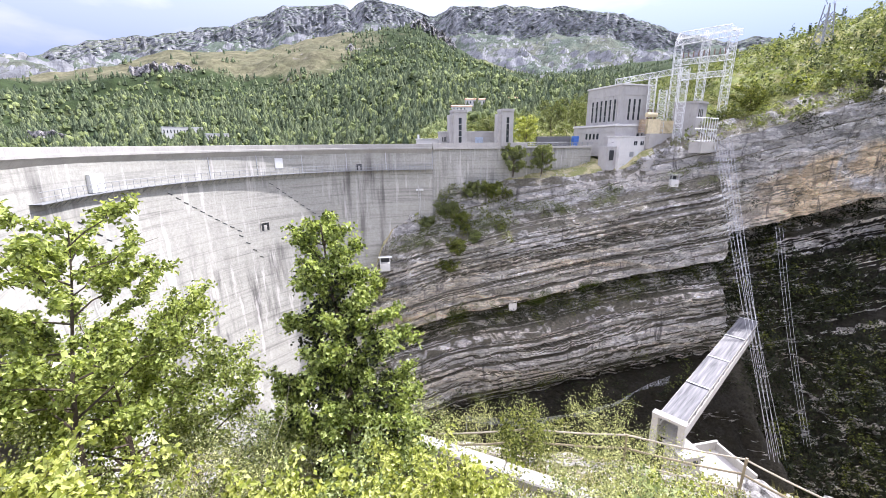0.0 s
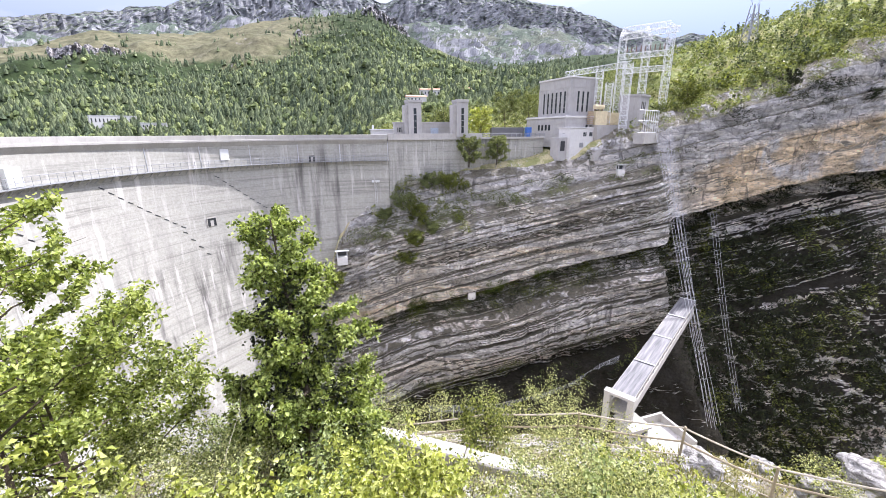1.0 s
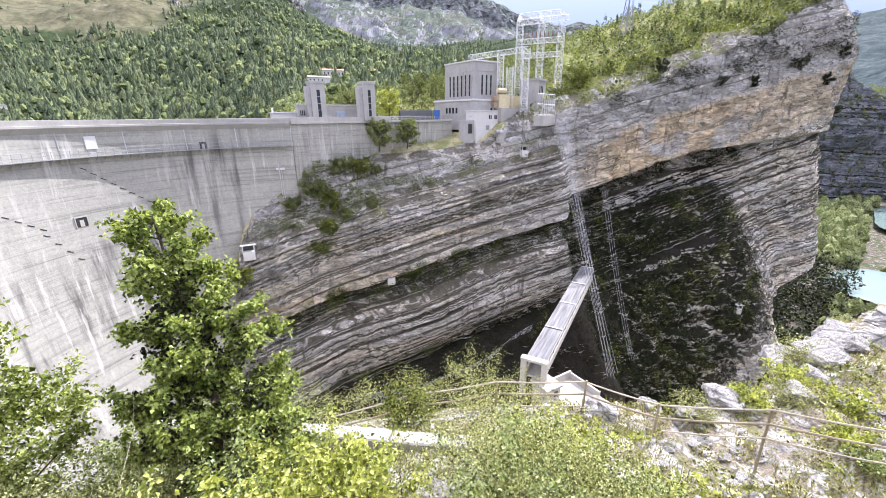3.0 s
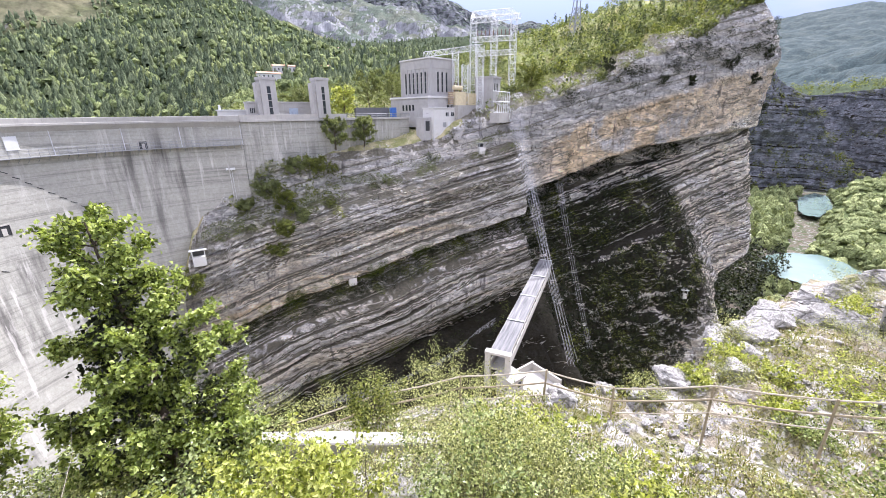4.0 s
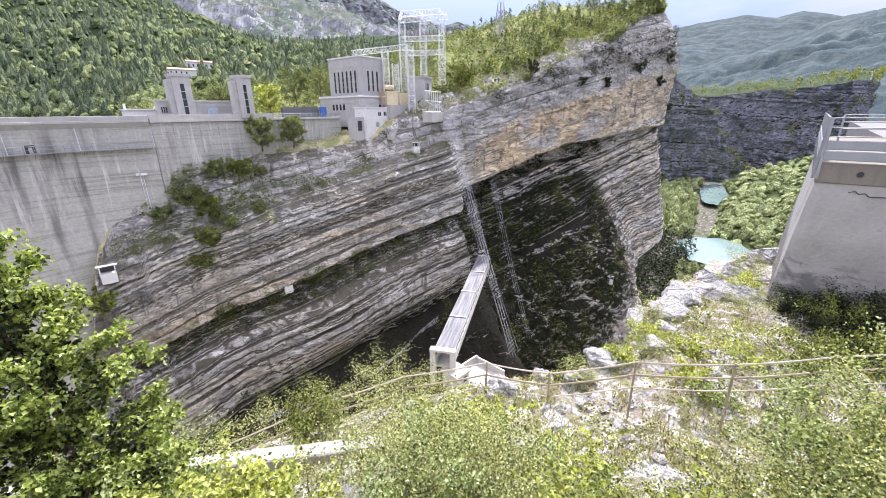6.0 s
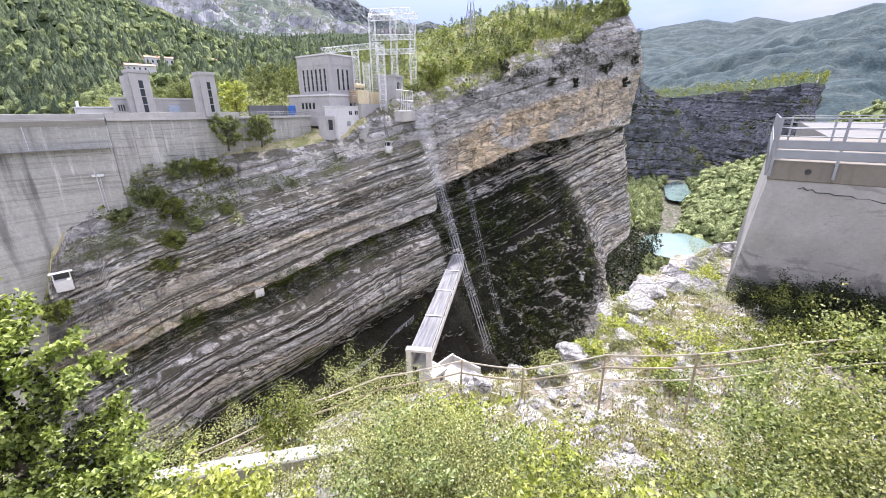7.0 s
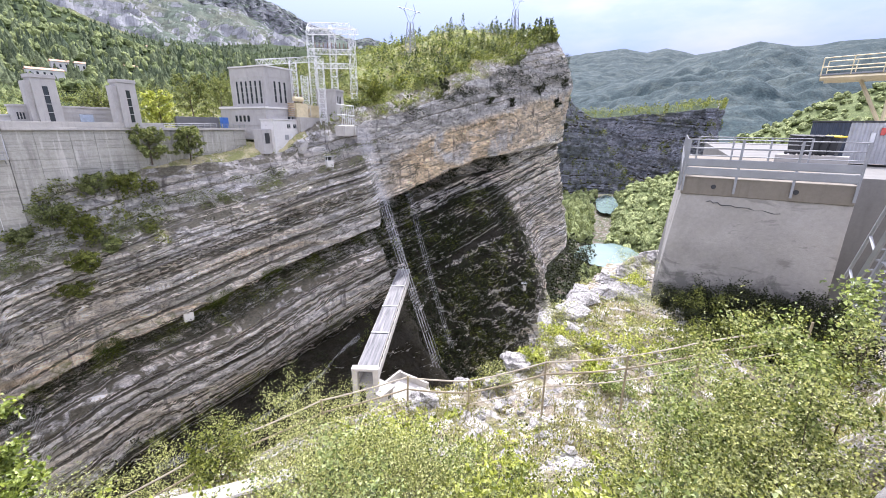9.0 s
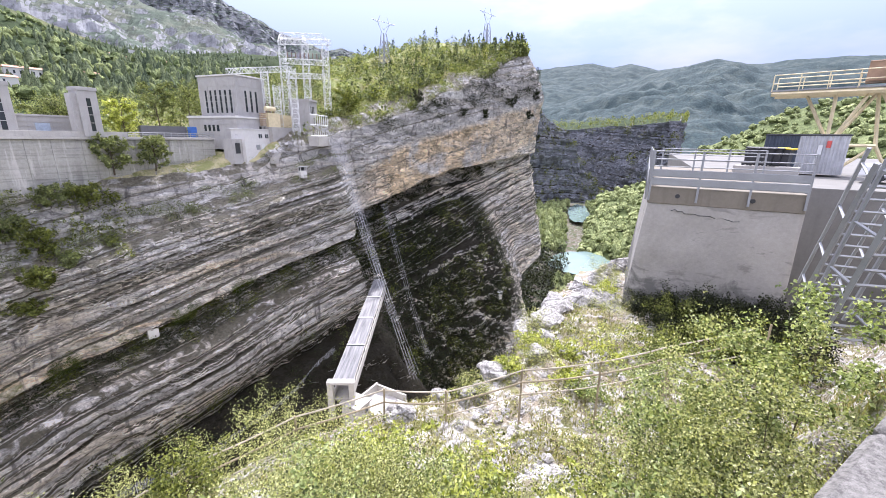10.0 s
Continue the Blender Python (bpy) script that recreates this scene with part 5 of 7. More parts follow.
def build_crane():
    o = Vector((*polar(92.0, 38.0), 0.0))
    ob = thing("gantry_crane", "cream painted steel crane platform on braced legs", "crane", at=tuple(o), turn=-2)
    # local x to the south, y towards the viewpoint's far side; the boom points along -x turned
    t = math.radians(88)
    ex, up = Vector((math.cos(t), math.sin(t), 0)), Vector((0, 0, 1))
    side = Vector((-math.sin(t), math.cos(t), 0))
    P = lambda a, s, z: ex * a + side * s + up * z  # noqa: E731
    z0 = 5.15
    for s in (-0.9, 0.9):
        bm = bmesh.new()
        rod(bm, P(3.5, s, z0 - 0.15), P(-8, s, z0 - 0.25), 0.17, 4)
        part("boom_beam", bm, CREAM_METAL, ob)
    bm = bmesh.new()
    add_box(bm, (-8, -1.0, z0), (3.6, 1.0, z0 + 0.1), Matrix(((ex.x, side.x, 0, 0), (ex.y, side.y, 0, 0), (0, 0, 1, 0), (0, 0, 0, 1))))
    part("boom_deck", bm, GALV, ob)
    for s in (-1.0, 1.0):
        for h in (0.5, 1.05):
            bm = bmesh.new()
            rod(bm, P(3.5, s, z0 + h), P(-8, s, z0 + h), 0.035, 4)
            part("handrail", bm, CREAM_METAL, ob)
        for k in range(9):
            bm = bmesh.new()
            rod(bm, P(3.5 - k * 1.4, s, z0), P(3.5 - k * 1.4, s, z0 + 1.05), 0.03, 4)
            part("rail_post", bm, CREAM_METAL, ob)
    legs = [((1.7, 0, z0 - 0.2), (0.0, 0, 1.7)), ((0.2, 0.6, z0 - 0.3), (0.1, 0.6, 1.7)), ((-1.3, 0.6, z0 - 0.3), (0.0, 0.6, 1.7)), ((-1.6, -0.6, z0 - 0.3), (0.0, -0.6, 1.7)), ((-1.7, 0, z0 - 0.3), (-2.2, 0, 1.7)), ((-1.9, 0.4, z0 - 0.3), (-4.2, 0.4, 0.0)),
            ((0.0, 0.6, 1.7), (-2.2, 0.6, 1.7)), ((0.0, 0, 1.7), (-0.6, 0, -0.3)), ((-2.2, 0, 1.7), (-0.3, 0.4, -0.3)), ((0.0, 0.5, 1.7), (0.5, 0.5, -0.3)), ((-2.2, 0, 1.7), (-3.2, 0, -0.3))]
    for a, b in legs:
        bm = bmesh.new()
        rod(bm, P(*a), P(*b), 0.10, 4)
        part("leg_brace", bm, CREAM_METAL, ob)
    for lo, hi, m in (((-1.0, -0.8, z0 + 0.4), (-2.1, 0.6, z0 + 1.5), plain("rust_brown_paint", (0.30, 0.20, 0.13), 0.7)), ((-2.2, -0.8, z0 + 0.6), (-3.6, 0.6, z0 + 1.9), CREAM_METAL), ((-2.5, -0.9, z0 + 2.0), (-4.4, 0.8, z0 + 2.9), DARK)):
        bm = bmesh.new()
        add_box(bm, lo, hi, Matrix(((ex.x, side.x, 0, 0), (ex.y, side.y, 0, 0), (0, 0, 1, 0), (0, 0, 0, 1))), 0.05)
        part("winch_housing", bm, m, ob)
    for p in ((0.5, 0, -0.6), (-0.5, 0, -0.6), (-3.2, 0, -0.6)):
        box_part("footing", tuple(P(*p) - Vector((0.4, 0.4, 0.2))), tuple(P(*p) + Vector((0.4, 0.4, 0.4))), CONCRETE, ob)
    return ob


build_crane()


def build_yard():
    a, b = Vector((18.7, 4.35, 0)), Vector((20.0, -0.55, 0))
    ang = math.degrees(math.atan2((b - a).y, (b - a).x))
    bm = bmesh.new()
    add_box(bm, (3.0, 4.5, -12), (45, 60, -0.15))
    ob = part("yard_ground", bm, concrete_material("yard_concrete", (0.19, 0.185, 0.17), 0.3))
    ob.matrix_basis = pose(*a, 0, 0, ang)
    return tagged(ob, "pale concrete yard behind the platform", "ground", kind="structure")


build_yard()


def build_van():
    p = Vector((*polar(98.6, 31.0), -0.15))
    ob = thing("parked_car", "white parked car beyond the railings", "car", at=tuple(p), turn=80)
    paint = plain("white_car_paint", (0.78, 0.79, 0.80), 0.25, 0.0, amount=0.03, bump=0.0)
    bm = bmesh.new()
    add_box(bm, (-2.1, -0.88, 0.3), (2.1, 0.88, 0.95), None, 0.12)
    part("body", bm, paint, ob)
    bm = bmesh.new()
    add_box(bm, (-1.5, -0.8, 0.95), (1.2, 0.8, 1.5), None, 0.1)
    for v in bm.verts:
        if v.co.z > 1.3:
            v.co.x *= 0.75
            v.co.y *= 0.86
    part("cabin", bm, paint, ob)
    for y in (-0.79, 0.76):
        box_part("side_window", (-1.15, y, 1.03), (0.9, y + 0.03, 1.36), GLASS_DARK, ob)
    for x in (-1.35, 1.35):
        for y in (-0.9, 0.72):
            bm = bmesh.new()
            rod(bm, (x, y, 0.32), (x, y + 0.18, 0.32), 0.32, 18)
            part("wheel", bm, DARK, ob)


build_van()


def build_steel_stairs():
    """Galvanised access ladders that lean on the bank between ledge and road."""
    for a, b, label in (((12.3, -1.15, -1.7), (10.7, -1.55, 1.45), "long inclined galvanised access ladder on the rocky bank"), ((9.6, -1.35, -1.5), (8.9, -1.75, 1.5), "galvanised ladder frame leaning on the rocky bank")):
        a, b = Vector(a), Vector(b)
        d = (b - a).normalized()
        s = d.cross(Vector((0, 0, 1))).normalized() * 0.32
        ob = thing("access_ladder", label, "ladder", "steel ladders", at=tuple(a))
        n = (b - a).length
        for sg in (-1, 1):
            bm = bmesh.new()
            rod(bm, s * sg, s * sg + d * n, 0.055, 4)
            part("stringer", bm, GALV, ob)
            bm = bmesh.new()
            up = d.cross(s).normalized() * (-0.55 if d.cross(s).z < 0 else 0.55)
            rod(bm, s * sg + up, s * sg + up + d * n, 0.035, 6)
            for k in range(4):
                rod(bm, s * sg + d * n * (k + 0.3) / 3.6, s * sg + up + d * n * (k + 0.3) / 3.6, 0.028, 5)
            part("handrail", bm, GALV, ob)
        k = 0
        while k * 0.28 < n:
            bm = bmesh.new()
            rod(bm, -s + d * k * 0.28, s + d * k * 0.28, 0.028, 4)
            part("rung", bm, GALV, ob)
            k += 1


build_steel_stairs()


# ---- power station group on the far bank ----
PV = Vector((0.944, 0.33, 0))
PANG = math.degrees(math.atan2(PV.y, PV.x))


def build_station():
    st = thing("station_building", "grey rendered power station hall with tall slit windows", "building", at=(40.1, 95.4, 0), turn=PANG)
    box_part("upper_wall", (0, 0, 5.6), (8.2, 11.2, 12.0), RENDER_WALL, st)
    box_part("upper_band", (-0.06, -0.06, 12.0), (8.26, 11.26, 14.1), RENDER_WALL, st)
    box_part("upper_cornice", (-0.25, -0.25, 14.1), (8.45, 11.45, 14.4), WHITE_WALL, st)
    for x, y in ((-0.08, -0.08), (-0.08, 10.6), (7.6, -0.08)):
        box_part("corner_pier", (x, y, 5.6), (x + 0.7, y + 0.7, 12.0), RENDER_WALL, st)
    for k in range(6):
        y = 1.35 + k * 1.5
        box_part("pilaster", (-0.14, y - 0.45, 5.7), (0.1, y - 0.05, 12.0), RENDER_WALL, st)
        w = box_part("window", (-0.05, y, 6.4), (0.05, y + 0.62, 11.2), GLASS_DARK, st)
        for z in (7.6, 8.8, 10.0):
            box_part("glazing_bar", (-0.08, y, z), (-0.02, y + 0.62, z + 0.06), RENDER_WALL, w, bevel=0)
    for k in range(3):
        x = 2.3 + k * 1.45
        w = box_part("window", (x, -0.05, 6.7), (x + 0.5, 0.05, 11.2), GLASS_DARK, st)
        for z in (8.2, 9.7):
            box_part("glazing_bar", (x, -0.08, z), (x + 0.5, -0.02, z + 0.06), RENDER_WALL, w, bevel=0)
    box_part("lower_wall", (-2.6, -2.0, -1.5), (9.0, 12.6, 5.2), RENDER_WALL, st)
    box_part("lower_cornice", (-2.8, -2.2, 5.2), (9.2, 12.8, 5.55), WHITE_WALL, st)
    for z in (1.6, 3.9):
        box_part("string_course", (-2.66, -2.06, z), (9.06, 12.66, z + 0.12), RENDER_WALL, st, bevel=0)
    for k in range(4):
        box_part("window", (-2.68, 3.2 + k * 1.3, 2.4), (-2.55, 3.85 + k * 1.3, 3.7), GLASS_DARK, st)
    for k in range(3):
        box_part("window", (3.6 + k * 1.3, -2.08, 2.6), (4.2 + k * 1.3, -1.95, 3.6), GLASS_DARK, st)
    box_part("roof", (-2.6, -2.0, 5.5), (9.0, 12.6, 5.7), ROOF_GREY, st)
    return st


build_station()


def build_annex():
    an = thing("annex_building", "low white plastered annex with small windows and a pale door", "building", at=(39.0, 91.0, -2.4), turn=PANG + 4)
    box_part("wall", (0, 0, -6.0), (8.2, 3.6, 5.2), WHITE_WALL, an)
    box_part("roof_edge", (-0.15, -0.15, 5.2), (8.35, 3.75, 5.4), WHITE_WALL, an)
    for x in (4.2, 6.2):
        w = box_part("window", (x, -0.05, 3.4), (x + 1.0, 0.05, 4.3), GLASS_DARK, an)
        box_part("window_frame", (x + 0.46, -0.08, 3.4), (x + 0.54, -0.03, 4.3), WHITE_METAL, w, bevel=0)
    box_part("vent", (3.2, -0.05, 0.9), (4.4, 0.05, 2.0), GALV, an)
    box_part("door", (4.9, -0.06, 0.2), (5.8, 0.04, 2.2), WHITE_METAL, an)
    box_part("porch", (-2.6, 0.8, -2.0), (0, 3.4, 3.2), RENDER_WALL, an)
    box_part("porch_opening", (-2.0, 0.74, 0.2), (-0.7, 0.84, 2.4), DARK, an)
    # steps that climb to the switchyard
    sp = thing("outdoor_stairs", "pale concrete stairs with railings beside the annex", "stairs", at=(44.0, 89.6, -3.0), turn=PANG + 6)
    for k in range(18):
        box_part("step", (k * 0.5, -0.6, -1.5), (k * 0.5 + 0.52, 0.6, 0.22 * k), CONCRETE_PALE, sp, bevel=0)
    bm = bmesh.new()
    rod(bm, (0, -0.6, 1.0), (9.2, -0.6, 5.0), 0.05, 4)
    rod(bm, (0, 0.6, 1.0), (9.2, 0.6, 5.0), 0.05, 4)
    part("handrail", bm, WHITE_METAL, sp)


build_annex()


def build_gallery_wall():
    gw = thing("gallery_wall", "long grey concrete wall with board marks beside the dam", "wall", kind="structure")
    a, b = Vector((-2.3, 88.1, 0)), Vector((35.0, 97.2, 0))
    ang, n = math.degrees(math.atan2((b - a).y, (b - a).x)), (b - a).length
    gw.matrix_basis = pose(*a, 0, 0, ang)
    g_ = np.random.default_rng(12)
    box_part("wall", (0, 0.08, -14), (n, 1.6, 0.55), DAM, gw, bevel=0)
    # shuttered panels, each its own lift
    x = 0.0
    k = 0
    while x < n - 0.5:
        w = min(n - x, g_.uniform(3.0, 4.4))
        z = 0.5
        while z > -13:
            h = g_.uniform(1.2, 1.7)
            box_part("wall_panel", (x + 0.02, -0.02 * g_.uniform(0, 2), z - h + 0.03), (x + w - 0.02, 0.1, z), DAM, gw, bevel=0.015)
            z -= h
        x += w
        k += 1
    box_part("coping", (0, -0.4, 0.55), (n, 1.6, 1.0), CONCRETE_PALE, gw)
    box_part("parapet", (0, -0.2, 1.0), (n * 0.57, 0.2, 1.85), CONCRETE_PALE, gw)
    for h in (0.4, 0.8):
        bm = bmesh.new()
        rod(bm, (n * 0.57, -0.2, 1.0 + h), (n, -0.2, 1.0 + h), 0.05, 4)
        part("guard_rail", bm, GALV, gw)
    for k in range(14):
        x = n * 0.57 + k * n * 0.43 / 13
        box_part("rail_post", (x - 0.05, -0.25, 1.0), (x + 0.05, -0.15, 1.85), GALV, gw, bevel=0)
    return gw


build_gallery_wall()


def build_towers():
    for az, w in ((1.45, 3.0), (8.05, 2.7)):
        p = Vector((*polar(az, 92.0), 1.0))
        tw = thing("gate_tower", "slim grey concrete gate tower with a tall dark slit", "tower", "gate towers", at=tuple(p), turn=14)
        box_part("shaft", (0, 0, 0), (w, 2.8, 7.4), RENDER_WALL, tw)
        box_part("cap", (-0.12, -0.12, 7.4), (w + 0.12, 2.92, 7.95), RENDER_WALL, tw)
        box_part("side_pier", (-0.75, 0.5, 0), (0, 2.5, 6.9), RENDER_WALL, tw)
        s = box_part("slit", (w * 0.40, -0.05, 0.9), (w * 0.62, 0.05, 6.2), GLASS_DARK, tw)
        for z in (2.2, 3.5, 4.8):
            box_part("glazing_bar", (w * 0.40, -0.08, z), (w * 0.62, -0.02, z + 0.1), RENDER_WALL, s, bevel=0)
    p = Vector((-0.4, 93.2, 1.0))
    hs = thing("gate_house", "low grey gate house with a blue grey door between the towers", "building", at=tuple(p), turn=14)
    box_part("wall", (0, 0, 0), (17, 3.0, 3.1), RENDER_WALL, hs)
    box_part("roof_edge", (-0.12, -0.12, 3.1), (17.1, 3.1, 3.4), RENDER_WALL, hs)
    for z in (0.8, 1.5, 2.2):
        box_part("course", (-0.05, -0.05, z), (17.05, 0.05, z + 0.08), CONCRETE, hs, bevel=0)
    box_part("door", (8.0, -0.08, 0.3), (9.9, 0.04, 2.1), plain("blue_grey_door", (0.36, 0.42, 0.50), 0.6), hs)
    box_part("green_sign", (13.0, -0.09, 0.3), (13.9, 0.0, 1.5), plain("bright_green_paint", (0.30, 0.62, 0.14), 0.6), hs, "bright green board")
    for k in range(3):
        box_part("window", (0.25 + k * 0.35, -0.06, 1.2), (0.45 + k * 0.35, 0.04, 2.2), GLASS_DARK, hs)
    rf = thing("equipment_shed", "low pale shed with pipes behind the dam crest", "building", at=(-6.0, 95.0, 0.8), turn=8)
    box_part("wall", (0, 0, 0), (6.5, 3, 1.9), WHITE_WALL, rf)
    box_part("roof", (-0.2, -0.2, 1.9), (6.7, 3.2, 2.1), WHITE_METAL, rf)
    box_part("chimney", (0.2, 0.4, 2.1), (0.6, 0.8, 3.0), WHITE_METAL, rf)
    by = thing("blue_cabinet_block", "bright blue steel tank cabinet beside the station wall", "cabinet", at=(31.5, 99.5, 1.0), turn=14)
    box_part("body", (0, 0, 0), (1.3, 1.2, 2.2), plain("blue_paint", (0.05, 0.14, 0.42), 0.5), by)
    dk = thing("retaining_wall", "dark retaining wall behind the road", "wall", at=(22.5, 99.0, 0.8), turn=14)
    box_part("wall", (0, 0, 0), (9.0, 0.8, 2.4), concrete_material("dark_concrete", (0.16, 0.16, 0.16), 0.3), dk)


build_towers()


# ---- switchyard ----
def lattice(bm, a, b, w, n, r=0.06):
    """Four legs and zigzag bracing from a to b."""
    a, b = Vector(a), Vector(b)
    d = (b - a).normalized()
    u = d.cross(Vector((0.3, 0.9, 0.1))).normalized() * w / 2
    v = d.cross(u).normalized() * w / 2
    cs = [u + v, u - v, -u - v, -u + v]
    for c in cs:
        rod(bm, a + c, b + c, r, 4)
    for k in range(n):
        p, q = a.lerp(b, k / n), a.lerp(b, (k + 1) / n)
        for i in range(4):
            c, e = cs[i], cs[(i + 1) % 4]
            rod(bm, p + (c if k % 2 else e), q + (e if k % 2 else c), r * 0.75, 3)
            rod(bm, p + c, p + e, r * 0.6, 3)


def build_switchyard():
    sw = thing("switchyard_gantry", "white steel lattice gantries of the switchyard", "gantry")
    at = lambda az, el, d: Vector((*polar(az, d), 1.7 + d * math.tan(radians(el))))  # noqa: E731
    masts = ((28.45, 10.9, 2.4, 114), (31.1, 11.1, 3.0, 116), (33.5, 11.2, 3.0, 118), (26.15, 7.6, 1.2, 108), (29.4, 8.1, 0.6, 107), (27.4, 6.0, 1.0, 109))
    for az, e1, e0, d in masts:
        bm = bmesh.new()
        lattice(bm, at(az, e0 - 0.9, d), at(az, e1, d), 1.5, 14, 0.065)
        part("mast", bm, WHITE_METAL, sw)
    for a, b in (((28.2, 10.9, 114), (34.2, 11.2, 119)), ((28.4, 11.6, 120), (33.2, 11.8, 123)), ((28.4, 8.8, 114), (33.5, 8.9, 118)), ((28.8, 7.2, 114), (33.5, 7.3, 118)), ((22.1, 7.2, 112), (29.6, 8.0, 108))):
        bm = bmesh.new()
        lattice(bm, at(*a), at(*b), 1.2, 14, 0.06)
        part("beam", bm, WHITE_METAL, sw)
    for a, b in (((28.2, 10.9, 114), (28.4, 11.6, 120)), ((34.2, 11.2, 119), (33.2, 11.8, 123)), ((31.1, 11.1, 116), (30.9, 11.7, 121))):
        bm = bmesh.new()
        lattice(bm, at(*a), at(*b), 0.6, 5, 0.04)
        part("tie", bm, WHITE_METAL, sw)
    ins = plain("brown_insulator", (0.16, 0.10, 0.07), 0.3)
    for k in range(9):
        p = at(29.0 + k * 0.5, 9.25, 115)
        bm = bmesh.new()
        rod(bm, p, p + Vector((0, 0, 1.3)), 0.16, 6, 0.10)
        part("insulator", bm, ins, sw)
    tr = thing("transformer", "cream transformer with finned radiators and tank", "transformer", at=tuple(at(26.2, 1.1, 105)), turn=PANG)
    box_part("base", (-0.5, -1.2, -3.5), (8.5, 3.5, -0.2), CONCRETE, tr)
    box_part("body", (0.3, 0.4, -0.2), (4.0, 2.6, 3.0), CREAM_METAL, tr)
    for k in range(9):
        box_part("fin", (4.6 + k * 0.34, 0, -0.1), (4.78 + k * 0.34, 1.6, 2.7), CREAM_METAL, tr, bevel=0)
    bm = bmesh.new()
    rod(bm, (-0.6, 0.2, 3.9), (2.2, 0.2, 3.9), 0.5, 14)
    part("tank", bm, CREAM_METAL, tr)
    for x in (0.9, 2.0, 3.2):
        bm = bmesh.new()
        rod(bm, (x, 1.4, 3.0), (x, 1.4, 5.2), 0.22, 8, 0.1)
        part("bushing", bm, ins, tr)
    for k in range(7):
        box_part("coil_stack", (-1.9, 0.0, 0.1 + k * 0.42), (-0.8, 0.9, 0.36 + k * 0.42), plain("brown_coil", (0.36, 0.27, 0.18), 0.6), tr)
    hu = thing("switch_hut", "small grey hut with three slit windows at the cliff edge", "building", at=(*polar(31.15, 110), 2.0), turn=PANG + 20)
    box_part("wall", (0, 0, -1.5), (5.6, 5.0, 8.0), RENDER_WALL, hu)
    box_part("cornice", (-0.2, -0.2, 8.0), (5.8, 5.2, 8.5), RENDER_WALL, hu)
    for k in range(3):
        box_part("window", (0.9 + k * 1.0, -0.06, 5.0), (1.3 + k * 1.0, 0.05, 6.8), GLASS_DARK, hu)
    for k in range(4):
        box_part("window", (5.55, 0.8 + k * 0.9, 5.0), (5.66, 1.2 + k * 0.9, 6.8), GLASS_DARK, hu)
    box_part("terrace", (-3.5, -5.5, -2.5), (6.5, 0.0, -0.4), CONCRETE, hu)
    fr = thing("line_frame", "white steel take-off frame above the gorge cables", "frame", at=(*polar(32.6, 104), 1.6), turn=PANG + 16)
    for x in np.linspace(-3.6, 3.6, 7):
        bm = bmesh.new()
        rod(bm, (x, 0, 0), (x, 0, 4.8), 0.07, 4)
        part("upright", bm, WHITE_METAL, fr)
    for z in (0.2, 2.6, 4.8):
        bm = bmesh.new()
        rod(bm, (-6.5, 0, z), (3.8, 0, z), 0.08, 4)
        part("crossbar", bm, WHITE_METAL, fr)
    box_part("footing", (-4.4, -0.8, -2.2), (4.2, 1.6, 0.0), CONCRETE, fr)
    bw = thing("yard_wall", "grey concrete wall behind the switchyard", "wall", at=(*polar(28.8, 122), 2.0), turn=PANG + 8)
    box_part("wall", (0, 0, -2), (14, 0.6, 8.0), CONCRETE, bw)


build_switchyard()


def build_cables():
    cb = thing("cable_bundle", "pale power cables descending into the gorge", "cable")
    ends = [((33.2 + 0.28 * k, 0.4, 97), (44.3 + 0.45 * (k % 4), -33.0 - 0.6 * (k // 4), 80)) for k in range(7)]
    ends += [((40.3 + 0.3 * k, -9.2, 86), (46.9 + 0.3 * k, -31.0, 76)) for k in range(3)]
    for a, b in ends:
        (x0, y0), (x1, y1) = polar(a[0], a[2]), polar(b[0], b[2])
        p0 = np.array([x0, y0, 1.7 + a[2] * math.tan(radians(a[1]))])
        p1 = np.array([x1, y1, 1.7 + b[2] * math.tan(radians(b[1]))])
        f = np.linspace(0, 1, 14)[:, None]
        pts = p0 * (1 - f) + p1 * f - np.array([0, 0, 1.2]) * np.sin(np.pi * f)
        V, Fc = tubes([(pts, np.full(14, 0.036 if a[0] < 39 else 0.022))], 4)
        mesh_of("cable", V, Fc, CABLE, cb)
    return cb


build_cables()


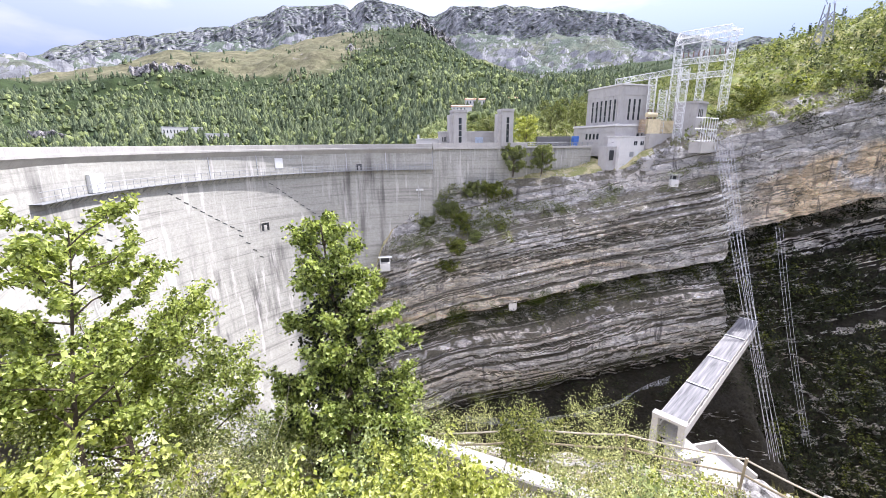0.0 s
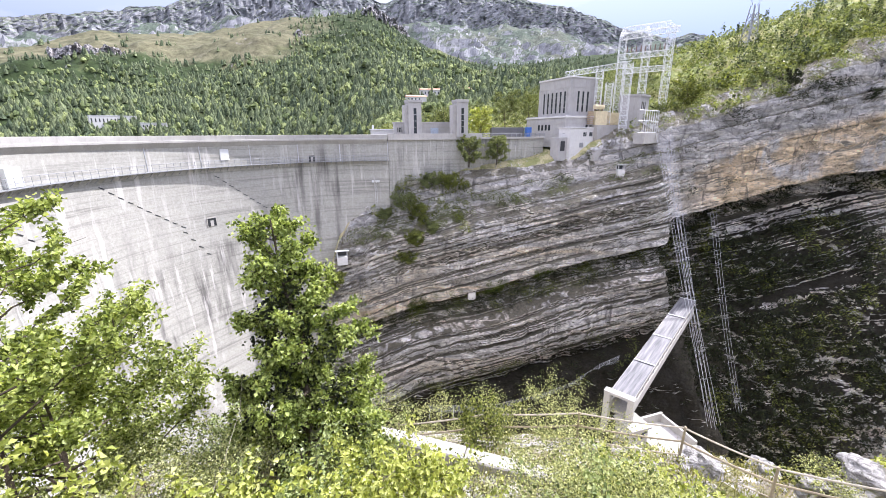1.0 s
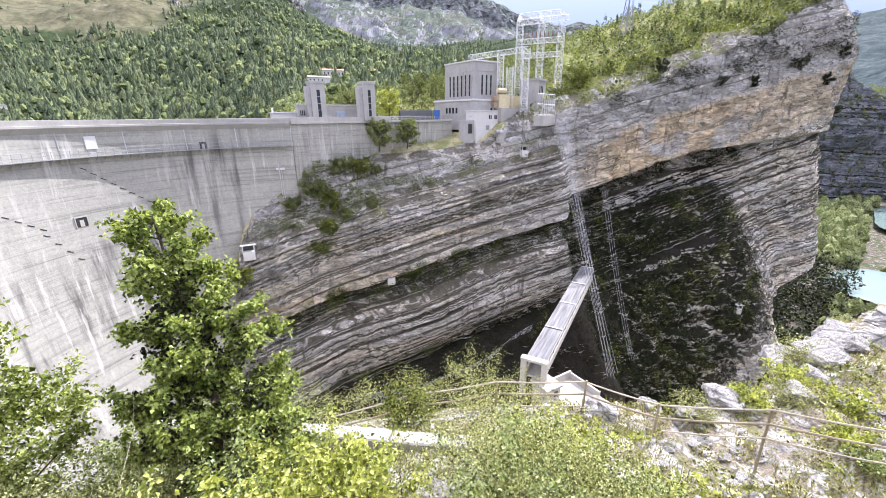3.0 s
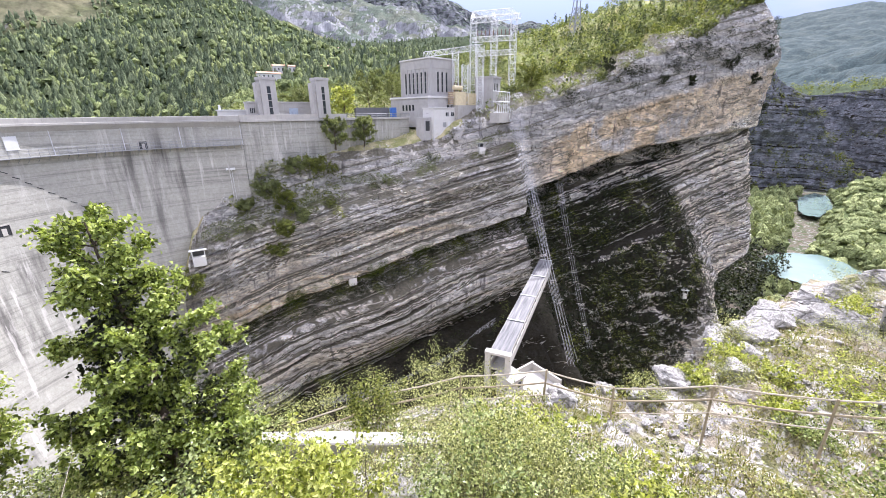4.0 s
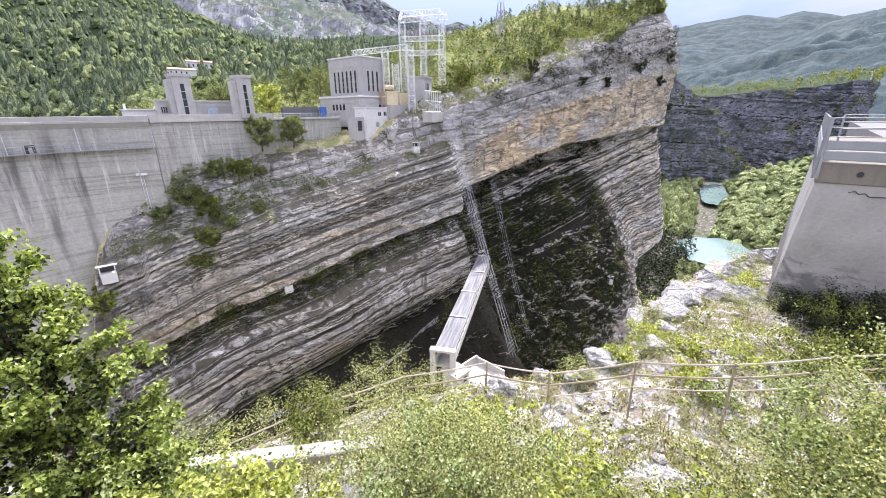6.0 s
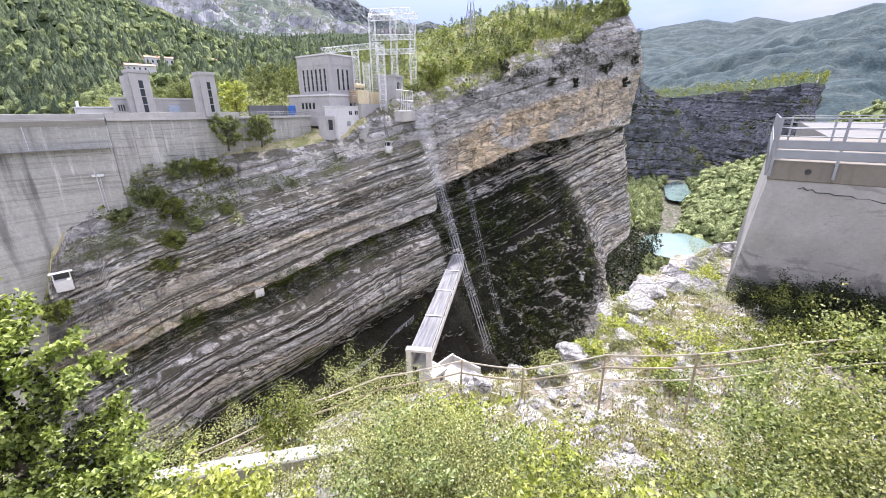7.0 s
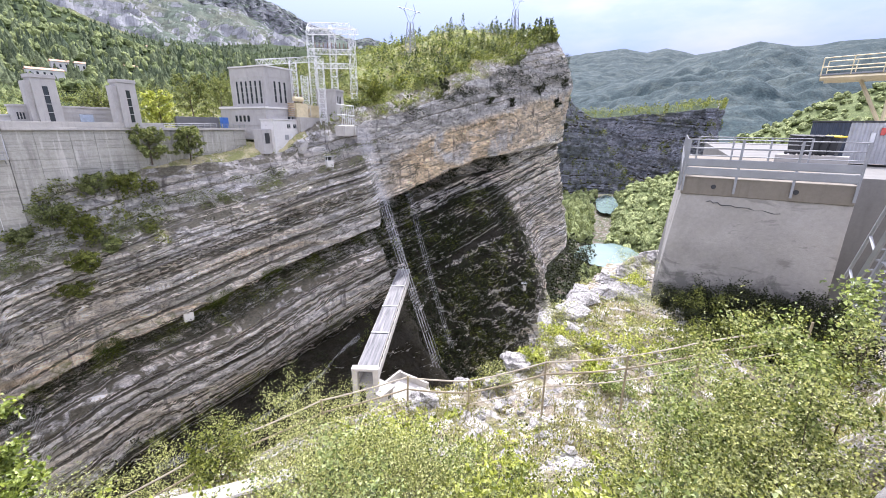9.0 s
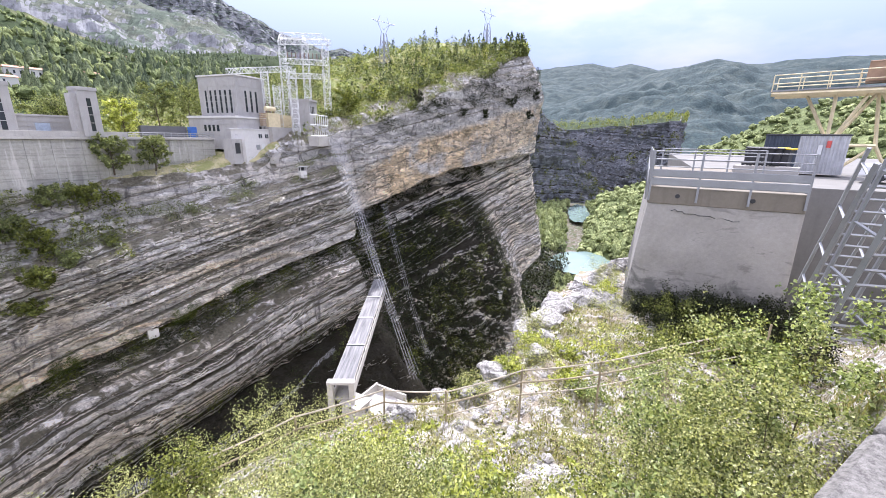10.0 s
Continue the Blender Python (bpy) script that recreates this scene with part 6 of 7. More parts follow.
def build_pylons():
    for az, e1, d in ((40.9, 14.5, 165), (54.2, 15.6, 190)):
        x, y = polar(az, d)
        top = 1.7 + d * math.tan(radians(e1))
        ob = thing("transmission_pylon", "grey steel lattice transmission pylon on the hilltop", "pylon", "hilltop pylons", at=(x, y, 0))
        low = top - 24
        bm = bmesh.new()
        for sx, sy in ((-1, -1), (1, -1), (1, 1), (-1, 1)):
            rod(bm, (2.2 * sx, 2.2 * sy, low), (0.7 * sx, 0.7 * sy, top - 6), 0.15, 4)
        n = 9
        for k in range(n):
            for i, ((ax, ay), (bx, by)) in enumerate((((-1, -1), (1, -1)), ((1, -1), (1, 1)), ((1, 1), (-1, 1)), ((-1, 1), (-1, -1)))):
                w0, w1 = 2.2 - 1.5 * k / n, 2.2 - 1.5 * (k + 1) / n
                z0, z1 = low + (16 * k / n), low + (16 * (k + 1) / n)
                rod(bm, (ax * w0, ay * w0, z0), (bx * w1, by * w1, z1), 0.08, 3)
                rod(bm, (bx * w0, by * w0, z0), (ax * w1, ay * w1, z1), 0.08, 3)
        part("tower", bm, GALV, ob)
        bm = bmesh.new()
        for s in (-1, 1):
            rod(bm, (0.7 * s, 0, top - 6), (2.8 * s, 0, top - 2.5), 0.1, 4)
            rod(bm, (2.8 * s, 0, top - 2.5), (1.6 * s, 0, top), 0.08, 4)
            rod(bm, (2.8 * s, 0, top - 2.5), (5.5 * s, 0, top - 2.0), 0.08, 4)
            rod(bm, (0, 0, top - 4.5), (2.8 * s, 0, top - 2.5), 0.06, 4)
        rod(bm, (-5.5, 0, top - 2.0), (5.5, 0, top - 2.0), 0.09, 4)
        part("crossarm", bm, GALV, ob)


build_pylons()


# ---- houses on the slope ----
def build_houses():
    rows = ((4.6, 4.9, 22, 7, 1), (9.0, 5.0, 20, 7, 1), (11.0, 6.7, 26, 8, 1), (13.4, 7.4, 10, 8, 0), (15.2, 6.6, 24, 8, 1), (16.4, 5.2, 20, 9, 0), (2.6, 4.2, 20, 6, 1), (-32.0, 1.0, 30, 9, 0), (-28.5, 0.7, 18, 6, 0), (10.4, 7.2, 12, 6, 1))
    for az, el, w, h, red in rows:
        d = float(WOOD_HILL.where(az, el))
        x, y = polar(az, d)
        ob = thing("house", "white house with a faded red tile roof among trees" if red else "pale house with a flat roof among trees", "house", "village houses", at=(x, y, 1.7 + d * math.tan(radians(el)) - 1.0), turn=-az + 10)
        s = d / 420
        w, h = w * s, h * s
        box_part("wall", (-w / 2, 0, -4), (w / 2, 8, h), WHITE_WALL, ob)
        if red:
            bm = bmesh.new()
            vs = [bm.verts.new(c) for c in ((-w / 2 - 0.5, -0.6, h), (w / 2 + 0.5, -0.6, h), (w / 2 + 0.5, 8.6, h), (-w / 2 - 0.5, 8.6, h), (-w / 2, 4, h + 1.7), (w / 2, 4, h + 1.7))]
            for f in ((0, 1, 5, 4), (2, 3, 4, 5), (1, 2, 5), (3, 0, 4), (0, 3, 2, 1)):
                bm.faces.new([vs[i] for i in f])
            part("roof", bm, TILE_RED, ob, "faded red tile roof")
        else:
            box_part("roof", (-w / 2 - 0.3, -0.3, h), (w / 2 + 0.3, 8.3, h + 0.4), WHITE_METAL, ob)
        for k in range(max(2, int(w / 4))):
            box_part("window", (-w / 2 + 1.2 + k * 3.6, -0.06, h * 0.45), (-w / 2 + 2.4 + k * 3.6, 0.05, h * 0.75), GLASS_DARK, ob)


build_houses()


# ---- vegetation ----
def clump_tree(pos, h, w, rng, conifer, quads):
    """Leaf clumps of one far tree: places round its axis."""
    n = quads
    u = rng.uniform(0, 1, n) ** 0.8
    a = rng.uniform(0, 2 * np.pi, n)
    if conifer:
        rad = w * (1 - u) * (0.55 + 0.45 * rng.uniform(0, 1, n)) + 0.05 * w
        z = h * (0.08 + 0.92 * u)
    else:
        rad = w * np.sqrt(np.maximum(0.02, 1 - (2 * u - 0.9) ** 2)) * rng.uniform(0.5, 1.08, n)
        z = h * (0.05 + 0.9 * u)
    return np.stack([pos[0] + rad * np.cos(a), pos[1] + rad * np.sin(a), pos[2] + z], -1)


def woods(name, places, heights, material, rng, label, conifer=0.5, quads=16, leaf=0.3, wide=0.32, category="trees"):
    P, S = [], []
    for p, h in zip(places, heights):
        c = clump_tree(p, h, h * wide * rng.uniform(0.8, 1.3), rng, rng.uniform() < conifer, quads)
        P.append(c)
        S.append(np.full(len(c), h * leaf * 0.5))
    V, Fc = leaves(np.concatenate(P), np.concatenate(S), rng, 0.6, 1.4, 0.2)
    return tagged(mesh_of(name, V, Fc, material), label, category, kind="stuff")


def pick(P, n, rng, keep):
    """Places scattered over a sheet, where keep(row share, column share, place) holds."""
    r, c = P.shape[:2]
    out = []
    while len(out) < n:
        i, j = rng.uniform(0, r - 1.001), rng.uniform(0, c - 1.001)
        a, b = int(i), int(j)
        p = P[a, b] * (1 - i + a) * (1 - j + b) + P[a + 1, b] * (i - a) * (1 - j + b) + P[a, b + 1] * (1 - i + a) * (j - b) + P[a + 1, b + 1] * (i - a) * (j - b)
        if keep(i / r, j / c, p):
            out.append(p)
    return out


rng = np.random.default_rng(5)


def azimuth(p):
    return math.degrees(math.atan2(p[0], p[1]))


def patch(p, s, seed):
    return noise.noise(Vector((p[0] * s, p[1] * s, seed)))


def crowns(name, places, heights, wide, conifer, material, rng, label):
    """Far woods: each tree one small uneven solid crown, pointed or round."""
    n = len(places)
    P, H, W = np.asarray(places, float), np.asarray(heights, float), np.asarray(heights, float) * wide * rng.uniform(0.75, 1.3, n)
    if conifer:
        lev, rad, m = np.array([0.05, 0.38, 0.7]), np.array([1.0, 0.66, 0.34]), 6
    else:
        lev, rad, m = np.array([0.05, 0.36, 0.74]), np.array([0.72, 1.0, 0.70]), 6
    a = (np.arange(m) * 2 * np.pi / m)[None, None] + rng.uniform(0, 6.3, (n, 1, 1)) + np.array([0, 0.5, 0.0])[None, :, None]
    r = W[:, None, None] * rad[None, :, None] * rng.uniform(0.5, 1.35, (n, 3, m))
    ring = np.stack([P[:, 0, None, None] + r * np.cos(a), P[:, 1, None, None] + r * np.sin(a), P[:, 2, None, None] + H[:, None, None] * (lev[None, :, None] + rng.uniform(-0.08, 0.08, (n, 3, m)))], -1)
    tip = P + np.stack([rng.normal(size=n) * W * 0.12, rng.normal(size=n) * W * 0.12, H], -1)
    V = np.concatenate([ring.reshape(n, 3 * m, 3), tip[:, None]], 1)
    f = []
    for k in range(2):
        for i in range(m):
            j = (i + 1) % m
            f += [(k * m + i, k * m + j, (k + 1) * m + j), (k * m + i, (k + 1) * m + j, (k + 1) * m + i)]
    f += [(2 * m + i, 2 * m + (i + 1) % m, 3 * m) for i in range(m)]
    Fc = (np.array(f)[None] + (np.arange(n) * (3 * m + 1))[:, None, None]).reshape(-1, 3)
    return tagged(mesh_of(name, V.reshape(-1, 3), Fc, material), label, "trees", kind="stuff")


spots = pick(FOREST, 9500, rng, lambda v, u, p: math.hypot(p[0], p[1]) > (400 if azimuth(p) > 2 else 330) and rng.uniform() < 1.15 - v * 0.55 and not (-60 < azimuth(p) < -13 and v > 0.66 + 0.10 * patch(p, 0.006, 8) and patch(p, 0.02, 6) < 0.25) and patch(p, 0.004, 1) > -0.35)
crowns("pine_forest", spots, rng.uniform(7, 15, len(spots)), 0.30, True, CROWN_PINE, rng, "dense pine forest covering the hillside")
spots = pick(FOREST, 800, rng, lambda v, u, p: math.hypot(p[0], p[1]) < 430 and azimuth(p) < 45)
woods("near_forest", spots, rng.uniform(4, 9, len(spots)), LEAF_LIGHT, rng, "light green broadleaf trees behind the power station", 0.12, 56, 0.15, 0.46)
spots = pick(FOREST, 5500, rng, lambda v, u, p: v < 0.8 and math.hypot(p[0], p[1]) > (400 if azimuth(p) > 2 else 250) and (azimuth(p) > -2 or rng.uniform() < 0.5) and azimuth(p) < 45 and not (-60 < azimuth(p) < -13 and v > 0.62))
crowns("broadleaf_forest", spots, rng.uniform(5, 10, len(spots)), 0.46, False, CROWN_LEAFY, rng, "light green broadleaf trees among the pines")
for part_, (n, mat, h0, h1, look_, shade_) in enumerate(((2600, LEAF_LIGHT, 1.0, 3.6, "bright green scrub and young trees above the cliff", 4), (1500, LEAF_DARK, 0.8, 3.0, "darker shrubs scattered over the cliff top slope", 14), (900, LEAF_BUSH, 0.6, 1.9, "pale grey green low shrubs above the cliff", 24))):
    spots = pick(PLATEAU, n, rng, lambda v, u, p: (p[0] > 50 or (p[0] > 40 and p[1] > 118)) and (v > 0.13 or p[0] > 115 or rng.uniform() < 0.25) and p[1] < 200 and patch(p, 0.09, shade_) > -0.12)
    woods("plateau_scrub", spots, rng.uniform(h0, h1, len(spots)) * rng.uniform(0.6, 1.4, len(spots)), mat, rng, look_, 0.1, 28, 0.28, 0.45)
spots = pick(PLATEAU, 150, rng, lambda v, u, p: p[0] > 88 and 0.10 < v and p[1] < 165)
woods("plateau_pines", spots, rng.uniform(3, 7.0, len(spots)), LEAF_PINE, rng, "dark pines along the cliff top", 0.85, 60, 0.13, 0.24)
rim_pines = [PLATEAU[k, int(np.searchsorted(PLATEAU_S, a))] for a, k in ((150, 20), (152, 6), (147, 24), (144, 14), (141, 26), (137, 18), (133, 30), (129, 22), (124, 32), (119, 20), (155, 9), (148, 4), (139, 8), (113, 26), (106, 34))]
woods("rim_pines", rim_pines, rng.uniform(4.5, 8.5, len(rim_pines)), LEAF_PINE, rng, "tall dark pines near the cliff's upper corner", 1.0, 340, 0.07, 0.22)
rimmed = pick(PLATEAU[:14], 520, rng, lambda v, u, p: p[0] > 36 and patch(p, 0.12, 31) > 0.0)
woods("rim_shrubs", rimmed, rng.uniform(0.5, 1.9, len(rimmed)), LEAF_DARK, rng, "dark shrubs among the rocks of the cliff edge", 0.0, 40, 0.2, 0.6, "shrubs")
spots = pick(PLATEAU, 700, rng, lambda v, u, p: -25 < p[0] < 80 and p[1] > 116)
woods("bank_wood", spots, rng.uniform(3, 7.0, len(spots)), LEAF_LIGHT, rng, "green trees on the slope behind the power station", 0.2, 70, 0.13, 0.42)
spots = pick(GREEN, 6200, rng, lambda v, u, p: True)
far = [p for p in spots if math.hypot(p[0], p[1]) > 330]
close = [p for p in spots if math.hypot(p[0], p[1]) <= 330]
crowns("river_hill_trees", far, rng.uniform(2.6, 6.0, len(far)), 0.60, False, CROWN_RIVER, rng, "dense green woods on the river hill")
woods("river_hill_leaves", far, rng.uniform(3, 6, len(far)), LEAF_LIGHT, rng, "leafy outer twigs of the river hill woods", 0.05, 7, 0.2, 0.56)
woods("near_hill_trees", close, rng.uniform(2.4, 5.5, len(close)), LEAF_LIGHT, rng, "leafy trees on the hill behind the platform", 0.0, 34, 0.17, 0.6)
spots = pick(BAND[1], 300, rng, lambda v, u, p: True) + pick(SPUR[0], 520, rng, lambda v, u, p: True) + pick(BAND[0], 420, rng, lambda v, u, p: patch((p[0], p[2] * 3), 0.02, 3) > 0.05)
woods("river_cliff_trees", spots, rng.uniform(4, 9, len(spots)), LEAF_DARK, rng, "small trees on the river cliffs", 0.3, 22, 0.28, 0.4)


def river_spots(n, rng):
    out = []
    while len(out) < n:
        az, d = rng.uniform(60, 76), rng.uniform(215, 620)
        x, y = polar(az, d)
        if d < 320 and az < 63.5 + (320 - d) / 45:
            continue
        if (66.5 < az < 68.5 and d > 345) or (x - 283) ** 2 + (y - 108) ** 2 < 40**2 or ((x - 494) * 0.917 + (y - 203) * 0.399) ** 2 / 80**2 + ((y - 203) * 0.917 - (x - 494) * 0.399) ** 2 / 17**2 < 1 or abs(y - (112 + (x - 298) * 0.48)) < 7:
            continue
        out.append((x, y, -90.0))
    return out


spots = river_spots(900, rng)
deep = []
while len(deep) < 420:
    az, d = rng.uniform(56, 66.5), rng.uniform(105, 330)
    if d > 150 or az > 60:
        deep.append((*polar(az, d), -92.0))
# these trees also carry the gorge's shade in their leaf colour
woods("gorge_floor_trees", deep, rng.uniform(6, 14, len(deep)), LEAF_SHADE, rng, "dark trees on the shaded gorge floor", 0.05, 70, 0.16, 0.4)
tall = rng.uniform(5, 12, len(spots))
crowns("riverside_crowns", spots, tall * 0.95, 0.36, False, CROWN_RIVER, rng, "rounded crowns of the riverside trees")
woods("riverside_trees", spots, tall, LEAF_LIGHT, rng, "bright green trees along the river", 0.0, 34, 0.14, 0.42)


def cliff_spots(n, rng, s0, s1, keep, out=0.0):
    """Places on the far cliff between two ways along it, where keep(s, z, bed) holds."""
    got = []
    while len(got) < n:
        s = rng.uniform(s0, s1)
        z = rng.uniform(-88, float(cliff_top(s)) - 0.3)
        if keep(s, z, z - DIP * s):
            got.append((s, z))
    a = np.array(got)
    return cliff_place(a[:, 0], a[:, 1], out)


def recess_level(s, b):
    return b - (float(np.interp(s, *zip(*ROOF))) + 31.0)


def bare_bed(s, b):
    r = recess_level(s, b)
    return (s > 76 + 3 * noise.noise(Vector((b * 0.5, 0, 3))) and -42.8 < r < -37.0) or (s > 84 and -58.6 < r < -55.4)


def in_shade(s, z, b):
    edge = min(122.0, 122.0 + 1.25 * (z + 52)) + 9 * noise.noise(Vector((s * 0.05, b * 0.14, 1)))
    return recess_level(s, b) < -32.2 and s > 63 - 0.1 * (z + 32) and s < edge and z > -86


# plants of the recess, ledge and scree: shade is put into the leaf colours
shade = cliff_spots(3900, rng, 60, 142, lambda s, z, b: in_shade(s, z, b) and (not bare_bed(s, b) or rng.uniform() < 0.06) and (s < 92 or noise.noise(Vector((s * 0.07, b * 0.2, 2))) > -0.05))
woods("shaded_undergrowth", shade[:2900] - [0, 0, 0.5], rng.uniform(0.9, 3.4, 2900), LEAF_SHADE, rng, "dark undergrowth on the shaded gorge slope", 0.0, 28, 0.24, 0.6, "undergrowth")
woods("brown_undergrowth", shade[2900:] - [0, 0, 0.5], rng.uniform(0.6, 2.2, 1000), LEAF_BROWN_SHADE, rng, "brownish dry undergrowth on the shaded gorge slope", 0.0, 24, 0.26, 0.7, "undergrowth")
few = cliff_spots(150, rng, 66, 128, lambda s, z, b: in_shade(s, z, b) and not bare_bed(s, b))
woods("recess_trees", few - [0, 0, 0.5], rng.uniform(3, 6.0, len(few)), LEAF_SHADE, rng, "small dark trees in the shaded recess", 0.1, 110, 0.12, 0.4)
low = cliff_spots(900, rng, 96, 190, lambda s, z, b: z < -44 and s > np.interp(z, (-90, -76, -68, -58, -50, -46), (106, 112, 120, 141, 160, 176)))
woods("gorge_trees", low, rng.uniform(3, 8, len(low)), LEAF_SHADE, rng, "trees filling the bottom of the gorge, darkened for its shade", 0.1, 60, 0.17, 0.42)
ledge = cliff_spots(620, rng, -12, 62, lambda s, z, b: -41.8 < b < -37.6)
woods("ledge_shrubs", ledge, rng.uniform(0.6, 2.2, len(ledge)), LEAF_SHADE, rng, "shrubs on the long rock ledge, darkened for its shade", 0.0, 40, 0.2, 0.6, "shrubs")
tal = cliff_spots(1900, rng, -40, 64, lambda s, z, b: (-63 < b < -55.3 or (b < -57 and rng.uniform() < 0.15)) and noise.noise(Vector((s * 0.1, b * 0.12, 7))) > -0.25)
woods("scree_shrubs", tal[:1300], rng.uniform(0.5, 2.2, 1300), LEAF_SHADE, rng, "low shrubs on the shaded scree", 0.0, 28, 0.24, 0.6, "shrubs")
lit = cliff_spots(360, rng, -40, 64, lambda s, z, b: -62 < b < -55.3 and noise.noise(Vector((s * 0.14, b * 0.2, 17))) > 0.1)
woods("scree_bushes", lit, rng.uniform(0.6, 2.4, len(lit)), LEAF_DARK, rng, "green bushes on the scree below the cliff", 0.0, 44, 0.2, 0.55, "shrubs")
lit = cliff_spots(200, rng, -12, 62, lambda s, z, b: -41.8 < b < -37.6 and noise.noise(Vector((s * 0.2, b * 0.2, 27))) > 0.0)
woods("ledge_bushes", lit, rng.uniform(0.6, 2.4, len(lit)), LEAF_DARK, rng, "green bushes on the long rock ledge", 0.0, 44, 0.2, 0.55, "shrubs")
lit = cliff_spots(420, rng, 66, 130, lambda s, z, b: in_shade(s, z, b) and not bare_bed(s, b) and noise.noise(Vector((s * 0.1, b * 0.1, 41))) > 0.0)
woods("recess_bushes", lit - [0, 0, 0.4], rng.uniform(1.0, 3.8, len(lit)), LEAF_DARK, rng, "lighter green bushes in the shaded recess", 0.0, 50, 0.17, 0.5, "bushes")
woods("scree_heath", tal[1300:], rng.uniform(0.4, 1.4, 600), LEAF_BROWN_SHADE, rng, "brown dry heath on the shaded scree", 0.0, 24, 0.28, 0.8, "shrubs")
moss = cliff_spots(300, rng, -8, 44, lambda s, z, b: -38.4 < b < -34.6 and noise.noise(Vector((s * 0.17, 0, 3))) > 0.12, 0.1)
woods("hanging_moss", moss - [0, 0, 0.8], rng.uniform(0.7, 1.7, len(moss)), MOSS, rng, "yellow green moss hanging under the overhang", 0.0, 60, 0.14, 0.45, "moss")
top = cliff_spots(420, rng, -14, 62, lambda s, z, b: (-19.8 < b < -16.4 or b > -10.5) and noise.noise(Vector((s * 0.13, b * 0.3, 9))) > -0.05)
woods("cliff_top_shrubs", top, rng.uniform(0.5, 1.8, len(top)), LEAF_LIGHT, rng, "sunlit shrubs on the upper ledges of the cliff", 0.0, 40, 0.2, 0.6, "shrubs")
spots = pick(PLATEAU[3:26], 420, rng, lambda v, u, p: 4 < p[0] < 47 and patch(p, 0.2, 3) > -0.05)
woods("meadow_tufts", spots, rng.uniform(0.3, 1.1, len(spots)), LEAF_LIGHT, rng, "low green and dry plants on the meadow", 0.0, 30, 0.2, 0.8, "plants")
rim = cliff_spots(300, rng, 72, 166, lambda s, z, b: -14.5 < b < -6.5 and noise.noise(Vector((s * 0.09, b * 0.5, 51))) > 0.0)
woods("rim_ledge_shrubs", rim, rng.uniform(0.8, 2.6, len(rim)), LEAF_SHADE, rng, "dark shrubs along the ledges below the cliff top", 0.0, 44, 0.2, 0.65, "shrubs")
nook = cliff_spots(80, rng, -6, 16, lambda s, z, b: -20.5 < b + 0.3 * (s - 8) < -10 and z > -24)
woods("nook_bushes", nook, rng.uniform(0.8, 2.4, len(nook)), LEAF_DARK, rng, "green bushes in the rocky nook beside the dam", 0.0, 80, 0.26, 0.6, "bushes")
tuft = cliff_spots(330, rng, 20, 170, lambda s, z, b: b > -33 and noise.noise(Vector((s * 0.1, b * 0.35, 5))) > 0.22)
woods("cliff_tufts", tuft, rng.uniform(0.4, 1.9, len(tuft)), LEAF_SHADE, rng, "dark tufts of bush growing from the cliff beds", 0.0, 40, 0.2, 0.6, "shrubs")
tuft = cliff_spots(200, rng, 112, 174, lambda s, z, b: -70 < b < -33 and (abs(b + 36) < 1.6 or abs(b + 47) < 2.0 or abs(b + 59) < 1.5))
woods("buttress_shrubs", tuft, rng.uniform(0.6, 2.4, len(tuft)), LEAF_SHADE, rng, "dark shrubs along the seams of the buttress", 0.0, 44, 0.2, 0.6, "shrubs")


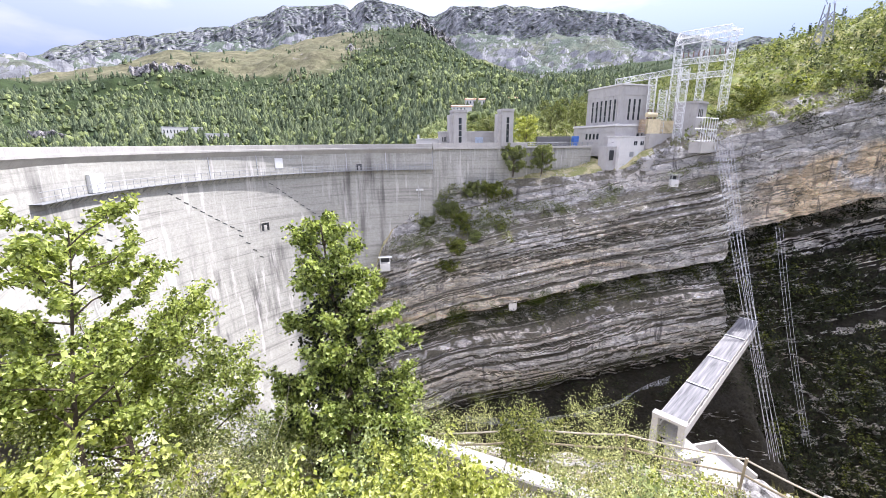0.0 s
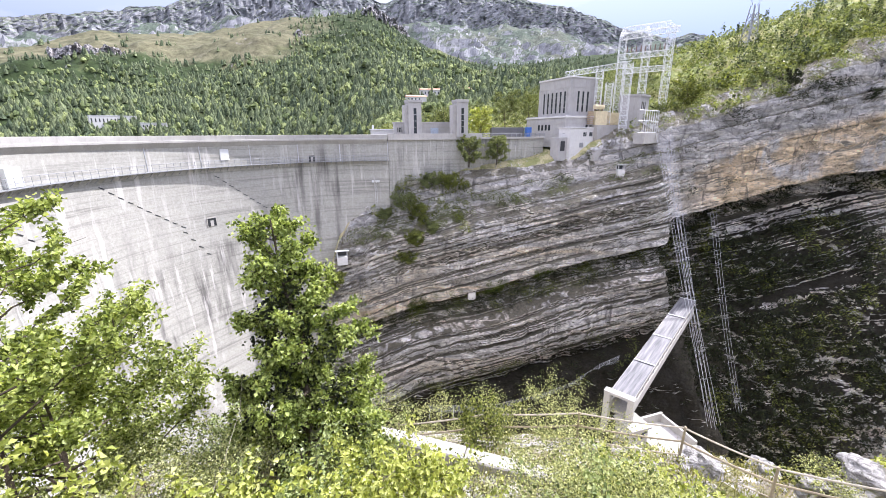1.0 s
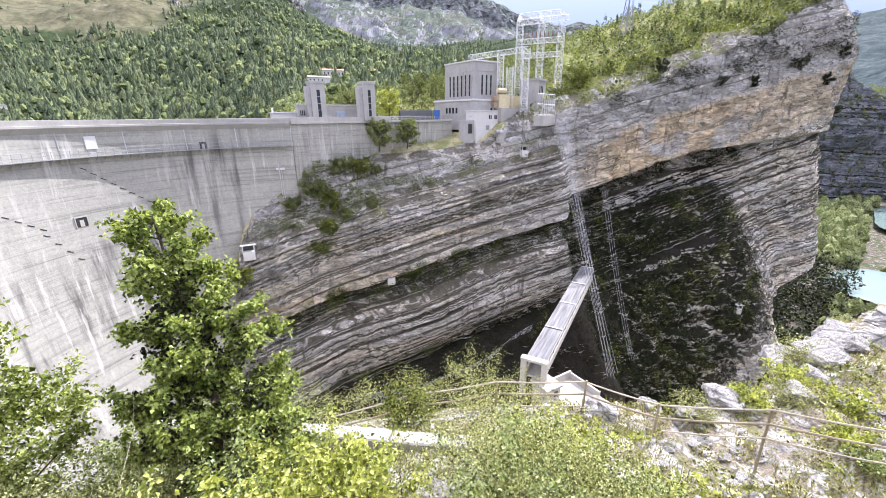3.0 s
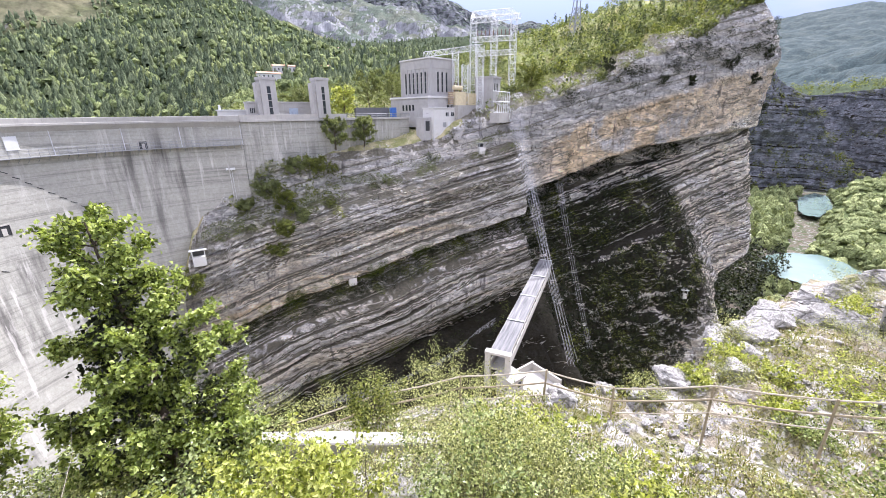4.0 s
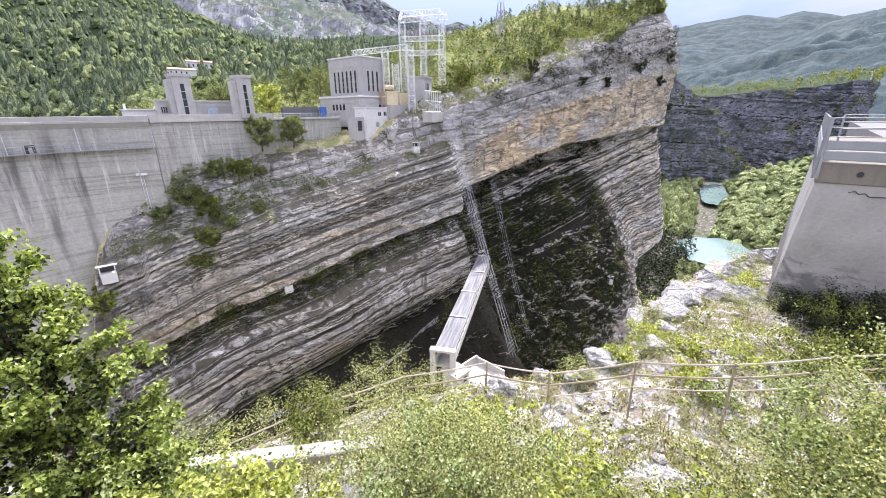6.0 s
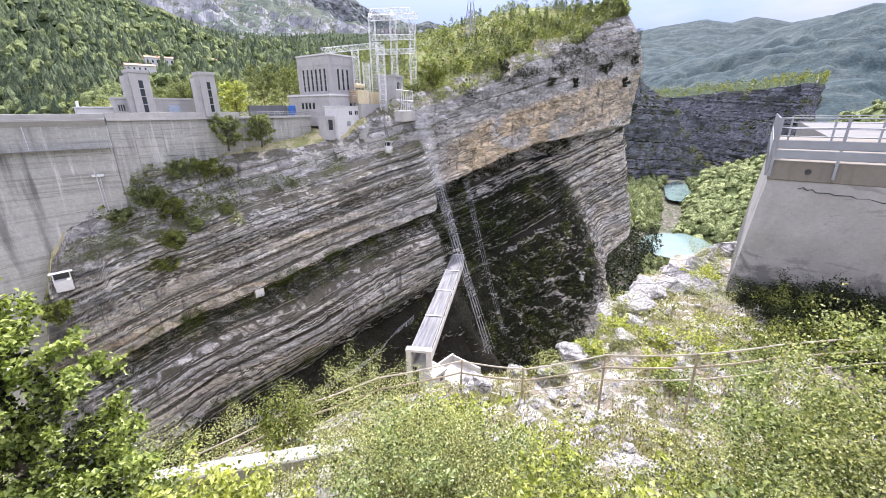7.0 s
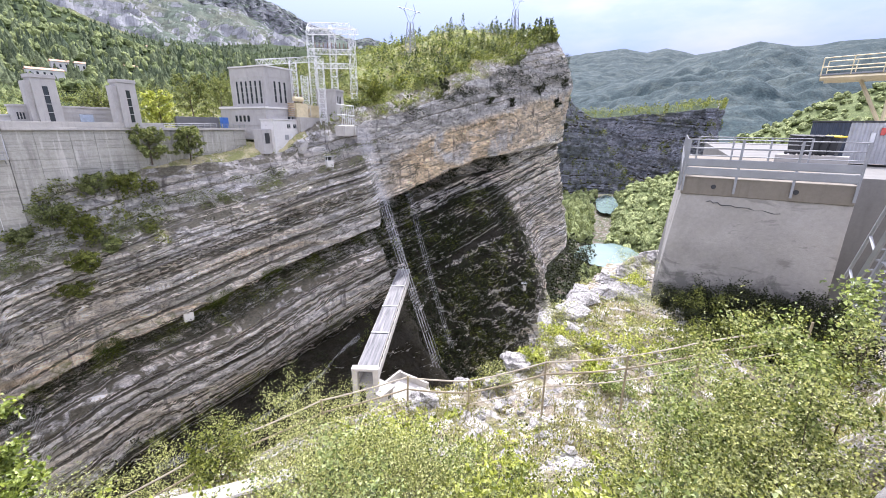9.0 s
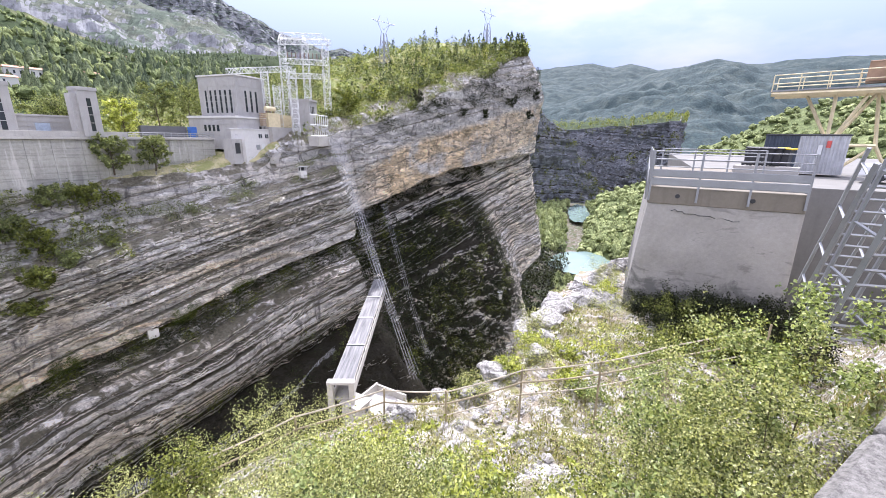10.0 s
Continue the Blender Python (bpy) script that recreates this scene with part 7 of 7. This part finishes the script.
# ---- single trees: trunk, limbs, leaves ----
def grow(name, label, category, base, height, spread, material, leaf, n_leaves, seed, limbs=22, lean=(0, 0), bare=0.12, shape="cone", trunk=0.05, group="", twigs=5, fuzz=0.05, inner=0.0):
    g_ = np.random.default_rng(seed)
    tr = thing(name, label, category, group, at=tuple(base))
    t = np.linspace(0, 1, 9)
    wob = 0.04 * height * fbm(np.stack([t * 2, 0 * t + seed, 0 * t], -1), 2, seed)
    axis = np.stack([lean[0] * t + wob, lean[1] * t + wob[::-1] * 0.6, height * t], -1)
    paths = [(axis, trunk * (1 - 0.88 * t))]
    tips = []
    for k in range(limbs):
        u = bare + (0.98 - bare) * (k + g_.uniform(0, 1)) / limbs
        p0 = np.array([np.interp(u, t, axis[:, i]) for i in range(3)])
        a = k * 2.4 + g_.uniform(-0.5, 0.5)
        prof = (1 - u) ** 0.72 if shape == "cone" else math.sqrt(max(0.05, 1 - (1.7 * u - 0.75) ** 2))
        ln = spread * prof * g_.uniform(0.65, 1.2) + 0.05 * height
        rise = g_.uniform(0.25, 0.8)
        q = np.linspace(0, 1, 5)
        d = np.array([math.cos(a), math.sin(a), rise])
        pts = p0 + np.outer(q * ln, d) + 0.07 * ln * np.cumsum(g_.normal(size=(5, 3)), 0) * q[:, None]
        paths.append((pts, trunk * 0.42 * (1 - u * 0.7) * (1 - 0.85 * q)))
        for m in range(twigs):
            v = g_.uniform(0.2, 1.0)
            s0 = np.array([np.interp(v, q, pts[:, i]) for i in range(3)])
            d2 = d + g_.normal(size=3) * 0.8
            d2 /= np.linalg.norm(d2)
            l2 = ln * g_.uniform(0.2, 0.45)
            tw = s0 + np.outer(np.linspace(0, 1, 2) * l2, d2)
            paths.append((tw, trunk * 0.10 * (1.1 - np.linspace(0, 1, 2))))
            tips.append((s0, tw[-1]))
    V, Fc = tubes(paths, 4 if trunk > 0.05 else 3)
    mesh_of("trunk", V, Fc, BARK, tr)
    wgt = np.array([np.linalg.norm(b - a) for a, b in tips])
    i = g_.choice(len(tips), n_leaves, p=wgt / wgt.sum())
    A_, B_ = np.array([p for p, _ in tips])[i], np.array([q for _, q in tips])[i]
    f = g_.uniform(0.05, 1.08, n_leaves)[:, None]
    pos = A_ * (1 - f) + B_ * f + g_.normal(size=(n_leaves, 3)) * spread * fuzz
    V, Fc = leaves(pos, np.full(n_leaves, leaf), g_)
    mesh_of("crown", V, Fc, material, tr)
    # extra near-black leaves paint the shade in the middle of the crown
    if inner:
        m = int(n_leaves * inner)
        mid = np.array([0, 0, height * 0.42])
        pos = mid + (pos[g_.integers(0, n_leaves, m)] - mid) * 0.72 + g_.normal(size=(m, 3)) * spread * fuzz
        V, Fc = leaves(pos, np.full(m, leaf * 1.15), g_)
        mesh_of("inner_leaves", V, Fc, LEAF_SHADE, tr, "inner crown leaves darkened for shade")
    return tr


def on_slope(x, y, sink=0.05):
    return (x, y, float(near_ground(np.array([x]), np.array([y]))[0]) - sink)


# trees of the far bank
for az, d, z, h, w, m, label in ((6.4, 104, 0.6, 6.0, 3.6, LEAF_LIGHT, "round grey green tree behind the gate house"), (11.3, 103, 0.5, 6.8, 2.8, LEAF_YELLOW, "bright yellow green willow beside the gate house"), (9.8, 92.6, -5.6, 6.0, 2.6, LEAF_LIGHT, "small round tree on the meadow"), (13.6, 94.4, -5.2, 6.0, 2.2, LEAF_LIGHT, "small slender tree on the dry meadow"),
                                 (36.0, 120, 6.5, 6.0, 3.2, LEAF_DARK, "dark round tree beside the switchyard"), (14.6, 125, 3.0, 9.0, 3.5, LEAF_LIGHT, "tall green tree behind the station"), (17.6, 122, 3.0, 9.5, 3.8, LEAF_LIGHT, "broad green tree behind the station")):
    x, y = polar(az, d)
    grow("far_bank_tree", label, "tree", (x, y, z), h, w, m, 0.21, 5200, int(az * 10), 26, (0, 0), 0.15, "ball", 0.16)

for k, (s, z, h, w, m, label) in enumerate(((0.4, -14.0, 3.6, 2.4, LEAF_LIGHT, "broad bright bush in the rocky nook"), (3.6, -16.0, 3.2, 2.0, LEAF_DARK, "dark bush below the bright one"), (-3.6, -15.6, 2.0, 1.5, LEAF_LIGHT, "small bright bush against the dam"), (6.4, -9.6, 3.4, 1.7, LEAF_LIGHT, "light green bush beside the wall"),
                                               (11.0, -9.4, 2.8, 2.2, LEAF_DARK, "wide dark bush under the wall"), (1.0, -25.0, 2.2, 2.0, LEAF_DARK, "flat dark bush on the ledge"), (6.6, -18.2, 1.8, 1.2, LEAF_LIGHT, "small round bright bush on the ledge"), (-14.0, -27.5, 2.6, 1.8, LEAF_DARK, "dark bush below the white cabin"), (3.0, -20.5, 2.6, 1.8, LEAF_DARK, "dark bush in the gully"))):
    p = cliff_place(s, z, 0.3)[0]
    grow("nook_bush", label, "bush", (p[0], p[1], p[2] - 0.8), h * 1.0, w * 1.05, m, 0.2, 3400, 300 + k, 22, (0, 0), 0.02, "ball", 0.08, "nook bushes", 5, 0.07)

for k, (s, z, h, w, label) in enumerate(((109, 9.0, 2.6, 2.6, "dark bush clinging to the ochre wall"), (88, 12.5, 3.0, 1.6, "tall dark bush on the grey band"), (120, 9.5, 2.6, 1.2, "slim dark bush in a crack of the wall"), (149, 10.5, 2.8, 1.6, "dark bush on a bed near the corner"), (153, 18.0, 2.6, 2.0, "dark bush under the cliff top"), (84, -13.5, 4.2, 1.6, "green creeper hanging beside the roof"), (160, 2.0, 1.8, 1.6, "dark bush in the notch of the corner"), (136, 14.5, 2.2, 2.4, "wide dark bush under the cliff top"))):
    p = cliff_place(s, z, 0.2)[0]
    grow("wall_bush", label, "bush", (p[0], p[1], p[2] - h * 0.4), h, w, LEAF_LIGHT if s == 84 else LEAF_SHADE, 0.16, 2200, 340 + k, 20, (0, 0), 0.02, "ball", 0.06, "wall bushes", 5, 0.07)

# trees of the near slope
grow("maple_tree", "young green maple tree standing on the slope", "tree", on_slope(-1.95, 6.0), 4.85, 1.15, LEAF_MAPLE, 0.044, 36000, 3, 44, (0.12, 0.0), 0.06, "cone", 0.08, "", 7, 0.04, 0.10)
grow("maple_tree", "broad light green maple tree on the slope", "tree", on_slope(-5.2, 5.4), 3.5, 1.6, LEAF_TREE, 0.041, 40000, 4, 30, (0.1, 0.1), 0.1, "ball", 0.08, "", 8, 0.05)
grow("maple_tree", "tall thin maple with bright leaves on the slope", "tree", on_slope(-5.0, 4.3), 5.3, 0.95, LEAF_TREE, 0.044, 15000, 6, 26, (0.4, 0.2), 0.45, "ball", 0.07, "", 5, 0.04)

KIND = {"y": (LEAF_YELLOW, 0.048, 2700, "yellow green leafy bush on the sunny slope", 0.07), "b": (LEAF_BUSH, 0.0225, 4800, "pale green fine-leaved bush on the slope", 0.11), "x": (LEAF_BOX, 0.0225, 5600, "dense glossy box bush below the parapet", 0.08),
        "d": (LEAF_DARK, 0.042, 4200, "dark green bush on the slope", 0.08), "s": (LEAF_SHADE, 0.045, 4000, "dense bush at the platform's foot, leaves darkened for its shade", 0.09), "r": (LEAF_BRAMBLE, 0.036, 3400, "tangled bramble with pale green leaves", 0.08)}
LEFT_BUSHES = (
    # x, y, height, spread, kind
    (-2.55, 1.9, 2.5, 0.8, "y"), (-3.5, 2.6, 2.5, 1.0, "y"), (-1.9, 2.6, 1.7, 0.8, "y"), (-0.85, 2.75, 1.75, 0.8, "y"), (-0.1, 3.2, 1.5, 0.7, "y"), (-2.6, 3.6, 1.6, 0.9, "b"), (-4.6, 3.4, 2.4, 1.0, "b"), (-1.3, 3.7, 1.3, 0.8, "r"), (-0.3, 4.2, 1.2, 0.8, "y"),
    (-3.7, 4.9, 1.7, 1.0, "b"), (-2.6, 4.9, 1.3, 0.9, "b"), (-1.0, 5.2, 1.2, 0.8, "r"), (0.35, 3.6, 1.5, 0.7, "y"), (0.9, 4.4, 0.9, 0.6, "b"), (-1.2, 6.9, 1.3, 0.9, "r"), (-2.5, 7.0, 1.4, 0.9, "b"), (-3.4, 6.6, 1.3, 0.9, "r"), (-0.2, 6.1, 0.8, 0.6, "b"), (-3.6, 8.5, 1.4, 1.2, "d"), (-1.9, 8.2, 1.1, 1.0, "b"), (-0.5, 8.4, 1.1, 1.0, "b"), (0.9, 8.2, 1.1, 0.9, "b"), (2.2, 7.9, 1.2, 1.0, "b"), (3.4, 7.4, 1.1, 0.9, "b"), (1.6, 7.1, 0.8, 0.7, "d"), (4.6, 7.6, 0.9, 0.8, "b"))


def put_bush(x, y, h, w, c, seed):
    m, leaf, n, label, fuzz = KIND[c]
    grow("bush", label, "bush", on_slope(x, y), h, w, m, leaf * float(np.interp(math.hypot(x, y), (2.5, 5), (0.75, 1.0))), int(n * min(1.4, max(0.35, h * w))), seed, 20, (0, 0), 0.02, "ball", 0.014, "slope bushes", 6, fuzz)


for k, (x, y, h, w, c) in enumerate(LEFT_BUSHES):
    put_bush(x, y, h, w * 0.9, c, 100 + k)

# bushes below the parapet: how high they reach, in degrees under the eye, by direction
REACH = ((20, -43), (24, -38), (31, -36), (42, -38.5), (51, -41), (63, -43), (73, -43), (79, -38), (84, -34), (91, -23), (95, -14), (100, -11))
g_ = np.random.default_rng(61)
k = 0
for dist, step, spread, last in ((3.0, 9.5, 0.55, 99), (4.1, 7.5, 0.65, 99), (5.3, 6.5, 0.7, 99), (3.6, 7.5, 0.55, 66), (4.7, 7.0, 0.6, 64)):
    a = 24 + 3 * g_.uniform()
    while a < last:
        az, d = a + g_.uniform(-2, 2), dist * g_.uniform(0.9, 1.12)
        a += step
        if (az > 93 and d < 3.6) or (az < 30 and d < 4.6):
            continue
        x, y = polar(az, d)
        q = (x - 0.27) * 0.30 + (y + 0.03) * 0.954
        if q < 0.35:
            continue
        top_ = 1.75 + d * math.tan(radians(float(np.interp(az, *zip(*REACH))) - abs(g_.normal()) * 2.6))
        h = (top_ - on_slope(x, y)[2]) * 0.64
        pick_ = g_.uniform()
        c = ("b" if pick_ < 0.74 else "y" if pick_ < 0.84 else "r") if az < 58 else ("x" if pick_ < 0.62 else "b" if pick_ < 0.90 else "y") if az < 82 else ("r" if pick_ < 0.45 else "x" if pick_ < 0.75 else "b")
        if h > 0.35:
            put_bush(x, y, min(h, 2.6), spread * g_.uniform(0.75, 1.2) * min(1.2, 0.6 + 0.5 * h), c, 200 + k)
        k += 1
# taller bramble and shrubs at the top of the bank
for k, (az, d, top_, w, c) in enumerate(((86, 6.4, -24, 0.9, "r"), (89.5, 6.0, -20, 0.9, "b"), (92.5, 6.6, -14.0, 0.9, "r"), (95.0, 5.6, -9.5, 0.8, "b"), (97.5, 6.8, -7.5, 0.9, "r"))):
    x, y = polar(az, d)
    put_bush(x, y, 0.75 * max(0.5, 1.75 + d * math.tan(radians(top_)) - on_slope(x, y)[2]), w, c, 260 + k)
# low growth on the rocky ledge and in the platform's shade
for k, (x, y, h, w, c) in enumerate(((13.4, 2.0, 0.8, 0.9, "d"), (15.4, 1.0, 0.9, 1.2, "d"), (17.0, 2.4, 0.8, 1.0, "d"), (14.2, -0.6, 1.0, 1.2, "d"), (17.4, -0.2, 1.0, 1.2, "d"), (11.8, 4.4, 0.35, 0.5, "y"), (12.4, 3.2, 0.45, 0.9, "y"), (13.6, 3.5, 0.4, 0.8, "b"), (10.6, 4.9, 0.45, 0.6, "b"), (15.8, 4.4, 0.5, 0.8, "b"), (10.3, 3.6, 0.3, 0.4, "y"), (18.0, 5.4, 0.8, 0.7, "y"), (13.0, 6.3, 0.5, 0.6, "b"), (8.0, 5.3, 0.3, 0.5, "b"), (9.6, 5.2, 0.3, 0.4, "y"), (11.6, 5.6, 0.5, 0.5, "y"), (21.5, 6.4, 0.9, 0.9, "b"), (11.6, 1.9, 0.7, 0.8, "r"), (10.2, 2.9, 0.35, 0.5, "r"))):
    put_bush(x, y, h, w, c, 330 + k)
# tufts between the stones of the ledge
g2 = np.random.default_rng(88)
for n, mat, h0, h1, look_ in ((420, GRASS, 0.10, 0.34, "dry grass tufts between the stones"), (260, LEAF_BUSH, 0.12, 0.42, "low pale green plants between the stones"), (130, LEAF_BOX, 0.12, 0.4, "small dense green cushions on the ledge")):
    az_, r_ = g2.uniform(24, 88, n), g2.uniform(6.6, 21, n)
    at_ = [on_slope(*polar(a, d), 0.03) for a, d in zip(az_, r_)]
    woods("ledge_tufts", at_, g2.uniform(h0, h1, n), mat, g2, look_, 0.0, 60, 0.25, 0.8, "plants")
# bare dry twigs
for k, (x, y, h) in enumerate(((-2.3, 2.2, 1.9), (-1.5, 2.5, 1.5), (-3.2, 3.2, 1.7), (4.2, 3.4, 1.0), (5.4, 0.6, 1.1), (3.2, 4.6, 0.9), (6.0, 0.2, 1.0))):
    g1 = np.random.default_rng(400 + k)
    bx = np.array(on_slope(x, y))
    rods = []
    for m in range(16):
        d = np.array([g1.normal() * 0.45, g1.normal() * 0.45, 1.0])
        q = np.linspace(0, 1, 6)[:, None]
        pts = bx + q * d * h * g1.uniform(0.5, 1.0) + 0.05 * h * np.cumsum(g1.normal(size=(6, 3)), 0) * q
        rods.append((pts, 0.007 * (1.15 - q[:, 0])))
        for _ in range(3):
            e = pts[g1.integers(2, 5)]
            rods.append((e + q * g1.normal(size=3) * 0.16 * h, 0.003 * (1.2 - q[:, 0])))
    V, Fc = tubes(rods, 4)
    tagged(mesh_of("dry_shrub", V, Fc, TWIG), "bare grey dry twigs between the bushes", "shrub", "dry shrubs")


# ---- grass and stones of the slope ----
def build_grass():
    g_ = np.random.default_rng(77)
    n = 90000
    az, r = np.radians(g_.uniform(-40, 106, n)), g_.uniform(2.5, 22, n)
    x, y = r * np.sin(az), r * np.cos(az) - 0.2
    keep = fbm(np.stack([x * 0.7, y * 0.7, 0 * x], -1), 3, 401) > 0.02
    x, y = x[keep], y[keep]
    z = near_ground(x, y)
    m = len(x)
    base = np.stack([x, y, z - 0.02], -1)
    h = g_.uniform(0.08, 0.28, m)[:, None]
    side = g_.normal(size=(m, 3)) * [1, 1, 0]
    side /= np.linalg.norm(side, axis=1)[:, None]
    tip = base + np.array([0, 0, 1.0]) * h + g_.normal(size=(m, 3)) * [1, 1, 0] * h * 0.45
    V = np.stack([base - side * 0.012, base + side * 0.012, tip], 1).reshape(-1, 3)
    Fc = np.arange(3 * m).reshape(m, 3)
    return tagged(mesh_of("dry_grass", V, Fc, GRASS), "sparse dry grass on the stony slope", "grass", kind="stuff")


build_grass()


def boulder(x, y, size, seed, sink=0.42, flat=0.6, label="pale weathered limestone block on the ledge"):
    """A block broken along many planes, then roughened."""
    g_ = np.random.default_rng(seed)
    bm = bmesh.new()
    bmesh.ops.create_icosphere(bm, subdivisions=4, radius=1.3)
    co = np.array([v.co[:] for v in bm.verts])
    for _ in range(16):
        n = g_.normal(size=3)
        n /= np.linalg.norm(n)
        over = np.maximum(0, co @ n - g_.uniform(0.62, 0.95))
        co = co - over[:, None] * n
    co = co * (1 + 0.16 * fbm(co * 1.8 + seed, 6, seed, 0.6) + 0.07 * np.round(3 * arr_noise(co * [1.2, 1.2, 3.4] + seed, seed)) / 3)[:, None]
    co = co * np.array([1.0, 0.85, flat]) * size
    for v, c in zip(bm.verts, co):
        v.co = c
    ob = part("boulder", bm, ROCK_PALE)
    ob.matrix_basis = pose(x, y, float(near_ground(np.array([x]), np.array([y]))[0]) + size * flat * (1 - 2 * sink), 0, 0, seed * 41 % 360)
    return tagged(ob, label, "boulder", "ledge boulders")


for k, (x, y, s) in enumerate(((17.6, 5.4, 1.1), (16.6, 6.3, 0.7), (15.3, 6.5, 0.8), (13.8, 6.0, 0.7), (12.6, 5.5, 0.5), (12.1, 4.6, 0.42), (11.0, 4.9, 0.5), (14.2, 6.95, 0.9), (19.4, 6.9, 0.8), (21.9, 6.9, 0.7), (24.5, 7.6, 0.8), (29.0, 8.0, 1.2), (7.3, 5.9, 0.4), (8.2, 5.3, 0.34), (9.3, 5.4, 0.45), (5.8, 5.7, 0.4),
                               (5.3, -0.2, 0.4), (4.6, 0.3, 0.3), (5.9, 0.5, 0.25), (10.0, 6.0, 0.4), (17.0, 7.2, 0.6))):
    boulder(x, y, s, 11 + k)


def build_stones():
    """Loose broken stones of the ledge and path, in one piece of stuff."""
    g_ = np.random.default_rng(515)
    bm = bmesh.new()
    bmesh.ops.create_icosphere(bm, subdivisions=1, radius=1.0)
    co = np.array([v.co[:] for v in bm.verts])
    fc = np.array([[v.index for v in f.verts] for f in bm.faces])
    bm.free()
    n = 1500
    az, r = g_.uniform(26, 86, n), g_.uniform(6.0, 24, n)
    x, y = r * np.sin(np.radians(az)), r * np.cos(np.radians(az)) - 0.2
    keep = fbm(np.stack([x * 0.5, y * 0.5, 0 * x], -1), 3, 517) > -0.1
    x, y = x[keep], y[keep]
    m = len(x)
    size = g_.uniform(0.03, 0.13, m) * (1 + 1.2 * (g_.uniform(size=m) > 0.9))
    shape = co[None] * g_.uniform(0.65, 1.25, (m, len(co), 1)) * size[:, None, None] * g_.uniform([0.8, 0.8, 0.35], [1.5, 1.2, 0.7], (m, 3))[:, None]
    V = shape + np.stack([x, y, near_ground(x, y) + 0.25 * size], -1)[:, None]
    Fc = (fc[None] + (np.arange(m) * len(co))[:, None, None]).reshape(-1, 3)
    return tagged(mesh_of("loose_stones", V.reshape(-1, 3), Fc, ROCK_PALE), "loose pale limestone rubble on the ledge", "stones", kind="stuff")


build_stones()
# dense growth at the foot of the platform, near-black leaves imitating its shade
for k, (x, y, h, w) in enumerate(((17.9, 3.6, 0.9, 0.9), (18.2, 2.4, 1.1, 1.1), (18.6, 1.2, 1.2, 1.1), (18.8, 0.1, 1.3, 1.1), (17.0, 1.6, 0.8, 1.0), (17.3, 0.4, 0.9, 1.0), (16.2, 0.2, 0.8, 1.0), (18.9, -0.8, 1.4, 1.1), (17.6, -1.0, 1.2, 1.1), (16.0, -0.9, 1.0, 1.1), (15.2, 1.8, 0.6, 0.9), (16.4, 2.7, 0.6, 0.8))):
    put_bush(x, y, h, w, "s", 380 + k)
